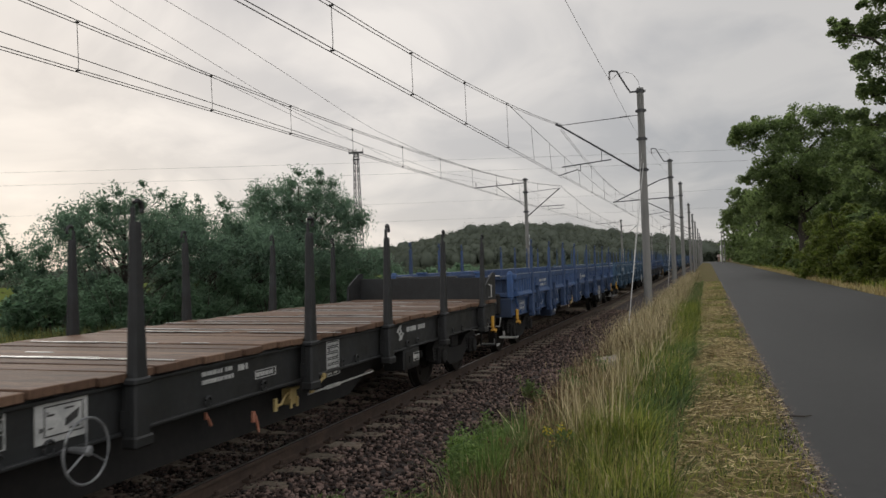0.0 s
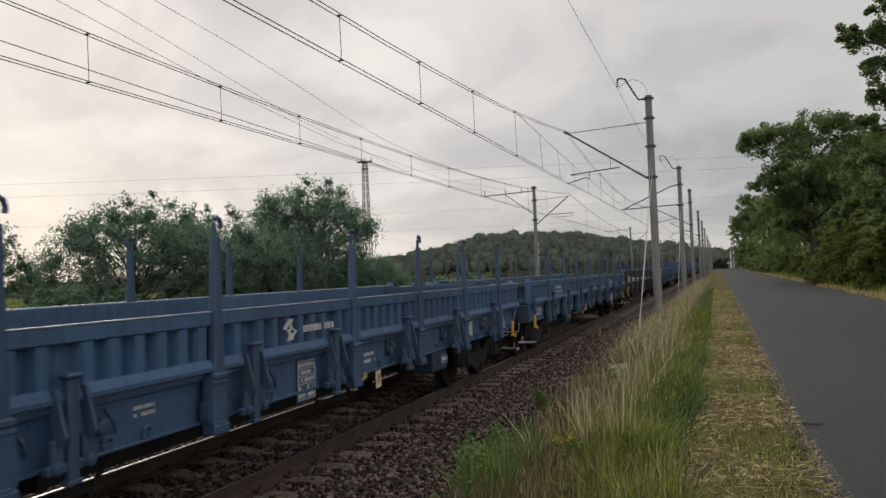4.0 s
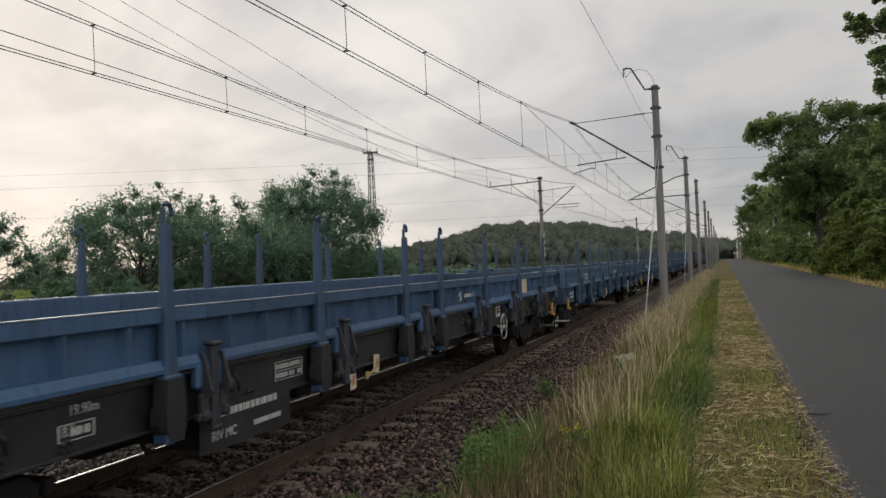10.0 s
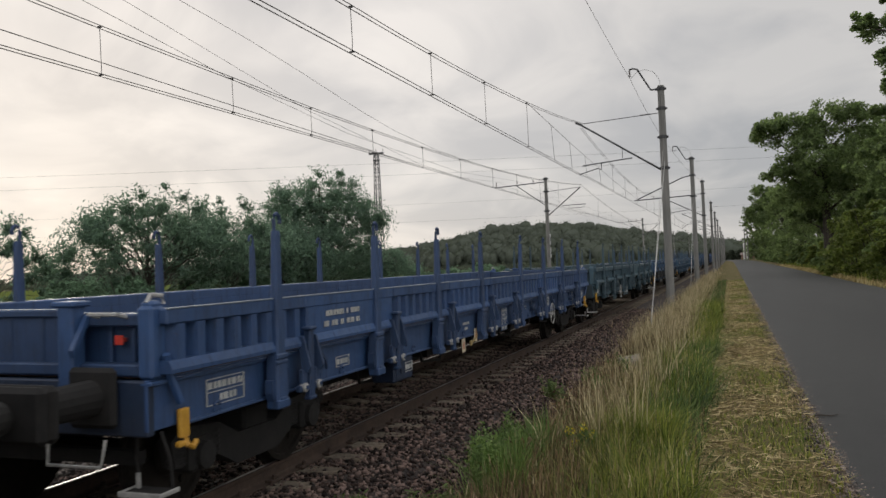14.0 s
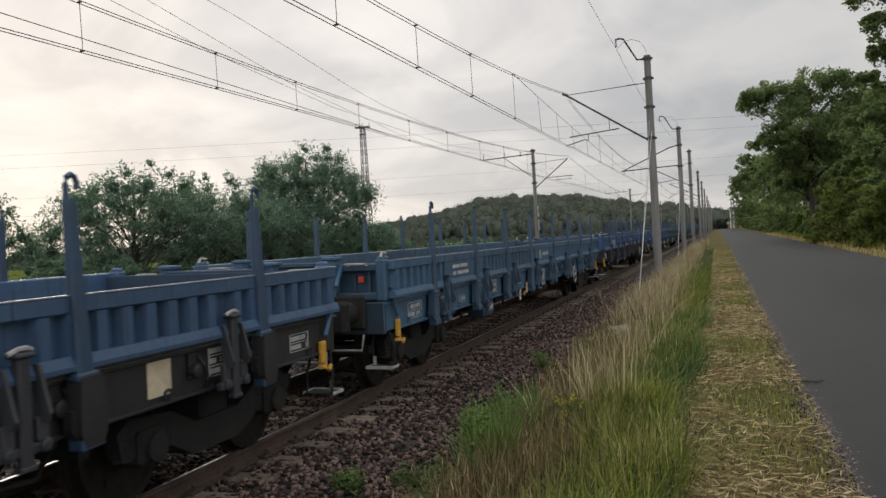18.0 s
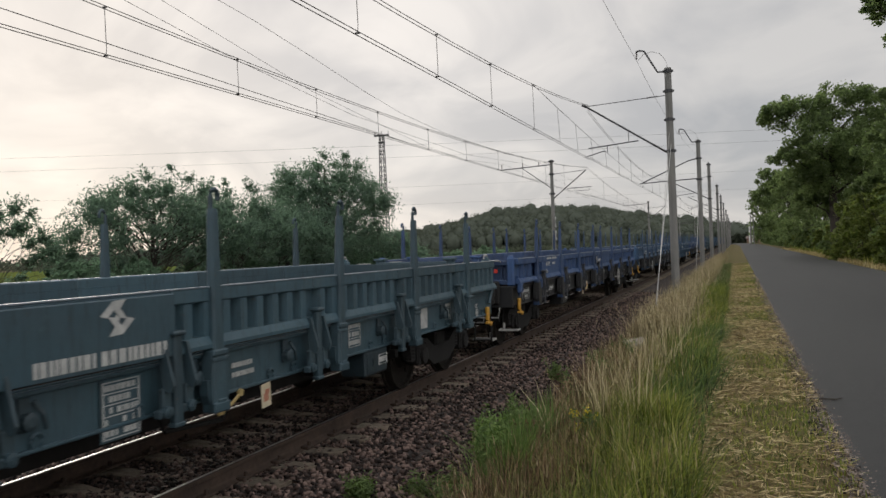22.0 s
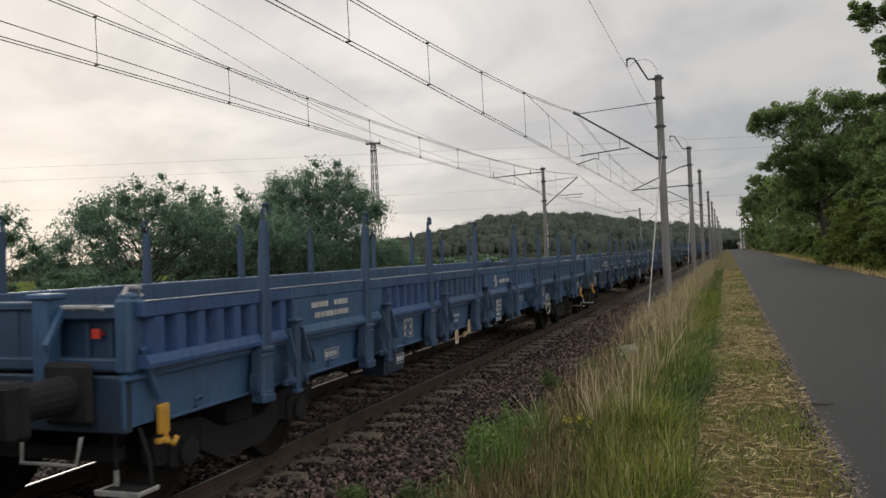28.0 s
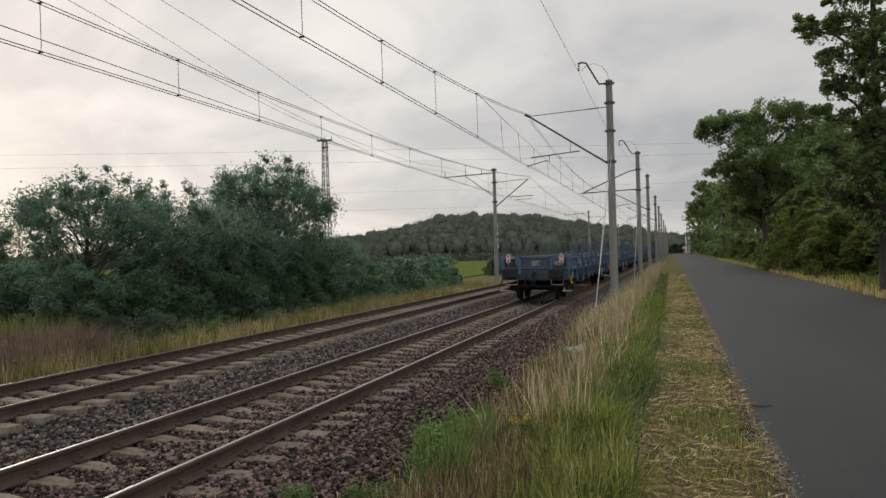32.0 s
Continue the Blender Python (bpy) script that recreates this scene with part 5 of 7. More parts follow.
        g.box(0.16, 0.175, 9.02, 9.24, 0.366, 0.398, 0.004, 1)
        g.box(0.09, 0.13, 9.10, 9.112, 0.39, 0.50, 0.004, 1)
        g.tube([(-0.14, 9.05, 0.38), (-0.14, 9.08, 0.6), (-0.1, 9.12, 0.8)], 0.014, 6)
        g.tube([(0.14, 9.05, 0.38), (0.14, 9.08, 0.6), (0.1, 9.12, 0.8)], 0.014, 6)
        d["foot_step"] = g.mesh("foot_step", SHADED_GRIME, PALE_STEEL)
        g = Geo()
        g.box(-0.012, 0.03, -0.055, 0.055, 0.72, 0.93, 0.01)
        g.tube([(0.02, 0.0, 0.74), (0.05, -0.01, 0.67), (0.05, 0.05, 0.64), (0.045, 0.10, 0.68)], 0.022, 6)
        g.box(-0.01, 0.045, -0.085, 0.0, 0.66, 0.7, 0.01)
        d["tow_hook"] = g.mesh("tow_hook", YELLOW)
        g = Geo()
        g.box(-0.036, 0.036, 9.10, 9.118, 1.40, 1.47, 0.004)
        g.box(-0.02, 0.02, 9.04, 9.105, 1.42, 1.45)
        d["reflector"] = g.mesh("reflector", RED)
        return d
    return cached("end", build)


def hinge_mesh():
    """A board hinge on the solebar: bracket, barrel and a bent stop."""
    def build():
        g = Geo()
        g.box(0.0, 0.03, -0.045, 0.045, 0.93, 1.13, 0.008)
        g.disc((0.045, 0.0, 0.99), 0, [(-0.03, 0.055), (0.025, 0.055), (0.035, 0.03)], 10)
        g.tube([(0.03, 0.06, 1.1), (0.06, 0.1, 1.02), (0.05, 0.13, 0.93)], 0.016, 5)
        return g.mesh("hinge", PAINT)
    return cached("hinge", build)


def handwheel_mesh(bar, size):
    def build():
        g = Geo()
        g.loop((0, 0, 0), size, 0, bar, 28, 6)
        for k in range(3):
            a = radians(90 + 120 * k)
            g.tube([(0.0, 0, 0), (0.0, size * math.cos(a), size * math.sin(a))], bar * 0.75, 5)
        g.disc((0, 0, 0), 0, [(-0.12, 0.02), (-0.02, 0.025), (0.02, 0.035), (0.03, 0.02)], 8)
        return g.mesh("handwheel", PALE_STEEL if bar > 0.01 else GALVANISED)
    return cached(("handwheel", bar, size), build)


def plate_mesh(w, h, mat):
    def build():
        g = Geo()
        g.box(0.0, 0.006, -w / 2, w / 2, -h / 2, h / 2, 0.002)
        return g.mesh("plate", mat)
    return cached(("plate", w, h, mat.name), build)


def bars_mesh(w, h, rows, seed, frame_lines=False, mat=None):
    """Rows of short painted bars in place of small print, boxed in by thin lines or not."""
    def build():
        r = random.Random(seed)
        g = Geo()
        rh = h / rows
        for k in range(rows):
            z = h / 2 - (k + 0.5) * rh
            y = -w / 2 + 0.015
            while y < w / 2 - 0.03:
                b = r.uniform(0.02, 0.055) * (1.6 if h / rows > 0.09 else 1.0)
                b = min(b, w / 2 - 0.01 - y)
                if r.random() < 0.86:
                    g.box(0.0, 0.004, y, y + b * 0.72, z - rh * 0.26, z + rh * 0.26)
                y += b
        if frame_lines:
            e = 0.006
            for z in [h / 2 - k * rh for k in range(rows + 1)]:
                g.box(0.0, 0.004, -w / 2 - e, w / 2 + e, z - e / 2, z + e / 2)
            for y in (-w / 2, w / 2):
                g.box(0.0, 0.0045, y - e, y + e, -h / 2, h / 2)
        return g.mesh("marking", mat or WHITE)
    return cached(("bars", w, h, rows, seed, frame_lines, mat.name if mat else ""), build)


def logo_mesh(size):
    """Two facing bent bands round a small lozenge, as a plain shape."""
    def build():
        g = Geo()
        for s in (-1, 1):
            pts = [(-0.9, 0.1), (-0.25, 0.62), (0.45, 0.66), (0.15, 0.32), (0.5, -0.05), (0.12, -0.02), (-0.2, 0.3), (-0.55, 0.02)]
            o = [(s * y * size, s * z * size) for y, z in pts]
            n = len(o)
            v = [(x, y, z) for x in (0.0, 0.004) for y, z in o]
            g.add(v, [(0, 1, 7), (1, 6, 7), (1, 2, 3, 6), (3, 4, 5, 6)] + [(n, n + 7, n + 1), (n + 1, n + 7, n + 6), (n + 1, n + 6, n + 3, n + 2), (n + 3, n + 6, n + 5, n + 4)])
        g.box(0, 0.004, -0.1 * size, 0.1 * size, -0.1 * size, 0.1 * size)
        return g.mesh("emblem", WHITE)
    return cached(("logo", size), build)


def lettering(text, size, parent, m, mat):
    cu = bpy.data.curves.new("lettering", "FONT")
    cu.body, cu.size, cu.extrude = text, size, 0.002
    cu.materials.append(mat)
    ob = new("lettering", cu)
    ob.parent, ob.matrix_basis = parent, m @ pose(0, 0, 0, 90, 0, 90)
    return ob


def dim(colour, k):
    """The same paint with its colour multiplied by k."""
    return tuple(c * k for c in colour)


# how far single stakes lean in their pockets, in degrees towards the front: (wagon, stake from the rear)
STAKE_LEAN = {(1, 3): 0.0, (2, 7): 0.7, (2, 3): 2.2, (2, 4): 0.2, (3, 7): -3.4, (2, 0): -1.0, (2, 1): 2.8, (4, 2): 0.7, (4, 3): 1.0, (5, 6): 0.5, (5, 7): 1.5, (5, 2): 1.0,
              (6, 6): 1.6, (6, 1): 0.0, (7, 0): 0.0, (8, 4): 1.0, (10, 3): 0.6, (11, 6): -2.3, (11, 7): -2.4, (11, 1): -3.8, (11, 2): -2.5, (11, 3): 0.0, (12, 5): -0.9, (12, 6): 0.9,
              (12, 0): 1.6, (12, 1): 1.3, (13, 4): 0.0, (13, 5): 2.2, (13, 0): 0.0, (14, 2): -1.8, (14, 3): 0.0, (14, 4): 2.0, (15, 6): 1.4, (15, 7): 1.7, (16, 0): 2.8, (16, 1): 1.2,
              (16, 2): 0.3, (17, 3): 0.3, (17, 4): 0.8}


def wagon(label, colour, frame_colour=None, kind="ribbed", wheel_y=3.9, plain=(4,), prints=(), tail=False, seed=0, repainted=(), number=1):
    """A four-axle wagon with stakes; kind: ribbed or smooth side boards, or flat with an open plank floor."""
    w = thing("freight_wagon", NEAR_X, 0, 0)
    tagged(w, label, "freight wagon", "wagons of the train")
    fc = frame_colour or colour
    paint = lambda name, mesh, parent, m=None, c=None, lab="": part(name, mesh, parent, m, lab, c or colour)
    rnd = random.Random(seed)
    flat = kind == "flat"
    way = 1 if wheel_y > 0 else -1
    stakes = [-y for y in STAKES[kind][::-1]] + list(STAKES[kind])
    latches = [y + (0.52 if y < 0 else -0.52) for y in stakes] if kind == "ribbed" else [y + (0.5 if y < 0 else -0.5) for y in stakes if abs(y) > 1] + [0.0]
    edges = sorted([-BODY + 0.1] + latches + [BODY - 0.1])
    boards = len(edges) - 1
    for s, turn in ((1, 0), (-1, 180)):
        side = pose(0, 0, 0, 0, 0, turn)
        paint("solebar", solebar_mesh(), w, side @ pose(1.30, 0, 0), fc)
        for i in range(0 if flat else boards):
            a, b = edges[i], edges[i + 1]
            k = i if s > 0 else boards - 1 - i
            tone = 1.0 + rnd.uniform(-0.14, 0.12)
            paint("side_flap", flap_mesh(b - a, "flush" if k in plain and number == 13 and k == 4 else k in plain, kind), w, side @ pose(SIDE, (a + b) / 2, 0), tuple(c * tone for c in (ROYAL if s > 0 and k in repainted else colour)))
        for y in stakes:
            lean = STAKE_LEAN.get((number, stakes.index(y)), rnd.uniform(-1.0, 1.4)) if s > 0 else rnd.uniform(-1.6, 1.6)
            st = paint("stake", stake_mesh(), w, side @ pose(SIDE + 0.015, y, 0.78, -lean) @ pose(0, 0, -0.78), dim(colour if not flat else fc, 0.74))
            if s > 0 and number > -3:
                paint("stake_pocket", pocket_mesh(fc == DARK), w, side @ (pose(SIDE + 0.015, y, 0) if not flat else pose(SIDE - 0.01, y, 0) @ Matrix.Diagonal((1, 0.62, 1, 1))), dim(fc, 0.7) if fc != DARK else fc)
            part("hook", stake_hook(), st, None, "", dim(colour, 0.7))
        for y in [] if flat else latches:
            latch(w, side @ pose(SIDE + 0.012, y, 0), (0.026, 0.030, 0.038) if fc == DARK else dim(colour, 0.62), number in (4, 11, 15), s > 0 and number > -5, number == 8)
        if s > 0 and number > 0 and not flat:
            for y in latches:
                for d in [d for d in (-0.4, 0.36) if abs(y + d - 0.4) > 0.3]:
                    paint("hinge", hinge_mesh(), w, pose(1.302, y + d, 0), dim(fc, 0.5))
        hw = wheel_y if s > 0 else -wheel_y
        part("handwheel", handwheel_mesh(0.0085 if flat else 0.0115, 0.2 if flat else 0.245 if number in (3, 12) else 0.212), w, side @ pose(1.47, hw, 0.82 if flat else 0.79), "grey spoked brake handwheel")
    if flat:
        for i in range(61):
            g = cached("board", lambda: Geo().box(-1.36, 1.36, -0.139, 0.139, -0.03, 0.03, 0.006).mesh("plank", PLANK))
            part("plank", g, w, pose(0.01 * math.sin(i * 3.1), -9.0 + i * 0.3, 1.2 + 0.006 * math.sin(i * 7.7), 0, 0.12 * math.sin(i * 4.3), 0))
        strips = [cached(("strip", k), lambda: Geo().box(-0.16 - 0.14 * k, 0.12 + 0.2 * k, -0.013, 0.013, 0, 0.006).mesh("glint_strip", PALE_STEEL)) for k in range(3)]
        # pale strips in loose rows paint the sky's reflection on plank edges
        for i in range(150):
            row = rnd.randrange(1, 15) * 4 + rnd.choice((0, 0, 0, 1))
            part("floor_fitting", strips[i % 3], w, pose(rnd.uniform(-1.05, 1.05), -9.15 + 0.3 * row + rnd.uniform(-0.03, 0.03), 1.238, 0, 0, rnd.uniform(-5, 5)))
        # brake gear under the floor: a faded changeover box, two red levers and a bright pull rod
        gear = cached("gear_box", lambda: Geo().box(1.12, 1.22, -0.07, 0.07, -0.09, 0.07, 0.01).box(1.21, 1.24, -0.09, 0.09, 0.05, 0.08, 0.006).box(1.21, 1.235, -0.08, -0.05, -0.12, -0.02, 0.006).box(1.21, 1.235, 0.05, 0.08, -0.12, -0.02, 0.006)
                      .tube([(1.2, -0.08, 0.03), (1.22, -0.2, 0.01), (1.22, -0.26, -0.05), (1.22, -0.36, -0.05)], 0.014, 6).box(1.2, 1.23, -0.39, -0.34, -0.1, 0.02, 0.006).mesh("changeover_box", FADED_YELLOW))
        part("changeover_box", gear, w, pose(0, 1.3, 0.66), "faded yellow brake changeover box")
        for y, z, k in ((0.6, 0.53, 1.0), (-0.17, 0.69, 0.6)):
            lever = cached(("lever", k), lambda: Geo().tube([(1.2, -0.03, 0.09 * k), (1.21, 0.0, 0.0), (1.2, 0.05, -0.1 * k)], 0.013, 6).box(1.19, 1.215, -0.07 * k, -0.035 * k, 0.0, 0.1 * k, 0.004).mesh("release_lever", TAG_RED))
            part("release_lever", lever, w, pose(0, y, z), "faded red release lever")
        rod = cached("pull_rod", lambda: Geo().tube([(1.25, 1.55, 0.63), (1.25, 1.98, 0.632)], 0.011, 6).tube([(1.25, 2.3, 0.633), (1.25, 3.28, 0.64)], 0.011, 6).box(1.235, 1.265, 1.96, 2.32, 0.615, 0.65, 0.004).mesh("pull_rod", PALE_STEEL))
        part("pull_rod", rod, w, None, "bright steel pull rod under the floor")
    else:
        part("floor", floor_mesh(), w)
    part("underframe", underframe_mesh(), w)
    if flat:
        deep = cached("deep", lambda: Geo().prism([(-4.6, 0.8), (-3.9, 0.40), (3.0, 0.40), (4.0, 0.8)], 1.02, 1.06).prism([(-4.6, 0.8), (-3.9, 0.40), (3.0, 0.40), (4.0, 0.8)], -1.06, -1.02).mesh("fish_belly", SHADED_GRIME))
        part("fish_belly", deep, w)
    e = end_parts()
    for turn in (0, 180):
        end = pose(0, 0, 0, 0, 0, turn)
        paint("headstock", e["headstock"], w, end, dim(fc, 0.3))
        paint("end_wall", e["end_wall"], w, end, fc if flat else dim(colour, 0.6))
        for x in (-0.62, 0.62):
            if not flat:
                paint("end_post", e["end_post"], w, end @ pose(x, 0, 0))
        for x in (-0.875, 0.875):
            bf = part("buffer", e["buffer"], w, end @ pose(x, 0, 0))
            part("buffer_head", e["buffer_head"], bf)
            if not flat:
                part("hand_rail", e["hand_rail"], w, end @ pose(x * 1.08, 0, 0))
            part("shunter_grip", e["shunter_grip"], w, end @ pose(x, 0, 0))
            part("foot_step", e["foot_step"], w, end @ pose(x * 1.38, 0, 0))
        part("coupling", e["coupling"], w, end)
        for x in (-1.32, 1.32):
            if flat:
                paint("side_wing", e["side_wing"], w, end @ pose(x, 0, 0), fc)
                part("grab_handle", e["grab_handle"], w, end @ pose(x, 0, 0) if x > 0 else end @ pose(x - 0.09, 0, 0), "white grab handle")
            else:
                paint("end_brace", e["end_brace"], w, end @ pose(x * 0.55, 0, 0))
                paint("corner_post", e["corner_post"], w, end @ pose(x * 0.955, 0, 0))
                if number in (4, 8, 9, 10, 13, 16):
                    part("corner_grip", e["corner_grip"], w, end @ pose(x * 0.955, 0, 0), "pale steel grip on the corner post")
                paint("corner_strut", e["corner_strut"], w, end @ pose(x + (0.0 if x > 0 else -0.06), 0, 0))
        part("brake_hose", e["brake_hose"], w, end)
        for s, side in ((1, 0), (-1, 180)):
            part("tow_hook", e["tow_hook"], w, pose(0, 0, 0, 0, 0, side) @ pose(1.325, 8.9 if turn == 0 else -8.9, 0), "yellow painted tow hook")
        if number > 0 and (not tail or turn == 0):
            for x in (-0.96, 0.96):
                part("reflector", e["reflector"], w, end @ pose(x, 0, 0))
    for y in (-7.43, 7.43):
        b = part("bogie", bogie_mesh(), w, pose(0, y, 0))
        for d in (-0.9, 0.9):
            part("wheelset", wheelset_mesh(), b, pose(0, d, 0.455))
    box = cached("toolbox", lambda: Geo().box(-0.3, 0.0, -0.3, 0.3, 0.52, 0.80, 0.02).box(0.0, 0.01, -0.27, 0.02, 0.55, 0.77, 0.004).box(0.008, 0.022, -0.14, -0.1, 0.62, 0.70, 0.004).mesh("tool_box", PAINT))
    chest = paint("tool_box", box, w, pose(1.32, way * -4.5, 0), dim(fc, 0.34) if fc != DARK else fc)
    part("marking", bars_mesh(0.22, 0.11, 1, 3, True), chest, pose(0.002, 0.16, 0.67), "small white boxed marking")
    valve = cached("valve", lambda: Geo().tube([(0, -0.14, 0.70), (0, 0.0, 0.72), (0, 0.12, 0.78)], 0.014, 6).box(-0.012, 0.012, -0.19, -0.11, 0.66, 0.74, 0.006).disc((0, 0.13, 0.79), 0, [(-0.015, 0.03), (0.015, 0.03)], 8).mesh("brake_lever", FADED_YELLOW))
    part("brake_lever", valve, w, pose(1.34, way * -1.6, 0), "faded yellow brake changeover lever")
    # painted print on the solebar of the side that faces the road: data grids and rows of small bars
    face = 1.304
    if not flat:
        for y, z, width, h, rows, lines in ((-8.2, 0.98, 0.52, 0.2, 2, True), (-6.95, 1.04, 0.3, 0.1, 1, False), (-6.1, 0.95, 0.3, 0.1, 1, True), (way * -3.95, 1.02, 0.28, 0.26, 3, True), (way * -1.92, 0.97, 0.36, 0.15, 2, False),
                                            (way * 2.05, 1.02, 0.26, 0.1, 2, False), (7.1, 1.02, 0.2, 0.24, 3, True), (8.5, 0.98, 0.36, 0.16, 2, True)):
            if rnd.random() < 0.9 and not (abs(y - 8.5) < 0.1 and any(q[0] == "UIC" for q in prints)):
                part("marking", bars_mesh(width, h, rows, seed % 4, lines), w, pose(face, y + rnd.uniform(-0.12, 0.12), z), "small white painted data marking")
        table = part("data_table", bars_mesh(0.34, 0.36, 5, seed % 5, True), w, pose(face + 0.012, 0.37, 0.92), "tall white table of small bars")
        back = cached("table_back", lambda: Geo().box(-0.012, -0.001, -0.19, 0.19, -0.2, 0.2, 0.003).mesh("backing", PAINT))
        part("backing", back, table, None, "", fc)
        for y, tilt in () if number == 7 else ((way * -2.12, 4), (way * -1.48, -5)):
            tag = cached("tag", lambda: Geo().box(0.0, 0.008, -0.075, 0.075, -0.1, 0.1, 0.003).mesh("route_tag", CREAM))
            tag = part("route_tag", tag, w, pose(1.335, y, 0.70 if abs(y) > 2 else 0.80, tilt), "small pale route tag below the solebar")
            part("tag_print", cached("tagprint", lambda: Geo().box(0.008, 0.0105, -0.045, 0.03, -0.05, 0.02, 0.001).box(0.008, 0.0105, -0.02, 0.05, 0.01, 0.05, 0.001).mesh("tag_print", TAG_RED)), tag, None, "faded red print")
    sign = part("brake_sign", plate_mesh(0.45 if flat else 0.3, 0.26 if flat else 0.2, WHITE), w, pose(face, {12: 5.74, 7: -3.33, 1: -1.92}.get(number, wheel_y + 0.24), 1.015 if flat else 1.04), "white sign plate above the handwheel")
    if flat:
        # a boxed drawing of a wheel, its lever and two lines of small print
        draw = cached("bigprint", lambda: Geo().box(0.007, 0.0095, -0.155, 0.18, 0.085, 0.093).box(0.007, 0.0095, -0.155, 0.18, -0.093, -0.085).box(0.007, 0.0095, -0.155, -0.147, -0.085, 0.085).box(0.007, 0.0095, 0.172, 0.18, -0.085, 0.085)
                      .prism([(0.02, -0.05), (0.13, -0.01), (0.15, 0.05), (0.03, 0.0)], 0.007, 0.0095).box(0.007, 0.0095, 0.02, 0.10, 0.055, 0.066).box(0.007, 0.0095, -0.12, -0.07, 0.03, 0.042).box(0.007, 0.0095, -0.13, -0.118, 0.03, 0.06)
                      .box(0.007, 0.0095, -0.12, -0.08, -0.05, -0.04).box(0.007, 0.0095, -0.19, -0.165, -0.055, -0.03).box(0.007, 0.0095, 0.06, 0.15, -0.07, -0.06).mesh("sign_print", BLACK_PAINT))
        part("sign_print", draw, sign)
    else:
        part("sign_print", cached("signprint", lambda: Geo().box(0.007, 0.0095, -0.1, -0.02, -0.05, 0.06).box(0.007, 0.0095, 0.0, 0.11, -0.03, 0.0).box(0.007, 0.0095, 0.02, 0.12, 0.02, 0.05).mesh("sign_print", BLACK_PAINT)), sign)
    for p in prints:
        word, y, z = p[0], p[1], p[2]
        x = SIDE + (0.060 if number == 13 and abs(y) < 0.7 else 0.016) if z > 1.17 else face + 0.001
        if z < 0.85 and any(q[0] == "skirt" for q in prints):
            x = 1.342
        if word == "skirt":
            part("skirt_plate", plate_mesh(p[3], p[4], PAINT), w, pose(1.333, y, z), "plate hanging below the solebar", fc)
        elif word == "emblem":
            part("emblem", logo_mesh(p[3]), w, pose(x, y, z), "white two-band emblem")
            if len(p) > 4:
                part("marking", bars_mesh(p[4], p[5], 1, 7), w, pose(x, y + p[6], z + p[7]), "row of large white bars beside the emblem")
        elif word == "bars":
            part("marking", bars_mesh(p[3], p[4], p[5], seed, len(p) > 6), w, pose(x, y, z), "rows of white bars")
        elif word == "patch":
            part("repainted_patch", plate_mesh(p[3], p[4], PAINT), w, pose(x - 0.005, y, z), "bright blue repainted patch", (0.03, 0.10, 0.33))
        elif word == "plate":
            part("plate", plate_mesh(p[3], p[4], CREAM if len(p) > 5 else WHITE), w, pose(x, y, z), "pale plate on the side")
        else:
            lettering(word, p[3], w, pose(x, y, z), WHITE)
            if word == "UIC":
                part("marking", cached("ring", lambda: Geo().loop((0.002, 0, 0), 0.055, 0, 0.008, 20, 4).box(0, 0.004, -0.02, 0.02, -0.02, 0.02).mesh("marking", WHITE)), w, pose(x, y + 0.11, z - 0.07), "small white ring mark")
    if tail:
        for x in (-1.02, 1.02):
            g = Geo(); g.box(-0.085, 0.085, -9.33, -9.30, 1.45, 1.76, 0.006); board = part("tail_board", g.mesh("tail_board", WHITE), w, pose(x, 0, 0), "white tail signal board with red triangles")
            g = Geo()
            for s in (-1, 1):
                g.add([(px, yy, 1.605 + s * pz) for yy in (-9.335, -9.331) for px, pz in ((-0.068, 0.13), (0.068, 0.13), (0.0, 0.005))], [(0, 1, 2), (5, 4, 3), (0, 3, 4, 1), (1, 4, 5, 2), (2, 5, 3, 0)])
            part("red_triangle", g.mesh("red_triangle", RED), board)
            g = Geo(); g.tube([(-0.06, -9.315, 1.75), (-0.06, -9.315, 1.80), (0.06, -9.315, 1.80), (0.06, -9.315, 1.75)], 0.011, 6); g.tube([(0, -9.31, 1.46), (0, -9.22, 1.36)], 0.02, 6)
            part("bracket", g.mesh("bracket", PALE_STEEL), board)
        for x, n in ((-0.0, 3), (0.85, 4)):
            part("marking", bars_mesh(0.34, 0.2, n, 9), w, pose(x, -9.156, 1.43, 0, 0, -90), "rows of small white bars")
    return w


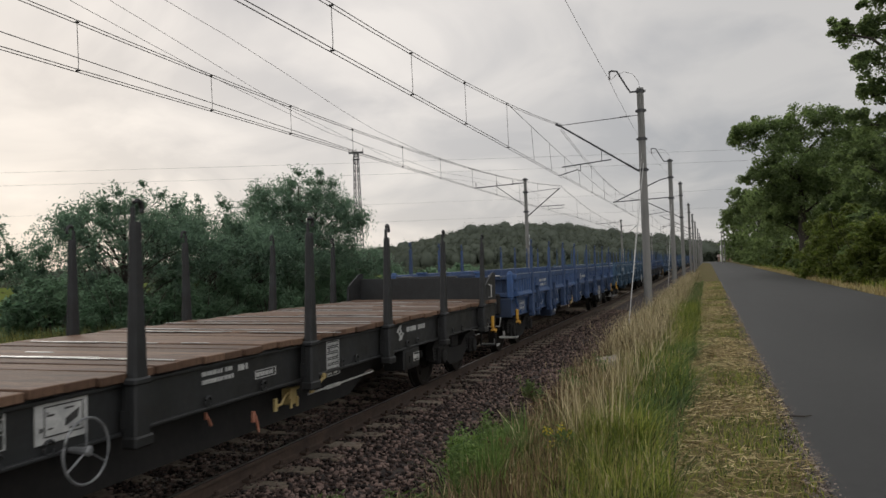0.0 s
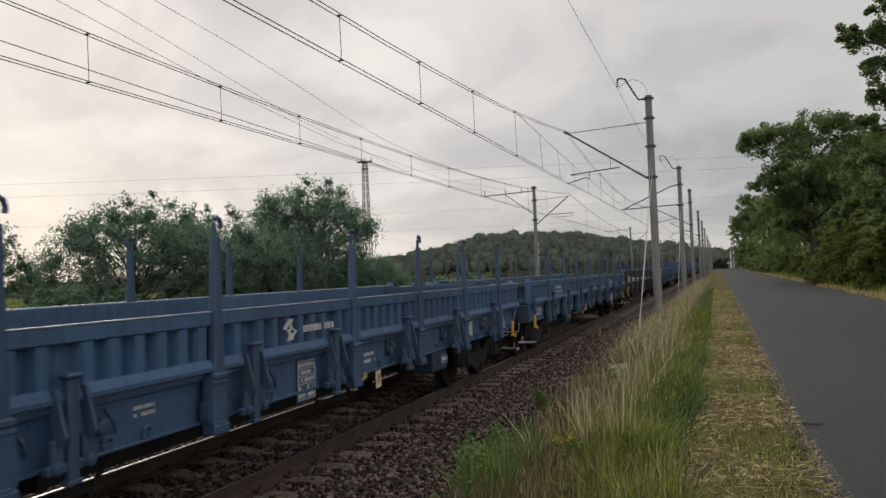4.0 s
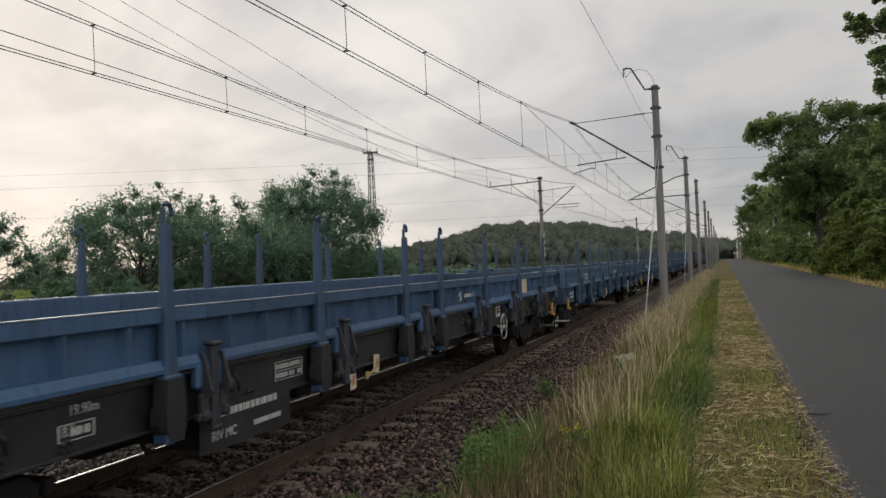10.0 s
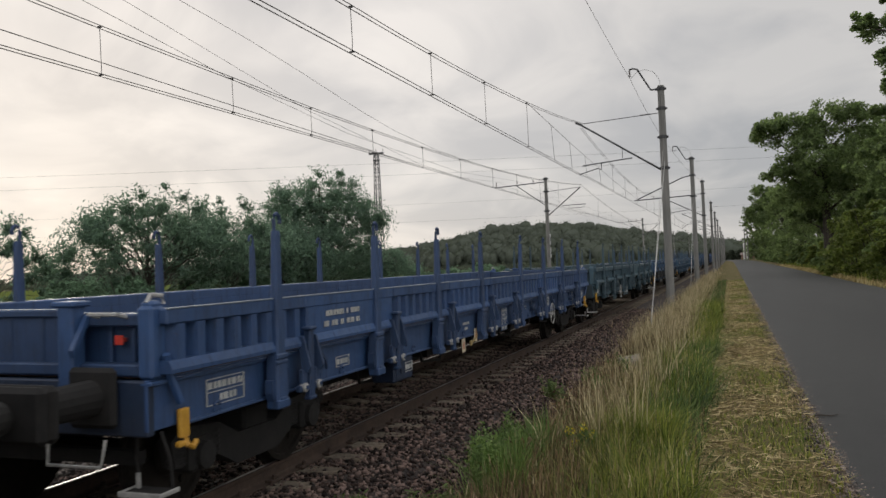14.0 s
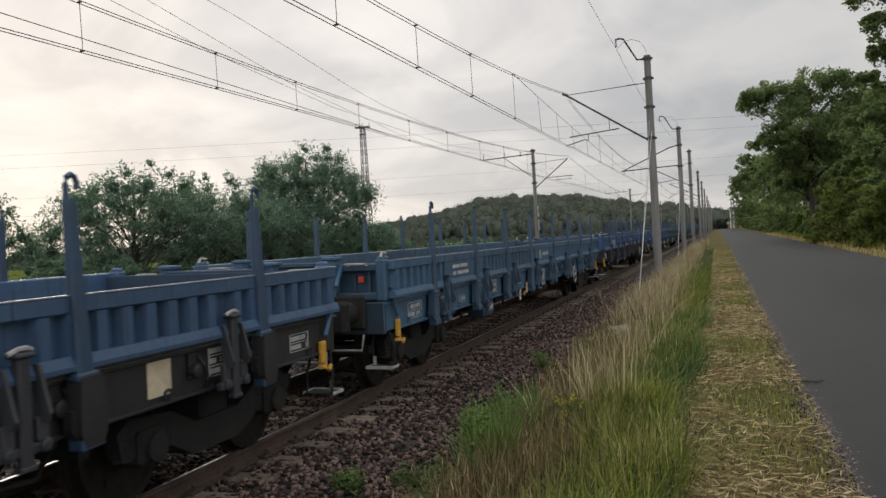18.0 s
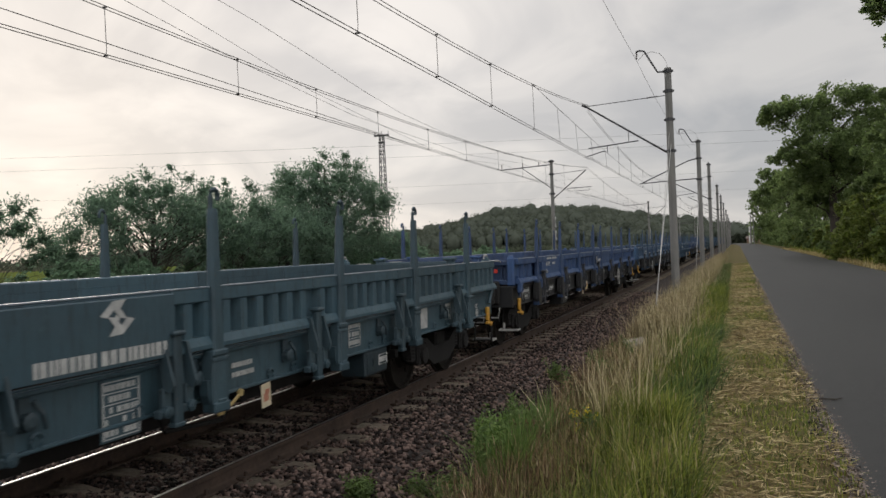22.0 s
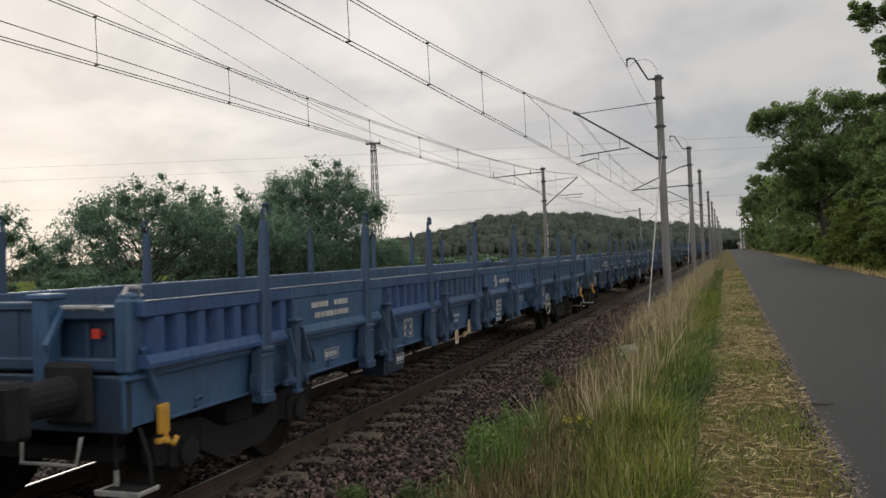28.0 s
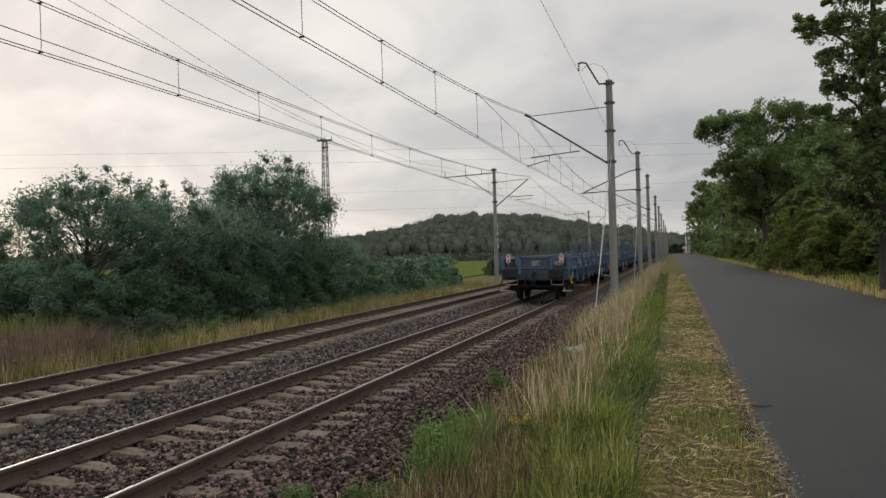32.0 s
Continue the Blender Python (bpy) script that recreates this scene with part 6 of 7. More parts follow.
MID, ROYAL, TEAL, SLATE = (0.034, 0.092, 0.190), (0.028, 0.078, 0.208), (0.035, 0.099, 0.180), (0.045, 0.092, 0.160)
GREYGREEN, DULL, DARK, SOOT = (0.040, 0.094, 0.130), (0.053, 0.089, 0.135), (0.0095, 0.0095, 0.0100), (0.0065, 0.0072, 0.0070)
NUMBER = ("bars", -6.35, 1.42, 0.85, 0.2, 2)
WORD = ("emblem", -0.1, 1.43, 0.15, 0.72, 0.12, 0.6, -0.01)
SMALL = ("plate", 6.1, 1.0, 0.22, 0.22)
WAGONS = [
    # number from the front, label, colour, frame colour, kind, handwheel, plain boards, print
    (1, "black flat wagon with bare stakes and a brown plank floor", SOOT, SOOT, "flat", -1.9, (), (("bars", -0.17, 1.05, 0.5, 0.13, 2), ("bars", 0.6, 0.97, 0.36, 0.07, 1, 1), ("bars", 0.22, 1.07, 0.2, 0.1, 1), ("bars", 2.03, 0.94, 0.3, 0.36, 6, 1), ("emblem", 4.1, 1.03, 0.15, 0.78, 0.12, 0.62, 0.02), ("bars", -2.5, 1.05, 0.26, 0.26, 3, 1), ("bars", -4.2, 0.95, 0.32, 0.1, 1, 1), ("bars", -5.6, 1.0, 0.9, 0.24, 3), ("bars", -8.15, 1.02, 0.5, 0.16, 2, 1))),
    (2, "blue wagon with ribbed side boards and stakes", MID, None, "ribbed", 3.88, (1, 5), (("emblem", 3.87, 1.43, 0.16, 0.7, 0.12, 0.66, -0.04), NUMBER, ("plate", 6.33, 1.0, 0.24, 0.26))),
    (3, "blue wagon with ribbed side boards and tall stakes", MID, None, "ribbed", -4.1, (1,), (NUMBER, WORD, SMALL, ("UIC", 8.25, 0.98, 0.1), ("S", 8.35, 1.22, 0.1))),
    (4, "dusty blue wagon with ribbed side boards", TEAL, None, "ribbed", -4.1, (1, 5), (("emblem", 3.76, 1.5, 0.11), ("bars", 3.8, 1.33, 0.42, 0.08, 1), ("R 75", -3.55, 1.08, 0.14), NUMBER, ("bars", 0.2, 0.96, 0.24, 0.3, 4, 1))),
    (5, "pale teal-blue wagon with ribbed side boards", TEAL, None, "ribbed", 3.86, (1, 4), (("emblem", -0.08, 1.43, 0.15, 0.7, 0.12, 0.58, 0.0), NUMBER, ("plate", 6.1, 1.0, 0.3, 0.26, 1))),
    (6, "blue wagon with smooth side boards over a black frame", MID, DARK, "smooth", 3.88, (), (("plate", 5.81, 1.42, 0.4, 0.26, 1), ("emblem", 1.6, 1.41, 0.1, 0.52, 0.1, 0.44, 0.0), ("18.5m", -6.3, 0.93, 0.09), ("19.90m", -6.2, 1.05, 0.09), ("skirt", -4.2, 0.69, 1.4, 0.36), ("bars", -4.25, 0.79, 1.05, 0.11, 1), ("RIV MC", -4.75, 0.59, 0.11), ("bars", -3.9, 0.63, 0.5, 0.08, 1), ("bars", -3.45, 0.99, 0.5, 0.16, 2, 1))),
    (7, "weathered grey-blue wagon with smooth side boards", GREYGREEN, None, "smooth", -4.12, (4,), (("skirt", -4.68, 0.72, 0.78, 0.36), ("skirt", -1.55, 0.74, 1.36, 0.36), ("bars", -1.55, 0.74, 1.15, 0.24, 2), ("bars", 5.1, 0.95, 0.4, 0.4, 4, 1), ("bars", 7.0, 1.0, 0.3, 0.1, 1), ("bars", -6.35, 0.98, 0.5, 0.2, 2, 1))),
    (8, "deep blue wagon with ribbed side boards and white handwheel", ROYAL, None, "ribbed", 3.86, (1,), (("bars", 4.13, 1.04, 0.3, 0.18, 3, 1), ("plate", 6.09, 1.0, 0.2, 0.22, 1), NUMBER)),
    (9, "royal blue wagon with ribbed side boards and dark solebar", ROYAL, DARK, "ribbed", 3.86, (1, 4), (WORD, NUMBER)),
    (10, "light teal-blue wagon with ribbed side boards", TEAL, None, "ribbed", 3.86, (1, 4), (("emblem", -0.3, 1.44, 0.15, 0.7, 0.12, 0.58, 0.0), NUMBER, SMALL)),
    (11, "blue wagon with ribbed boards above a black frame", MID, DARK, "ribbed", -4.06, (1, 4), (WORD, NUMBER, ("plate", 6.35, 1.0, 0.27, 0.26, 1))),
    (12, "bright blue wagon with smooth side boards and black frame", ROYAL, DARK, "smooth", 3.98, (1, 4), (WORD, ("plate", 6.69, 1.0, 0.24, 0.24), ("bars", 3.53, 0.93, 0.40, 0.38, 6, 1), ("bars", -6.25, 1.61, 1.0, 0.08, 1), ("RIV MC", -6.83, 1.45, 0.13), ("bars", -6.05, 1.5, 0.36, 0.08, 1), ("Res", -6.82, 1.31, 0.13), ("bars", -5.85, 0.97, 0.3, 0.1, 1, 1))),
    (13, "dull teal-blue wagon with a large emblem on its boards", (0.042, 0.096, 0.128), None, "ribbed", -4.1, (1, 4), (("emblem", 0.2, 1.52, 0.17), ("bars", 0.1, 1.28, 1.2, 0.17, 1), NUMBER, ("plate", 6.06, 1.0, 0.24, 0.26), ("UIC", 8.3, 0.95, 0.1))),
    (14, "dull slate-blue wagon with ribbed side boards", DULL, None, "ribbed", 3.86, (1, 4), (WORD, ("patch", -6.35, 1.42, 1.0, 0.24), ("patch", -1.95, 0.99, 2.0, 0.28), NUMBER, ("UIC", 8.3, 1.0, 0.1), SMALL)),
    (15, "slate-blue wagon with ribbed side boards", SLATE, None, "ribbed", 3.86, (1, 4), (("emblem", -0.25, 1.43, 0.15, 0.75, 0.12, 0.64, -0.02), NUMBER, ("UIC", 8.3, 0.98, 0.1), ("bars", 6.36, 1.0, 0.24, 0.22, 3))),
    (16, "faded blue wagon with darker patches on its boards", MID, None, "ribbed", 3.86, (1, 4), (NUMBER, WORD, SMALL)),
    (17, "slate-blue last wagon with red and white tail boards", SLATE, None, "ribbed", 3.86, (1, 4), (WORD, ("plate", -1.8, 0.97, 0.34, 0.24), ("bars", -6.5, 1.49, 0.8, 0.1, 1), ("RIV MC", -6.95, 1.34, 0.13), ("Res", -6.15, 1.34, 0.13), ("18.5m", -6.85, 1.05, 0.1), ("19.90m", -6.9, 0.89, 0.1), ("plate", -4.6, 0.74, 0.2, 0.34), ("plate", 6.1, 1.0, 0.24, 0.24))),
]
TRAIN = []
for number, label, colour, frame_colour, kind, wheel_y, plain, prints in WAGONS:
    TRAIN.append((number, wagon(label, colour, frame_colour, kind, wheel_y, plain, prints, number == 17, number, (0, 2) if number == 16 else (), number)))
for number in range(0, -12, -1):
    c, f = ((ROYAL, None), (MID, None), (ROYAL, DARK), (TEAL, None))[number % 4]
    TRAIN.append((number, wagon("blue wagon with ribbed side boards far along the train", c, f, "ribbed", 3.86, (1, 4), (WORD, NUMBER), False, 30 - number, (), number)))


# ---- trees and shrubs ----
def crown_points(rng, n, clumps, spread):
    pick = rng.integers(0, len(clumps), n)
    c = np.array([p[:3] for p in clumps])[pick]
    r = np.array([p[3] for p in clumps])[pick][:, None]
    way = rng.normal(0, 1, (n, 3))
    way /= np.linalg.norm(way, axis=1)[:, None]
    return c + way * r * np.array([1, 1, 0.9]) * (rng.random(n)[:, None] ** spread)


def sprays(rng, n, clumps, per, middle, reach=2.0, fall=0.2):
    """Leaf places along twigs that fan out and up from each clump, so that the outline is feathery."""
    m = n // per
    size = np.array([p[3] for p in clumps]) ** 2
    pick = rng.choice(len(clumps), m, p=size / size.sum())
    c = np.array([p[:3] for p in clumps])[pick]
    r = np.array([p[3] for p in clumps])[pick][:, None]
    out = c - np.array(middle)
    out /= np.linalg.norm(out, axis=1)[:, None] + 0.01
    way = rng.normal(0, 0.62, (m, 3)) + out * 0.6 + np.array([0, 0, 0.36])
    way /= np.linalg.norm(way, axis=1)[:, None]
    long = r * (0.4 + (reach - 0.4) * rng.random((m, 1)) ** 1.4)
    s = (0.2 + 0.8 * rng.random((m, per, 1)))
    pts = c[:, None] + way[:, None] * long[:, None] * s
    pts[:, :, 2:] -= fall * long[:, None] * s ** 2
    return (pts + rng.normal(0, 0.055, pts.shape) * r[:, None] * 1.6).reshape(-1, 3)


def tree(name, label, category, x, y, height, radius, base, trunk, n, leaf, mat, seed, low=0.3, clump_n=26, clump_r=0.3, group="", tops=0.0, shoulder=0.42, fill=0.0):
    """Trunk and limbs in one bent, tapering mesh; a crown of many leaves gathered in uneven clumps."""
    rng = np.random.default_rng(seed)
    t = thing(name, x, y, base)
    tagged(t, label, category, group)
    clumps = []
    for k in range(clump_n):
        u = (k + 0.5) / clump_n
        z = height * (low + (1 - low) * min(1.0, u ** 0.85 + rng.uniform(-0.1, 0.1)))
        belly = 1.0 - 0.55 * max(0.0, u - 0.45) ** 1.5
        a, d = k * 2.4 + rng.uniform(-0.6, 0.6), radius * belly * rng.uniform(0.2, 1.0) ** 0.6 * 0.92
        r = radius * clump_r * rng.uniform(0.6, 1.3)
        dome = height * (1.0 - shoulder * (d / radius) ** 2 - 0.1 * rng.random()) - r * 1.3
        clumps.append((d * math.cos(a), d * math.sin(a), min(z, dome), r))
    for k in range(int(tops)):
        a = rng.uniform(0, 6.28)
        d = radius * rng.uniform(0.0, 0.72)
        clumps.append((d * math.cos(a), d * math.sin(a), height * (1.0 - 0.34 * (d / radius) ** 2) + rng.uniform(-0.16, -0.05) * height, radius * rng.uniform(0.1, 0.15)))
    g = Geo()
    lean = rng.uniform(-0.05, 0.05, 2)
    spine = [(lean[0] * z * height + 0.12 * math.sin(5 * z + seed), lean[1] * z * height + 0.1 * math.cos(4 * z + seed), z * height) for z in (-0.03, 0.12, 0.3, 0.5, 0.7, 0.86)]
    g.tube(spine, [trunk * s for s in (1.35, 1.0, 0.85, 0.6, 0.38, 0.12)], 9)
    for cx, cy, cz, r in clumps:
        q = Vector((cx, cy, cz))
        h = max(0.08, cz / height * rng.uniform(0.35, 0.8))
        k = min(4, max(0, sum(1 for s in spine if s[2] < h * height) - 1))
        p = Vector(spine[k]).lerp(Vector(spine[k + 1]), max(0.0, min(1.0, (h * height - spine[k][2]) / (spine[k + 1][2] - spine[k][2]))))
        mid = p.lerp(q, 0.5) + Vector((rng.uniform(-0.2, 0.2), rng.uniform(-0.2, 0.2), 0.12 * height * 0.3))
        g.tube([p, mid, q], [trunk * 0.15, trunk * 0.09, trunk * 0.03], 5)
        for j in range(3):
            w = Vector(rng.normal(0, 1, 3)).normalized() * r * 0.9
            g.tube([mid.lerp(q, 0.6), q + w], [trunk * 0.06, trunk * 0.02], 4)
    part("trunk", g.mesh("trunk", BARK), t)
    pts = sprays(rng, int(n * (1 - fill)), clumps, 9, (0, 0, height * 0.45))
    if fill:
        # fine sprays between the clumps close the dome
        m = int(n * fill)
        a, d, u = rng.uniform(0, 6.28, m), radius * np.sqrt(rng.random(m)), rng.random(m) ** 0.75
        z = height * (low + 0.05 + (0.87 - low) * u * (1.0 - 0.5 * (d / radius) ** 2)) + 0.12 * np.sin(5 * a + 3 * d)
        pts = np.concatenate([pts, np.stack([d * np.cos(a), d * np.sin(a), z], 1)])
    part("crown", cards("crown", pts, leaf[0], leaf[1], mat, rng, 0.1, 0.7, 1.0), t)
    return t


def budding(rng, lobes, per=10):
    """Small round clumps on the upper skin of each lobe of a crown."""
    subs = []
    for lx, ly, lz, r in lobes:
        for k in range(int(per + 5 * min(r, 2.5))):
            w = rng.normal(0, 1, 3)
            w /= np.linalg.norm(w)
            w[2] = abs(w[2]) if w[2] < -0.45 else w[2]
            q = rng.uniform(0.55, 1.0)
            subs.append((lx + w[0] * r * q, ly + w[1] * r * q, lz + w[2] * r * q * 0.88, max(0.12, r * rng.uniform(0.17, 0.36))))
    return subs


def lobed_tree(name, label, x, y, base, trunk, top, lobes, n, leaf, mat, seed, group=""):
    """A tree whose crown is a few large lobes, each of many small clumps of leaves; the limbs run out to the lobes."""
    rng = np.random.default_rng(seed)
    t = thing(name, x, y, base)
    tagged(t, label, "tree", group)
    lobes = [(a, b, c - base, r) for a, b, c, r in lobes]
    g = Geo()
    spine = [(0.12 * math.sin(4 * u + seed), 0.1 * math.cos(5 * u + seed), u * top) for u in (-0.03, 0.1, 0.3, 0.5, 0.7, 0.86, 1.0)]
    g.tube(spine, [trunk * k for k in (1.4, 1.0, 0.85, 0.66, 0.42, 0.22, 0.06)], 10)
    subs = budding(rng, lobes)
    for lx, ly, lz, r in lobes:
        q, h = Vector((lx, ly, lz)), max(0.12, min(0.9, (lz - 0.8 * math.hypot(lx, ly)) / top))
        k = max(0, min(5, sum(1 for p in spine if p[2] < h * top) - 1))
        p = Vector(spine[k]).lerp(Vector(spine[k + 1]), 0.5)
        mid = p.lerp(q, 0.55) + Vector((rng.uniform(-0.3, 0.3), rng.uniform(-0.3, 0.3), 0.3))
        g.tube([p, mid, q], [trunk * 0.3, trunk * 0.19, trunk * 0.08], 6)
        for sx, sy, sz, sr in [c for c in subs if (Vector(c[:3]) - q).length < r * 1.05][::2]:
            g.tube([mid.lerp(q, 0.7), (sx, sy, sz)], [trunk * 0.07, trunk * 0.02], 4)
    part("trunk", g.mesh("trunk", BARK), t)
    pts = crown_points(rng, int(n * 0.86), subs, 0.42)
    fill = crown_points(rng, n - len(pts), [(a, b, c, r * 0.8) for a, b, c, r in lobes], 0.5)
    part("crown", cards("crown", np.concatenate([pts, fill]), leaf[0], leaf[1], mat, rng, 0.1, 0.6), t)
    return t


def shrub(x, y, height, radius, n, seed, mat, leaf=(0.16, 0.085), label="dense dark green shrub in the hedge", group="hedge shrubs", base=None):
    rng = np.random.default_rng(seed)
    z = float(ground_z(x, y)) if base is None else base
    t = thing("shrub", x, y, z)
    tagged(t, label, "shrub", group)
    g = Geo()
    for k in range(7):
        a, d = rng.uniform(0, 6.28), radius * rng.uniform(0.2, 0.8)
        g.tube([(0.1 * math.cos(a), 0.1 * math.sin(a), -0.05), (d * 0.5 * math.cos(a), d * 0.5 * math.sin(a), height * 0.4), (d * math.cos(a), d * math.sin(a), height * rng.uniform(0.6, 0.9))], [0.035, 0.022, 0.008], 5)
    part("stem", g.mesh("stem", BARK), t)
    lobes = []
    for k in range(11):
        a, u = k * 2.4 + rng.uniform(-0.5, 0.5), (k + 0.5) / 11
        d = radius * rng.uniform(0.35, 0.8) * (1 - 0.6 * u ** 1.5)
        r = radius * rng.uniform(0.28, 0.42)
        lobes.append((d * math.cos(a), d * math.sin(a), max(0.1, height * (0.12 + 0.86 * u) - r), r))
    pts = np.concatenate([crown_points(rng, int(n * 0.75), budding(rng, lobes, 8), 0.42), crown_points(rng, n - int(n * 0.75), lobes, 0.45)])
    pts[:, 2] = np.abs(pts[:, 2]) + 0.03
    part("foliage", cards("foliage", pts, leaf[0] * 1.2, leaf[1] * 1.2, mat, rng, 0.1, 0.45, 0.75), t)
    return t


LOCUST = "feathery dark green locust tree behind the far track"


for x, y, h, r, n, seed, tops in ((-17.6, 23.0, 5.8, 3.1, 30000, 3, 8), (-17.3, 26.8, 5.5, 2.8, 25000, 4, 8), (-17.0, 29.9, 4.9, 2.6, 18000, 5, 6), (-17.2, 32.7, 5.7, 2.8, 20000, 12, 6), (-16.9, 39.0, 4.2, 2.4, 16000, 8, 3)):
    tree("locust_tree", LOCUST, "tree", x, y, h, r, -0.7, 0.11, n, (0.13, 0.046), LOCUST_LEAF, seed, 0.40, 92, 0.17, "hedge trees", tops, 0.34, 0.18)
tree("locust_tree", "tall dark green locust tree with an open ragged crown", "tree", -17.5, 34.7, 7.6, 3.15, -0.7, 0.16, 40000, (0.135, 0.048), LOCUST_LEAF, 6, 0.36, 110, 0.17, "hedge trees", 8, 0.34, 0.18)
tree("locust_tree", "small feathery locust tree standing apart at the field edge", "tree", -24.4, 22.6, 5.7, 2.5, -0.8, 0.1, 20000, (0.14, 0.055), LOCUST_LEAF, 9, 0.10, 60, 0.2, "hedge trees", 8)
rng = np.random.default_rng(77)
for k in range(13):
    y = 20.6 + 1.95 * k
    shrub(-15.6 - 0.5 * rng.random(), y, rng.uniform(2.1, 3.0), rng.uniform(1.5, 1.9), 11000, 100 + k, HEDGE_LEAF, (0.085, 0.05))
for k, (x, y, h) in enumerate(((-16.2, 20.4, 2.6), (-17.8, 22.4, 2.9), (-17.0, 24.8, 3.0), (-17.2, 28.4, 3.0), (-16.9, 31.6, 3.2), (-17.2, 35.6, 3.4), (-16.8, 38.6, 3.2))):
    shrub(x, y, h, 1.75, 10000, 120 + k, HEDGE_LEAF, (0.085, 0.05))
for x, y, h, r in ((-17.6, 15.6, 1.4, 1.5), (-19.0, 17.4, 1.5, 1.6), (-20.5, 15.5, 1.4, 1.7), (-22.5, 19.0, 1.5, 1.8)):
    shrub(x, y, h, r, 5000, int(300 - 10 * x + y), YOUNG_LEAF, (0.12, 0.06), "light green bush at the open end of the hedge")
for k, (x, y, h) in enumerate(((-18.4, 20.6, 2.7), (-20.2, 22.4, 2.8), (-22.0, 25.0, 2.9), (-24.2, 27.5, 3.0), (-26.0, 30.5, 3.1), (-28.6, 32.0, 3.0))):
    shrub(x, y, h, 1.9, 6000, 400 + k, HEDGE_LEAF, (0.12, 0.07))
for k in range(11):
    shrub(-18.9 - 0.8 * rng.random(), 20.5 + 2.5 * k, rng.uniform(2.3, 2.9), 1.9, 3600, 140 + k, HEDGE_LEAF, (0.14, 0.08))
for k in range(9):
    shrub(-15.2 - 0.62 * k + rng.uniform(-0.5, 0.5), 47.5 + 3.4 * k, rng.uniform(1.9, 2.9), 2.2, 6000, 160 + k, HEDGE_LEAF, (0.15, 0.09))
shrub(-20.0, 96.0, 2.4, 1.5, 1800, 181, BUSH_LEAF, (0.25, 0.14), "small round bush alone in the field", "")
for k in range(12):
    shrub(-31 - 3.2 * k + rng.uniform(-2, 2), 62 + 2.5 * k + rng.uniform(-3, 3), rng.uniform(1.6, 2.6), 2.6, 1500, 190 + k, BUSH_LEAF, (0.3, 0.17), "low dark bush at the edge of the field", "field bushes")

OAK = "tall broad-leaved roadside tree with a dense green crown"
ROW = "roadside trees"
# the nearest one overhangs the verge with an open, ragged crown
lobed_tree("roadside_tree", "large roadside tree with a dark trunk and open ragged crown", 6.95, 32.0, 0.05, 0.24, 13.2,
           [(-2.3, 0, 9.4, 0.56), (-1.4, 0.5, 9.3, 0.75), (-1.8, -0.4, 8.2, 0.47), (-0.5, 0.5, 9.7, 0.99), (-1.1, -0.5, 7.9, 0.81), (0.1, 0.5, 8.1, 0.88), (-1.4, 0, 7.2, 0.61), (-0.6, -0.6, 6.7, 0.77), (-1.5, 0.4, 6.2, 0.79),
            (-0.1, 0.5, 5.6, 0.88), (-1.7, -0.3, 4.7, 0.69), (-0.7, 0.3, 4.2, 0.74), (0.8, 0.2, 11.5, 1.2), (1.8, 0.6, 9.3, 1.2), (1.9, -0.4, 7.0, 1.1), (1.6, 0.3, 4.9, 0.9), (-0.3, -0.8, 12.0, 0.9), (0.2, -0.7, 9.0, 0.8), (0.3, -0.7, 6.9, 0.7), (0.4, -0.5, 4.4, 0.7), (-0.9, 0.2, 3.2, 0.6), (0.5, 0.1, 3.0, 0.7), (-0.5, -0.9, 8.6, 0.7), (-0.3, -0.8, 7.4, 0.75), (-1.0, -0.3, 5.5, 0.75), (-0.2, -0.9, 5.9, 0.7), (-0.9, -0.6, 3.9, 0.7),
            (-0.1, -0.8, 3.6, 0.75), (-0.2, -0.6, 4.8, 0.7), (-1.5, 0.2, 3.6, 0.55), (-0.3, -0.5, 2.5, 0.6), (0.0, -0.6, 10.4, 0.8), (-1.1, 0.3, 10.4, 0.6), (-0.1, 0.2, 1.7, 0.5)],
           46000, (0.125, 0.10), OAK_LEAF, 21, ROW)
lobed_tree("roadside_tree", "broad old roadside tree with a domed dark green crown", 8.3, 82.0, -0.1, 0.42, 13.5,
           [(-4.5, -1, 12.3, 1.87), (-2.6, 0, 12.3, 2.55), (-0.1, 0.5, 12.9, 2.79), (2.4, 0, 12.7, 2.55), (4.2, 1, 11.0, 2.36), (-3.3, -1, 8.9, 1.97), (-1.2, -2, 9.5, 2.71), (1.3, -1, 9.4, 2.85), (-2.3, 0, 6.9, 2.22),
            (0.0, -1, 6.5, 2.52), (2.6, -1, 7.1, 2.52), (4.2, 0, 6.1, 1.67), (0.8, 1.5, 4.4, 2.2), (-1.6, 1.0, 4.6, 1.8)],
           52000, (0.22, 0.175), OAK_LEAF, 22, ROW)
lobed_tree("roadside_tree", "dense younger roadside tree leafy down to the ground", 11.6, 68.0, -0.1, 0.2, 10.0,
           [(0, 0, 9.3, 1.9), (-1.7, 0.4, 8.0, 1.7), (1.6, 0, 8.2, 1.9), (-0.4, -1.2, 6.4, 2.0), (1.8, -0.6, 5.6, 2.0), (-1.9, 0, 5.2, 1.6), (0.2, 0.8, 3.6, 2.0), (2.6, 0.5, 3.4, 1.7)],
           26000, (0.2, 0.155), OAK_LEAF, 27, ROW)
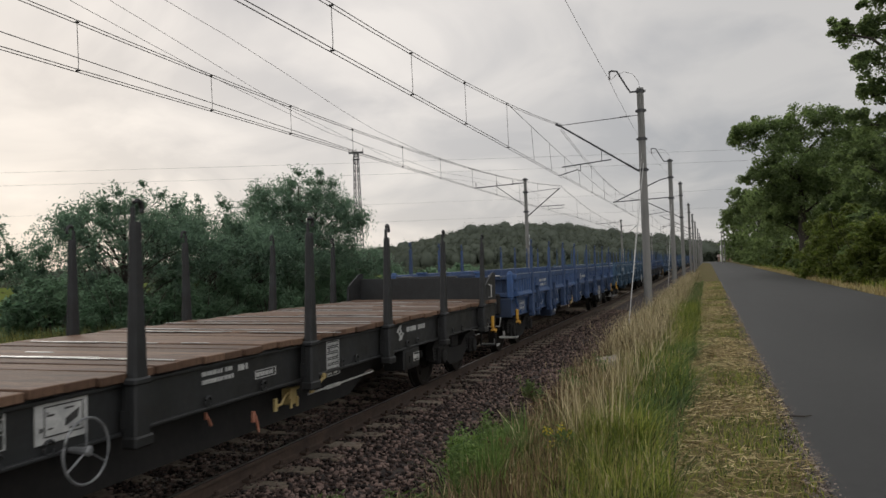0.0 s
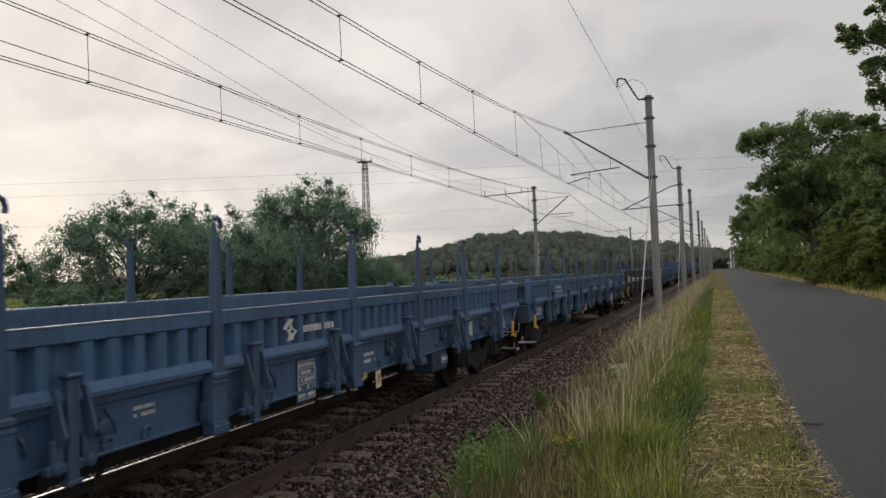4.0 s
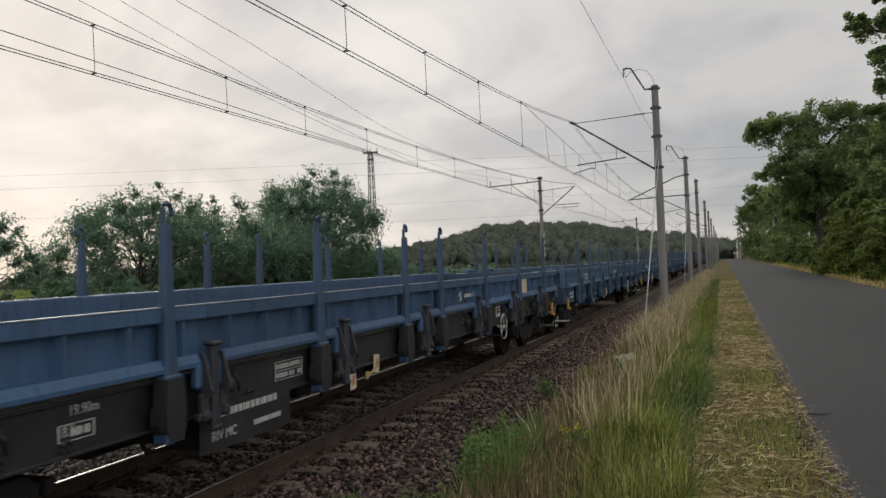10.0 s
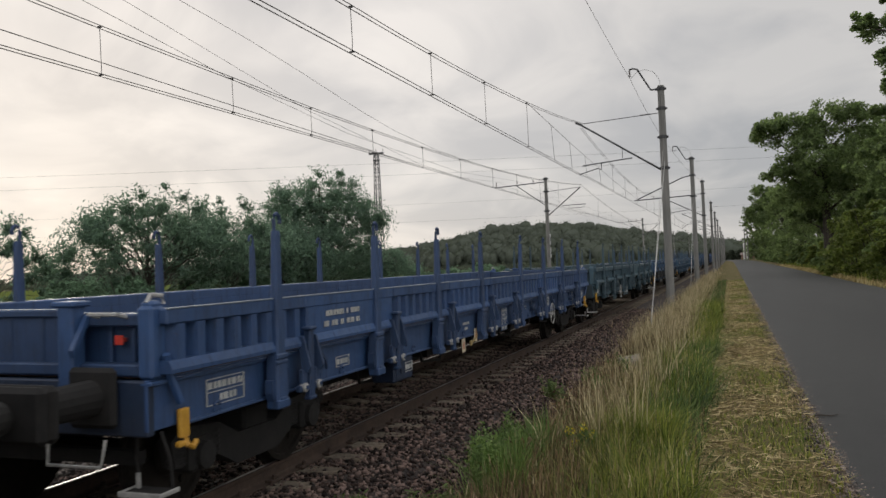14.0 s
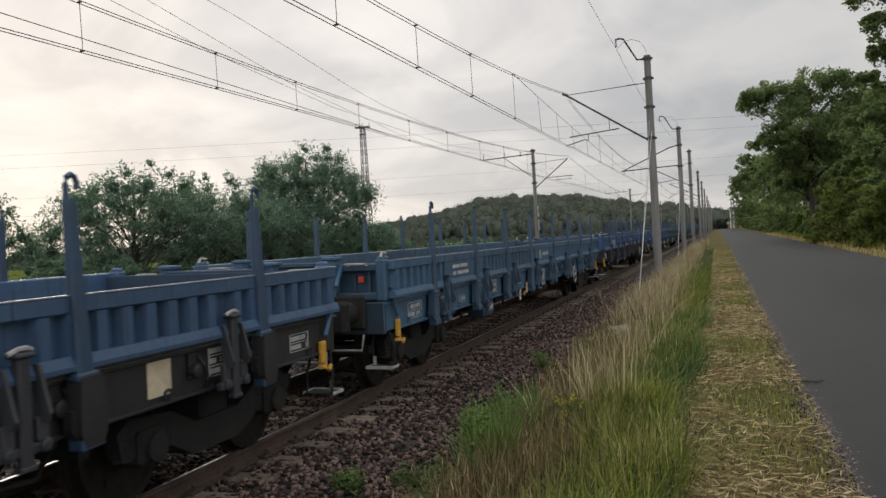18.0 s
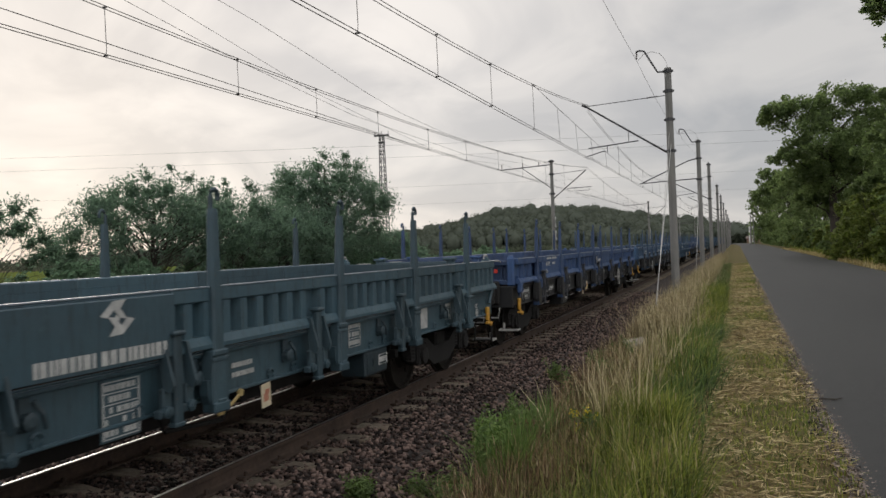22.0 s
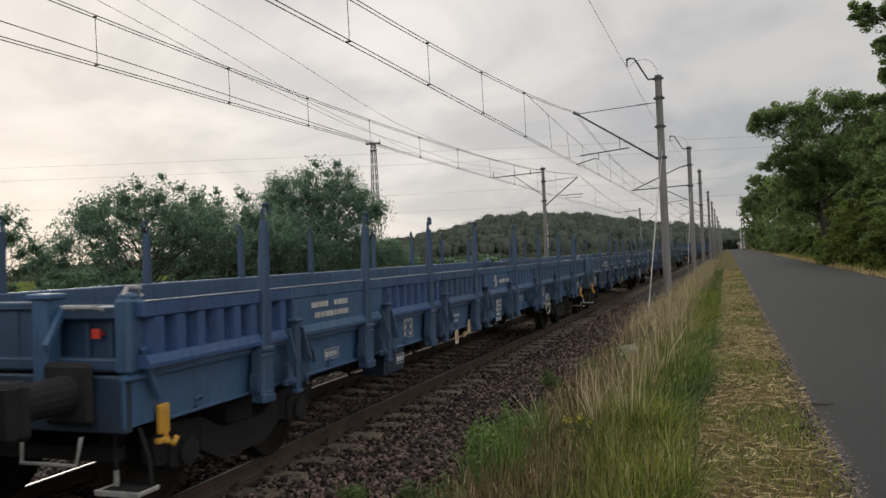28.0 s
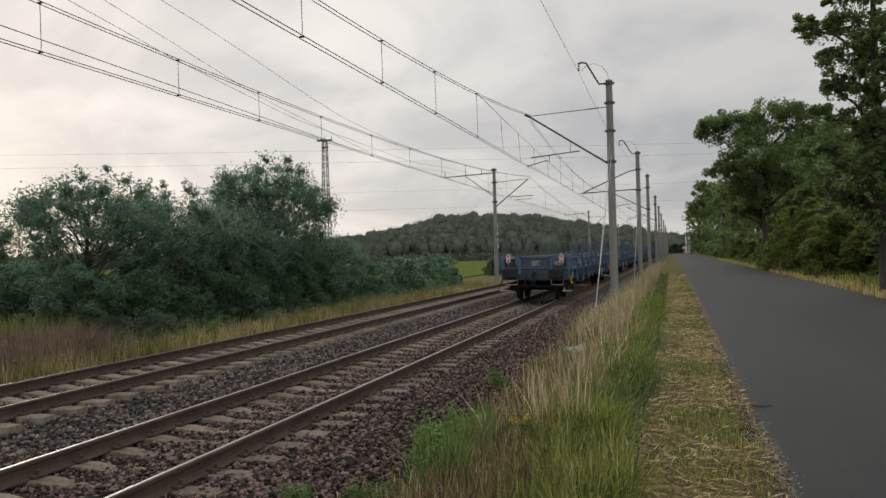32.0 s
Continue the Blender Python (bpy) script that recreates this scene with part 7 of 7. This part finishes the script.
lobed_tree("roadside_tree", OAK, 12.0, 215.0, -0.1, 0.5, 17.0,
           [(-4.1, 0, 15.2, 3.2), (-5.2, 0, 10.7, 3.5), (-0.6, 1.5, 14.0, 4.4), (-1.8, -1.5, 7.8, 4.6), (-4.0, 0, 5.2, 3.0), (2.8, 0, 10.3, 5.0), (1.8, -2, 4.3, 4.6), (-0.1, 1, 2.4, 2.9)],
           14000, (0.5, 0.4), OAK_LEAF, 24, ROW)
for k, (x, y, h, r, n) in enumerate(((14.5, 58, 11.0, 4.2, 12000), (13.5, 100, 15.5, 4.8, 14000), (11.2, 122, 15.0, 4.6, 12000), (11.0, 150, 15.5, 4.6, 9000), (10.2, 180, 16.5, 4.4, 8000), (8.9, 250, 18.0, 4.6, 7000), (8.6, 282, 17.0, 4.4, 7000))):
    tree("roadside_tree", OAK, "tree", x, y, h, r, -0.1, 0.3, n, (0.2 + 0.0014 * y, 0.14 + 0.001 * y), OAK_LEAF, 40 + k, 0.06, 58, 0.29, ROW, 5, 0.26)
for k, (x, y, h) in enumerate(((7.9, 47.5, 4.0), (8.6, 51.5, 4.7), (7.9, 55.5, 4.9), (9.6, 49.0, 4.6), (9.4, 56.5, 5.2), (7.7, 61.0, 4.6), (8.0, 67.0, 4.8), (10.4, 62.0, 6.0), (9.4, 44.5, 4.4))):
    shrub(x, y, h, 2.1, 7000, 310 + k, YOUNG_LEAF if k % 3 != 1 else OAK_LEAF, (0.17, 0.125), "leafy fresh green shrub under the roadside trees", "roadside shrubs")
for k in range(22):
    y = 46 + 3.2 * k + 0.09 * k * k
    shrub(8.9 + rng.uniform(-0.3, 0.8), y, rng.uniform(2.6, 5.0) if k < 9 else rng.uniform(2.4, 3.6), rng.uniform(1.5, 2.1), 3600, 220 + k, YOUNG_LEAF if k % 5 in (1, 3) else OAK_LEAF, (0.24 + 0.001 * y, 0.15 + 0.0006 * y), "leafy green shrub under the roadside trees", "roadside shrubs")
for k in range(9):
    shrub(11.6 + rng.uniform(-0.5, 0.8), 40 + 4.2 * k, rng.uniform(4.0, 6.0), 2.2, 3400, 250 + k, YOUNG_LEAF if k % 2 else OAK_LEAF, (0.26, 0.16), "leafy green shrub under the roadside trees", "roadside shrubs")
for k in range(14):
    shrub(9.2 + rng.uniform(-0.4, 0.6), 160 + 11 * k, 4.0, 2.6, 1500, 270 + k, OAK_LEAF, (0.5, 0.32), "leafy green shrub under the roadside trees", "roadside shrubs")
for k in range(7):
    shrub(-3 + 3.2 * k, 318 + 2 * k, 4.5, 2.6, 1200, 290 + k, WOOD_FAR, (0.6, 0.4), "far green bush closing the end of the road", "far bushes", -0.3)

# the wooded hill
HILL_X, HILL_H = [-330, -255, -200, -150, -108, -67, -25, 5, 40], [0.0, 3.0, 5.0, 7.5, 17.0, 15.0, 7.5, 2.0, 0.0]


def hill_z(x, y):
    across = np.interp(x, HILL_X, HILL_H)
    along = np.clip(np.sin(np.pi * np.clip((np.asarray(y, float) - 330) / 230, 0, 1)), 0, 1)
    return -0.9 + across * along ** 0.8


hx, hy = np.linspace(-330, 40, 60), np.linspace(330, 560, 24)
HX, HY = np.meshgrid(hx, hy)
cell = (np.arange(23)[:, None] * 60 + np.arange(59)[None]).ravel()
HZ = hill_z(HX, HY) + 3.6 * np.clip((HY - 334) / 16, 0, 1) * np.clip(np.interp(HX, HILL_X, HILL_H) / 3, 0, 1)
hill = new("hill", array_mesh("hill", np.stack([HX, HY, HZ], 2).reshape(-1, 3), np.stack([cell, cell + 1, cell + 61, cell + 60], 1).ravel(), np.full(len(cell), 4), WOOD_CROWN))
tagged(hill, "long low hill closed over by the wood", "hill", kind="structure")
rng = np.random.default_rng(91)
n = 3400
tx, ty = rng.uniform(-325, 30, n), 333 + 130 * rng.random(n) ** 1.2
tr = rng.uniform(1.3, 2.6, n) + 1.9 * rng.random(n) ** 7
tz = hill_z(tx, ty) + 3.3 + rng.uniform(-0.9, 0.7, n) + 1.4 * rng.random(n) ** 9
# each crown a knobbly dome of many facets
rows, cols = 6, 9
la, lo = np.linspace(-1.1, 1.5, rows)[:, None], np.linspace(0, 2 * np.pi, cols, endpoint=False)[None]
dome = np.stack([np.cos(la) * np.cos(lo), np.cos(la) * np.sin(lo), np.sin(la) * 1.15 + 0 * lo], 2).reshape(-1, 3)
knob = dome[None] * rng.uniform(0.82, 1.12, (n, rows * cols, 1)) * tr[:, None, None]
ring = np.array([[i * cols + j, i * cols + (j + 1) % cols, (i + 1) * cols + (j + 1) % cols, (i + 1) * cols + j] for i in range(rows - 1) for j in range(cols)])
crowns = array_mesh("far_wood", (np.stack([tx, ty, tz], 1)[:, None] + knob).reshape(-1, 3), (np.arange(n)[:, None, None] * rows * cols + ring[None]).ravel(), np.full(n * len(ring), 4), WOOD_CROWN)
crowns.polygons.foreach_set("use_smooth", np.ones(n * len(ring), bool))
tagged(new("far_wood", crowns), "hazy green wood covering the low hill", "wood", kind="stuff")
per = 62
way = rng.normal(0, 1, (n, per, 3))
way /= np.linalg.norm(way, axis=2)[:, :, None]
way[:, :, 2] = np.abs(way[:, :, 2])
pts = np.stack([tx, ty, tz], 1)[:, None] + way * tr[:, None, None] * np.array([1, 1, 1.15]) * rng.uniform(0.8, 1.3, (n, per, 1))
tagged(new("wood_leaves", cards("wood_leaves", pts.reshape(-1, 3), 0.72, 0.5, WOOD_FAR, rng, 0.1, 0.8)), "leafy outline of the wood on the hill", "wood", kind="stuff")
n = 420
tx, ty = rng.uniform(-320, -22, n), rng.uniform(300, 335, n)
pts = np.stack([tx, ty, np.full(n, 0.6)], 1)[:, None] + rng.normal(0, 1, (n, 45, 3)) * np.array([1.6, 1.6, 0.9])
tagged(new("wood_edge", cards("wood_edge", pts.reshape(-1, 3), 1.0, 0.7, WOOD_FAR, rng, 0.2, 0.6)), "bushy edge of the wood along the field", "wood", kind="stuff")
n = 900
tx, ty = np.concatenate([rng.uniform(-900, -330, n // 2), rng.uniform(40, 500, n // 2)]), rng.uniform(430, 520, n)
pts = np.stack([tx, ty, rng.uniform(0, 4, n)], 1)[:, None] + rng.normal(0, 1, (n, 30, 3)) * np.array([3.0, 3.0, 1.8])
tagged(new("horizon_wood", cards("horizon_wood", pts.reshape(-1, 3), 2.4, 1.6, WOOD_FAR, rng, 0.2, 0.6)), "low line of woods along the horizon", "wood", kind="stuff")


# ---- grass ----
def strip(rng, n, x0, x1, y0, y1, power):
    x, y = rng.uniform(x0, x1, n), y0 + (y1 - y0) * rng.random(n) ** power
    return x, y


def sward(name, label, x, y, height, width, lean, mat, rng, seeds=0.0, sway=(0.0, 0.0), lift=0.0, out=None):
    free = (np.abs(x + 1.75) > 0.3) | (y < 15.0) | (y > 16.2)   # the slab lies bare
    if height > 0.3:
        free &= (np.abs(x + 0.113 * y) > 0.2) | (y < 12.3) | (y > 15.3)   # trodden down before the slab
    x, y, out = x[free], y[free], None if out is None else out[free]
    roots = np.stack([x, y, ground_z(x, y) - 0.01 + lift], 1)
    me, tips = blades(name, roots, height, width, lean, mat, rng, 0.5, sway, out)
    tagged(new(name, me), label, "grass", kind="stuff")
    if seeds:
        some = tips[rng.random(len(tips)) < seeds] - np.array([0, 0, 0.05])
        me, _ = blades("seed_heads", some, 0.085, 0.0055, 0.4, GRASS_SEED, rng, 0.3, sway)
        tagged(new("seed_heads", me), "straw-coloured seed heads on the tall grass", "grass", kind="stuff")


def tussocks(rng, n, per, x0, x1, y0, y1, power, spread):
    """Roots gathered in tufts, and the way in which each blade leans out of its tuft."""
    cx, cy = strip(rng, n, x0, x1, y0, y1, power)
    cx = np.maximum(cx + 0.1 * np.sin(cy * 1.3) + 0.05 * np.sin(cy * 3.4), np.interp(cy, [6.0, 9.0, 14.0], [-1.9, -2.0, -2.2]) + 0.2 * rng.random(n))
    a, d = rng.uniform(0, 2 * np.pi, (n, per)), spread * rng.random((n, per)) ** 0.7 * rng.uniform(0.5, 1.3, (n, 1))
    return (cx[:, None] + d * np.cos(a)).ravel(), (cy[:, None] + d * np.sin(a)).ravel(), a.ravel()


rng = np.random.default_rng(31)
# low undergrowth over the whole bank
x, y = strip(rng, 30000, -2.4, -0.3, 3.4, 60.0, 1.9)
half = rng.random(len(x)) < np.clip(0.25 + 0.5 * (x + 1.9), 0.12, 0.8)
sward("undergrowth", "low green undergrowth on the bank", x[half], y[half], 0.2, 0.010, 0.55, LUSH_GREEN, rng)
sward("brown_undergrowth", "low brownish undergrowth on the bank", x[~half], y[~half], 0.2, 0.009, 0.55, DRY_WEED, rng)
# brown seeding grass on the slope towards the ballast
x, y, out = tussocks(rng, 1200, 12, -2.25, -1.3, 4.0, 26.0, 1.25, 0.13)
sward("seeding_grass", "brown seeding grass in tufts on the slope", x, y, 0.44, 0.0075, 0.40, DRY_WEED, rng, 0.1, (0.05, -0.06), 0.0, out)
x, y, out = tussocks(rng, 460, 13, -1.75, -0.9, 4.0, 26.0, 1.3, 0.12)
sward("tufted_grass", "ripening yellow-green tufts on the slope", x, y, 0.42, 0.0085, 0.5, GRASS_RIPE, rng, 0.06, (0.06, -0.06), 0.0, out)
# tall pale stems leaning over the crest
x, y, out = tussocks(rng, 120, 9, -1.75, -0.8, 7.6, 17.0, 1.1, 0.11)
sward("tall_dry_grass", "tall straw-coloured stems leaning on the bank", x, y, 0.74, 0.0085, 0.34, GRASS_PALE, rng, 0.4, (0.05, -0.12), 0.0, out)
# green strip along the foot of the bank
x, y, out = tussocks(rng, 1000, 18, -1.2, -0.42, 3.4, 30.0, 1.5, 0.12)
sward("green_grass", "lush green grass along the foot of the bank", x, y, 0.36, 0.0085, 0.55, GRASS_GREEN, rng, 0.0, (0.12, -0.05), 0.0, out)
x, y, out = tussocks(rng, 170, 22, -0.95, -0.4, 8.5, 15.5, 1.0, 0.13)
sward("lush_foot_grass", "dark lush grass along the foot of the bank", x, y, 0.34, 0.0095, 0.55, LUSH_GREEN, rng, 0.0, (0.1, -0.05), 0.0, out)
x, y, out = tussocks(rng, 230, 9, -1.4, -0.5, 4.0, 20.0, 1.2, 0.12)
sward("straw_in_green", "pale stems among the green grass", x, y, 0.42, 0.0048, 0.45, GRASS_DRY, rng, 0.12, (0.1, -0.1), 0.0, out)
# pale ripe grass along the crest further on
x, y, out = tussocks(rng, 950, 14, -1.95, -1.0, 16.4, 80.0, 1.6, 0.15)
sward("ridge_straw", "pale ripe grass along the crest of the bank", x, y, 0.7, 0.0075, 0.32, GRASS_PALE, rng, 0.3, (0.1, -0.1), 0.0, out)
x, y, out = tussocks(rng, 420, 14, -2.1, -1.0, 22.0, 80.0, 1.4, 0.16)
sward("ridge_green", "yellow-green grass along the crest of the bank", x, y, 0.5, 0.011, 0.4, GRASS_RIPE, rng, 0.1, (0.1, -0.1), 0.0, out)
# thin grass where the bank meets the ballast
x, y = strip(rng, 2600, -2.6, -2.1, 4.0, 40.0, 1.7)
x += 0.1 * np.sin(y * 1.9)
half = rng.random(len(x)) < 0.6
sward("mixed_grass", "thin brownish grass at the edge of the ballast", x[half], y[half], 0.22, 0.005, 0.4, DRY_WEED, rng, 0.0, (0.0, 0.0))
sward("edge_green_grass", "thin green grass at the edge of the ballast", x[~half], y[~half], 0.22, 0.006, 0.45, GRASS_RIPE, rng, 0.0, (0.0, 0.0))
# a lush patch low on the bank
x, y, out = tussocks(rng, 75, 20, -2.1, -1.72, 6.3, 8.3, 1.0, 0.13)
sward("lush_grass", "fresh lush grass and nettles low on the bank", x, y, 0.54, 0.012, 0.34, FRESH_LEAF, rng, 0.0, (0.0, -0.05), 0.0, out)
# mown strip: stubble and cut straw
x, y = strip(rng, 30000, -0.5, ROAD_L - 0.03, 3.5, 60.0, 2.0)
patch = np.sin(2.3 * x + 0.8) * np.sin(1.1 * y + 1.4 * np.sin(0.6 * y)) + 0.4 * np.sin(3.1 * y + 2 * x)
keep = rng.random(len(x)) < np.clip(0.5 + 0.55 * patch + 0.35 * (x - 0.05), 0.1, 1)
sward("mown_grass", "short mown green grass beside the road", x[keep], y[keep], 0.075, 0.008, 0.6, GRASS_GREEN, rng)
x, y = strip(rng, 38000, -0.55, ROAD_L - 0.02, 3.5, 60.0, 1.9)
patch = np.sin(2.3 * x + 0.8) * np.sin(1.1 * y + 1.4 * np.sin(0.6 * y)) + 0.4 * np.sin(3.1 * y + 2 * x)
keep = rng.random(len(x)) < np.clip(0.62 - 0.55 * patch - 0.5 * (x - 0.05), 0.06, 1)
x, y = x[keep], y[keep]
straw = cards("cut_straw", np.stack([x, y, ground_z(x, y) + rng.uniform(0.004, 0.045, len(x))], 1), 0.15, 0.010, CUT_STRAW, rng, 0.0, 0.16)
tagged(new("cut_straw", straw), "pale cut straw lying on the mown strip", "straw", kind="stuff")
x, y = strip(rng, 9000, -0.5, ROAD_L, 3.5, 60.0, 2.0)
sward("stubble", "short dry stubble beside the road", x, y, 0.06, 0.007, 0.5, CUT_STRAW, rng)
# the bank and the mown strip go on behind the walker
x, y = strip(rng, 9000, -2.4, -0.5, -12.0, 4.0, 1.0)
half = rng.random(len(x)) < np.clip(0.3 + 0.5 * (x + 1.9), 0.15, 0.8)
sward("rear_green_grass", "knee-high green grass on the bank behind", x[half], y[half], 0.34, 0.012, 0.5, GRASS_GREEN, rng)
sward("rear_brown_grass", "knee-high brown grass on the bank behind", x[~half], y[~half], 0.38, 0.010, 0.45, DRY_WEED, rng)
x, y = strip(rng, 7000, -0.5, ROAD_L - 0.03, -12.0, 3.6, 1.0)
sward("rear_mown_grass", "short mown grass beside the road behind", x, y, 0.07, 0.010, 0.6, GRASS_RIPE, rng)
# verges on the far sides
x, y = strip(rng, 9000, ROAD_R + 0.05, 8.4, 24.0, 130.0, 1.8)
sward("far_verge_grass", "dry grass verge across the road", x, y, 0.24, 0.03, 0.35, GRASS_DRY, rng)
x, y = strip(rng, 4000, 6.8, 8.8, 26.0, 130.0, 1.8)
sward("verge_weeds", "green weeds below the roadside trees", x, y, 0.5, 0.03, 0.35, GRASS_GREEN, rng, 0.2)
x, y = strip(rng, 15000, -14.0, -11.75, 9.0, 85.0, 1.7)
patch = np.sin(0.9 * y + 1.3 * np.sin(0.43 * y)) + 0.6 * np.sin(2.9 * y + 2 * x)
keep = rng.random(len(x)) < np.clip(0.5 + 0.45 * patch, 0.1, 1.0)
sward("trackside_grass", "yellowing grass strip beyond the far track", x[keep], y[keep], 0.40, 0.011, 0.40, GRASS_DRY, rng, 0.3)
x, y = strip(rng, 17000, -14.4, -11.85, 9.0, 85.0, 1.7)
patch = np.sin(0.9 * y + 1.3 * np.sin(0.43 * y)) + 0.6 * np.sin(2.9 * y + 2 * x)
keep = rng.random(len(x)) < np.clip(0.5 - 0.4 * patch, 0.12, 1.0)
sward("trackside_green", "green grass strip beyond the far track", x[keep], y[keep], 0.38, 0.016, 0.38, GRASS_RIPE, rng, 0.1)
x, y, out = tussocks(rng, 330, 9, 0.0, 1.9, 10.0, 62.0, 1.4, 0.11)
sward("trackside_stalks", "tall seeding stalks in ragged tufts beyond the far track", x - 14.0, y, 0.6, 0.009, 0.22, GRASS_RIPE, rng, 0.5, (0.0, 0.0), 0.0, out)
x, y, out = tussocks(rng, 150, 8, 0.0, 1.6, 10.0, 50.0, 1.4, 0.10)
sward("trackside_straw", "pale straw stalks in ragged tufts beyond the far track", x - 13.7, y, 0.6, 0.010, 0.25, GRASS_DRY, rng, 0.5, (0.0, 0.0), 0.0, out)
x, y = rng.normal(-14.4, 0.8, 9000), 9.0 + 9.5 * rng.random(9000)
sward("dry_brush", "tangled reddish brown dry weeds before the hedge", x, y, 0.95, 0.011, 0.75, BRUSH, rng, 0.0)
x, y = rng.uniform(-22, -15.2, 16000), 9.5 + 10.5 * rng.random(16000)
sward("reedy_grass", "tall light green grass at the open end of the hedge", x, y, 1.1, 0.022, 0.35, GRASS_RIPE, rng, 0.0)
x, y = strip(rng, 16000, -30, -19.0, 8.0, 40.0, 1.2)
sward("field_edge_grass", "bright green tall grass at the field edge", x, y, 0.5, 0.035, 0.3, GRASS_GREEN, rng)


def weed(name, label, x, y, n, radius, height, mat, seed, base=None):
    r = np.random.default_rng(seed)
    z = float(ground_z(x, y)) if base is None else base
    t = tagged(thing(name, x, y, z), label, "weed")
    tops = []
    for k in range(14):
        a, d, h = r.uniform(0, 6.28), radius * r.uniform(0.1, 1), height * r.uniform(0.6, 1.1)
        g = Geo(); g.tube([(d * 0.4 * math.cos(a), d * 0.4 * math.sin(a), -0.03), (d * 0.8 * math.cos(a), d * 0.8 * math.sin(a), h * 0.6), (d * math.cos(a), d * math.sin(a), h)], [0.005, 0.004, 0.002], 4)
        part("stalk", g.mesh("stalk", WEED_GREEN), t)
        tops.append((d * math.cos(a), d * math.sin(a), h))
    u = r.random(n) ** 0.7
    pick = np.array(tops)[r.integers(0, 14, n)]
    pts = pick * np.stack([0.45 + 0.55 * u, 0.45 + 0.55 * u, u], 1) + r.normal(0, 0.028, (n, 3))
    part("leaves", cards("leaves", pts, 0.07, 0.018, mat, r, -0.3, 0.5), t)
    return t, tops


weed("weed_clump", "bushy fresh green weed at the ballast edge", -2.15, 8.15, 1500, 0.30, 0.58, WEED_GREEN, 1)
weed("weed_clump", "bushy fresh green weed at the ballast edge", -2.05, 7.45, 1300, 0.28, 0.54, WEED_GREEN, 2)
weed("weed_clump", "low grey-green weed growing in the ballast", -3.2, 6.75, 700, 0.26, 0.22, WEED_GREEN, 3, -0.36)
weed("weed_clump", "low grey-green weed growing in the ballast", -2.75, 7.3, 600, 0.24, 0.24, WEED_GREEN, 4, -0.5)
weed("weed_clump", "dark green weed growing in the ballast", -2.9, 14.0, 900, 0.24, 0.42, WEED_GREEN, 5, -0.5)
weed("weed_clump", "fresh green leafy weed beside the far track", -13.0, 22.2, 1600, 0.42, 0.62, FRESH_LEAF, 50)
weed("weed_clump", "fresh green leafy weed beside the far track", -12.7, 31.5, 900, 0.3, 0.5, FRESH_LEAF, 51)
weed("weed_clump", "dark green weed in the bank", -1.95, 7.8, 800, 0.28, 0.5, WEED_GREEN, 6)
for k, (x, y, h) in enumerate(((-2.2, 7.5, 0.6), (-2.02, 7.1, 0.66), (-1.92, 6.7, 0.6), (-2.12, 8.0, 0.5))):
    weed("weed_clump", "lush bright green weed with broad leaves at the ballast edge", x, y, 850, 0.26, h, FRESH_LEAF, 40 + k)
for k in range(12):
    green = k % 3
    weed("weed_clump", "leafy green weed on the slope of the bank" if green else "brown seeding weed on the slope of the bank", -2.2 + 0.42 * (k * 0.618 % 1), 4.6 + 0.9 * k, 1000 if green else 600,
         0.24, 0.36 if green else 0.5, WEED_GREEN if green else DRY_WEED, 20 + k)
t, tops = weed("flowering_weed", "small yellow-flowering weed in the bank", -1.3, 7.45, 500, 0.11, 0.38, WEED_GREEN, 7)
r = np.random.default_rng(8)
pts = np.array(tops)[r.integers(0, 14, 130)] + r.normal(0, 0.016, (130, 3))
part("blossom", cards("blossom", pts, 0.022, 0.018, FLOWER, r, 0.0, 0.8), t, None, "small yellow blossoms")


def train_end(t):
    """Where the rear buffers of the last wagon stand: the train gathers speed from 10 to 12 m/s."""
    surge = float(np.interp(t, SURGE_T, SURGE))
    lag = 0.42 * math.exp(-((t - 29.95) / 0.22) ** 2)
    return -322.13 + 10.0279 * t + 0.033967 * t * t - 5.745e-5 * t ** 3 + surge - lag


# the slack of the couplings: the train surges a little as it gathers speed
SURGE_T = [0, 1, 2, 3, 6, 7, 8, 9, 10, 11, 12, 13, 14, 17, 18, 19, 20, 21, 22, 23, 24, 25, 28, 29, 29.5, 32]
SURGE = [0.0, 0.05, 0.13, -0.06, 0.01, -0.01, 0.22, 0.1, 0.06, 0.2, 0.26, 0.19, 0.32, 0.08, 0.36, 0.22, 0.12, 0.48, 0.3, 0.06, 0.37, 0.22, 0.05, -0.15, 0.0, 0.0]


def motions():
    times = [1.0 * k for k in range(29)] + [29.0, 29.5, 29.75, 30.0, 30.25, 30.5, 31.0, 32.0]
    for number, ob in TRAIN:
        shift = (17 - number) * LENGTH + LENGTH / 2
        walk(ob, [(t, pose(NEAR_X, train_end(t) + shift, 0, 0, CANT)) for t in times])
        # the wheels of the wagons that pass by roll on the rails
        if number >= WHEELS_FROM:
            for bogie in [c for c in ob.children if c.name.startswith("bogie")]:
                for wheel in bogie.children:
                    y = wheel.location.y
                    steps = [k / FPS for k in range(int(SECONDS * FPS) + 1)]
                    walk(wheel, [(t, pose(0, y, 0.455, -math.degrees((train_end(t) - train_end(0)) / 0.455))) for t in steps])


WHEELS_FROM = 1
motions()
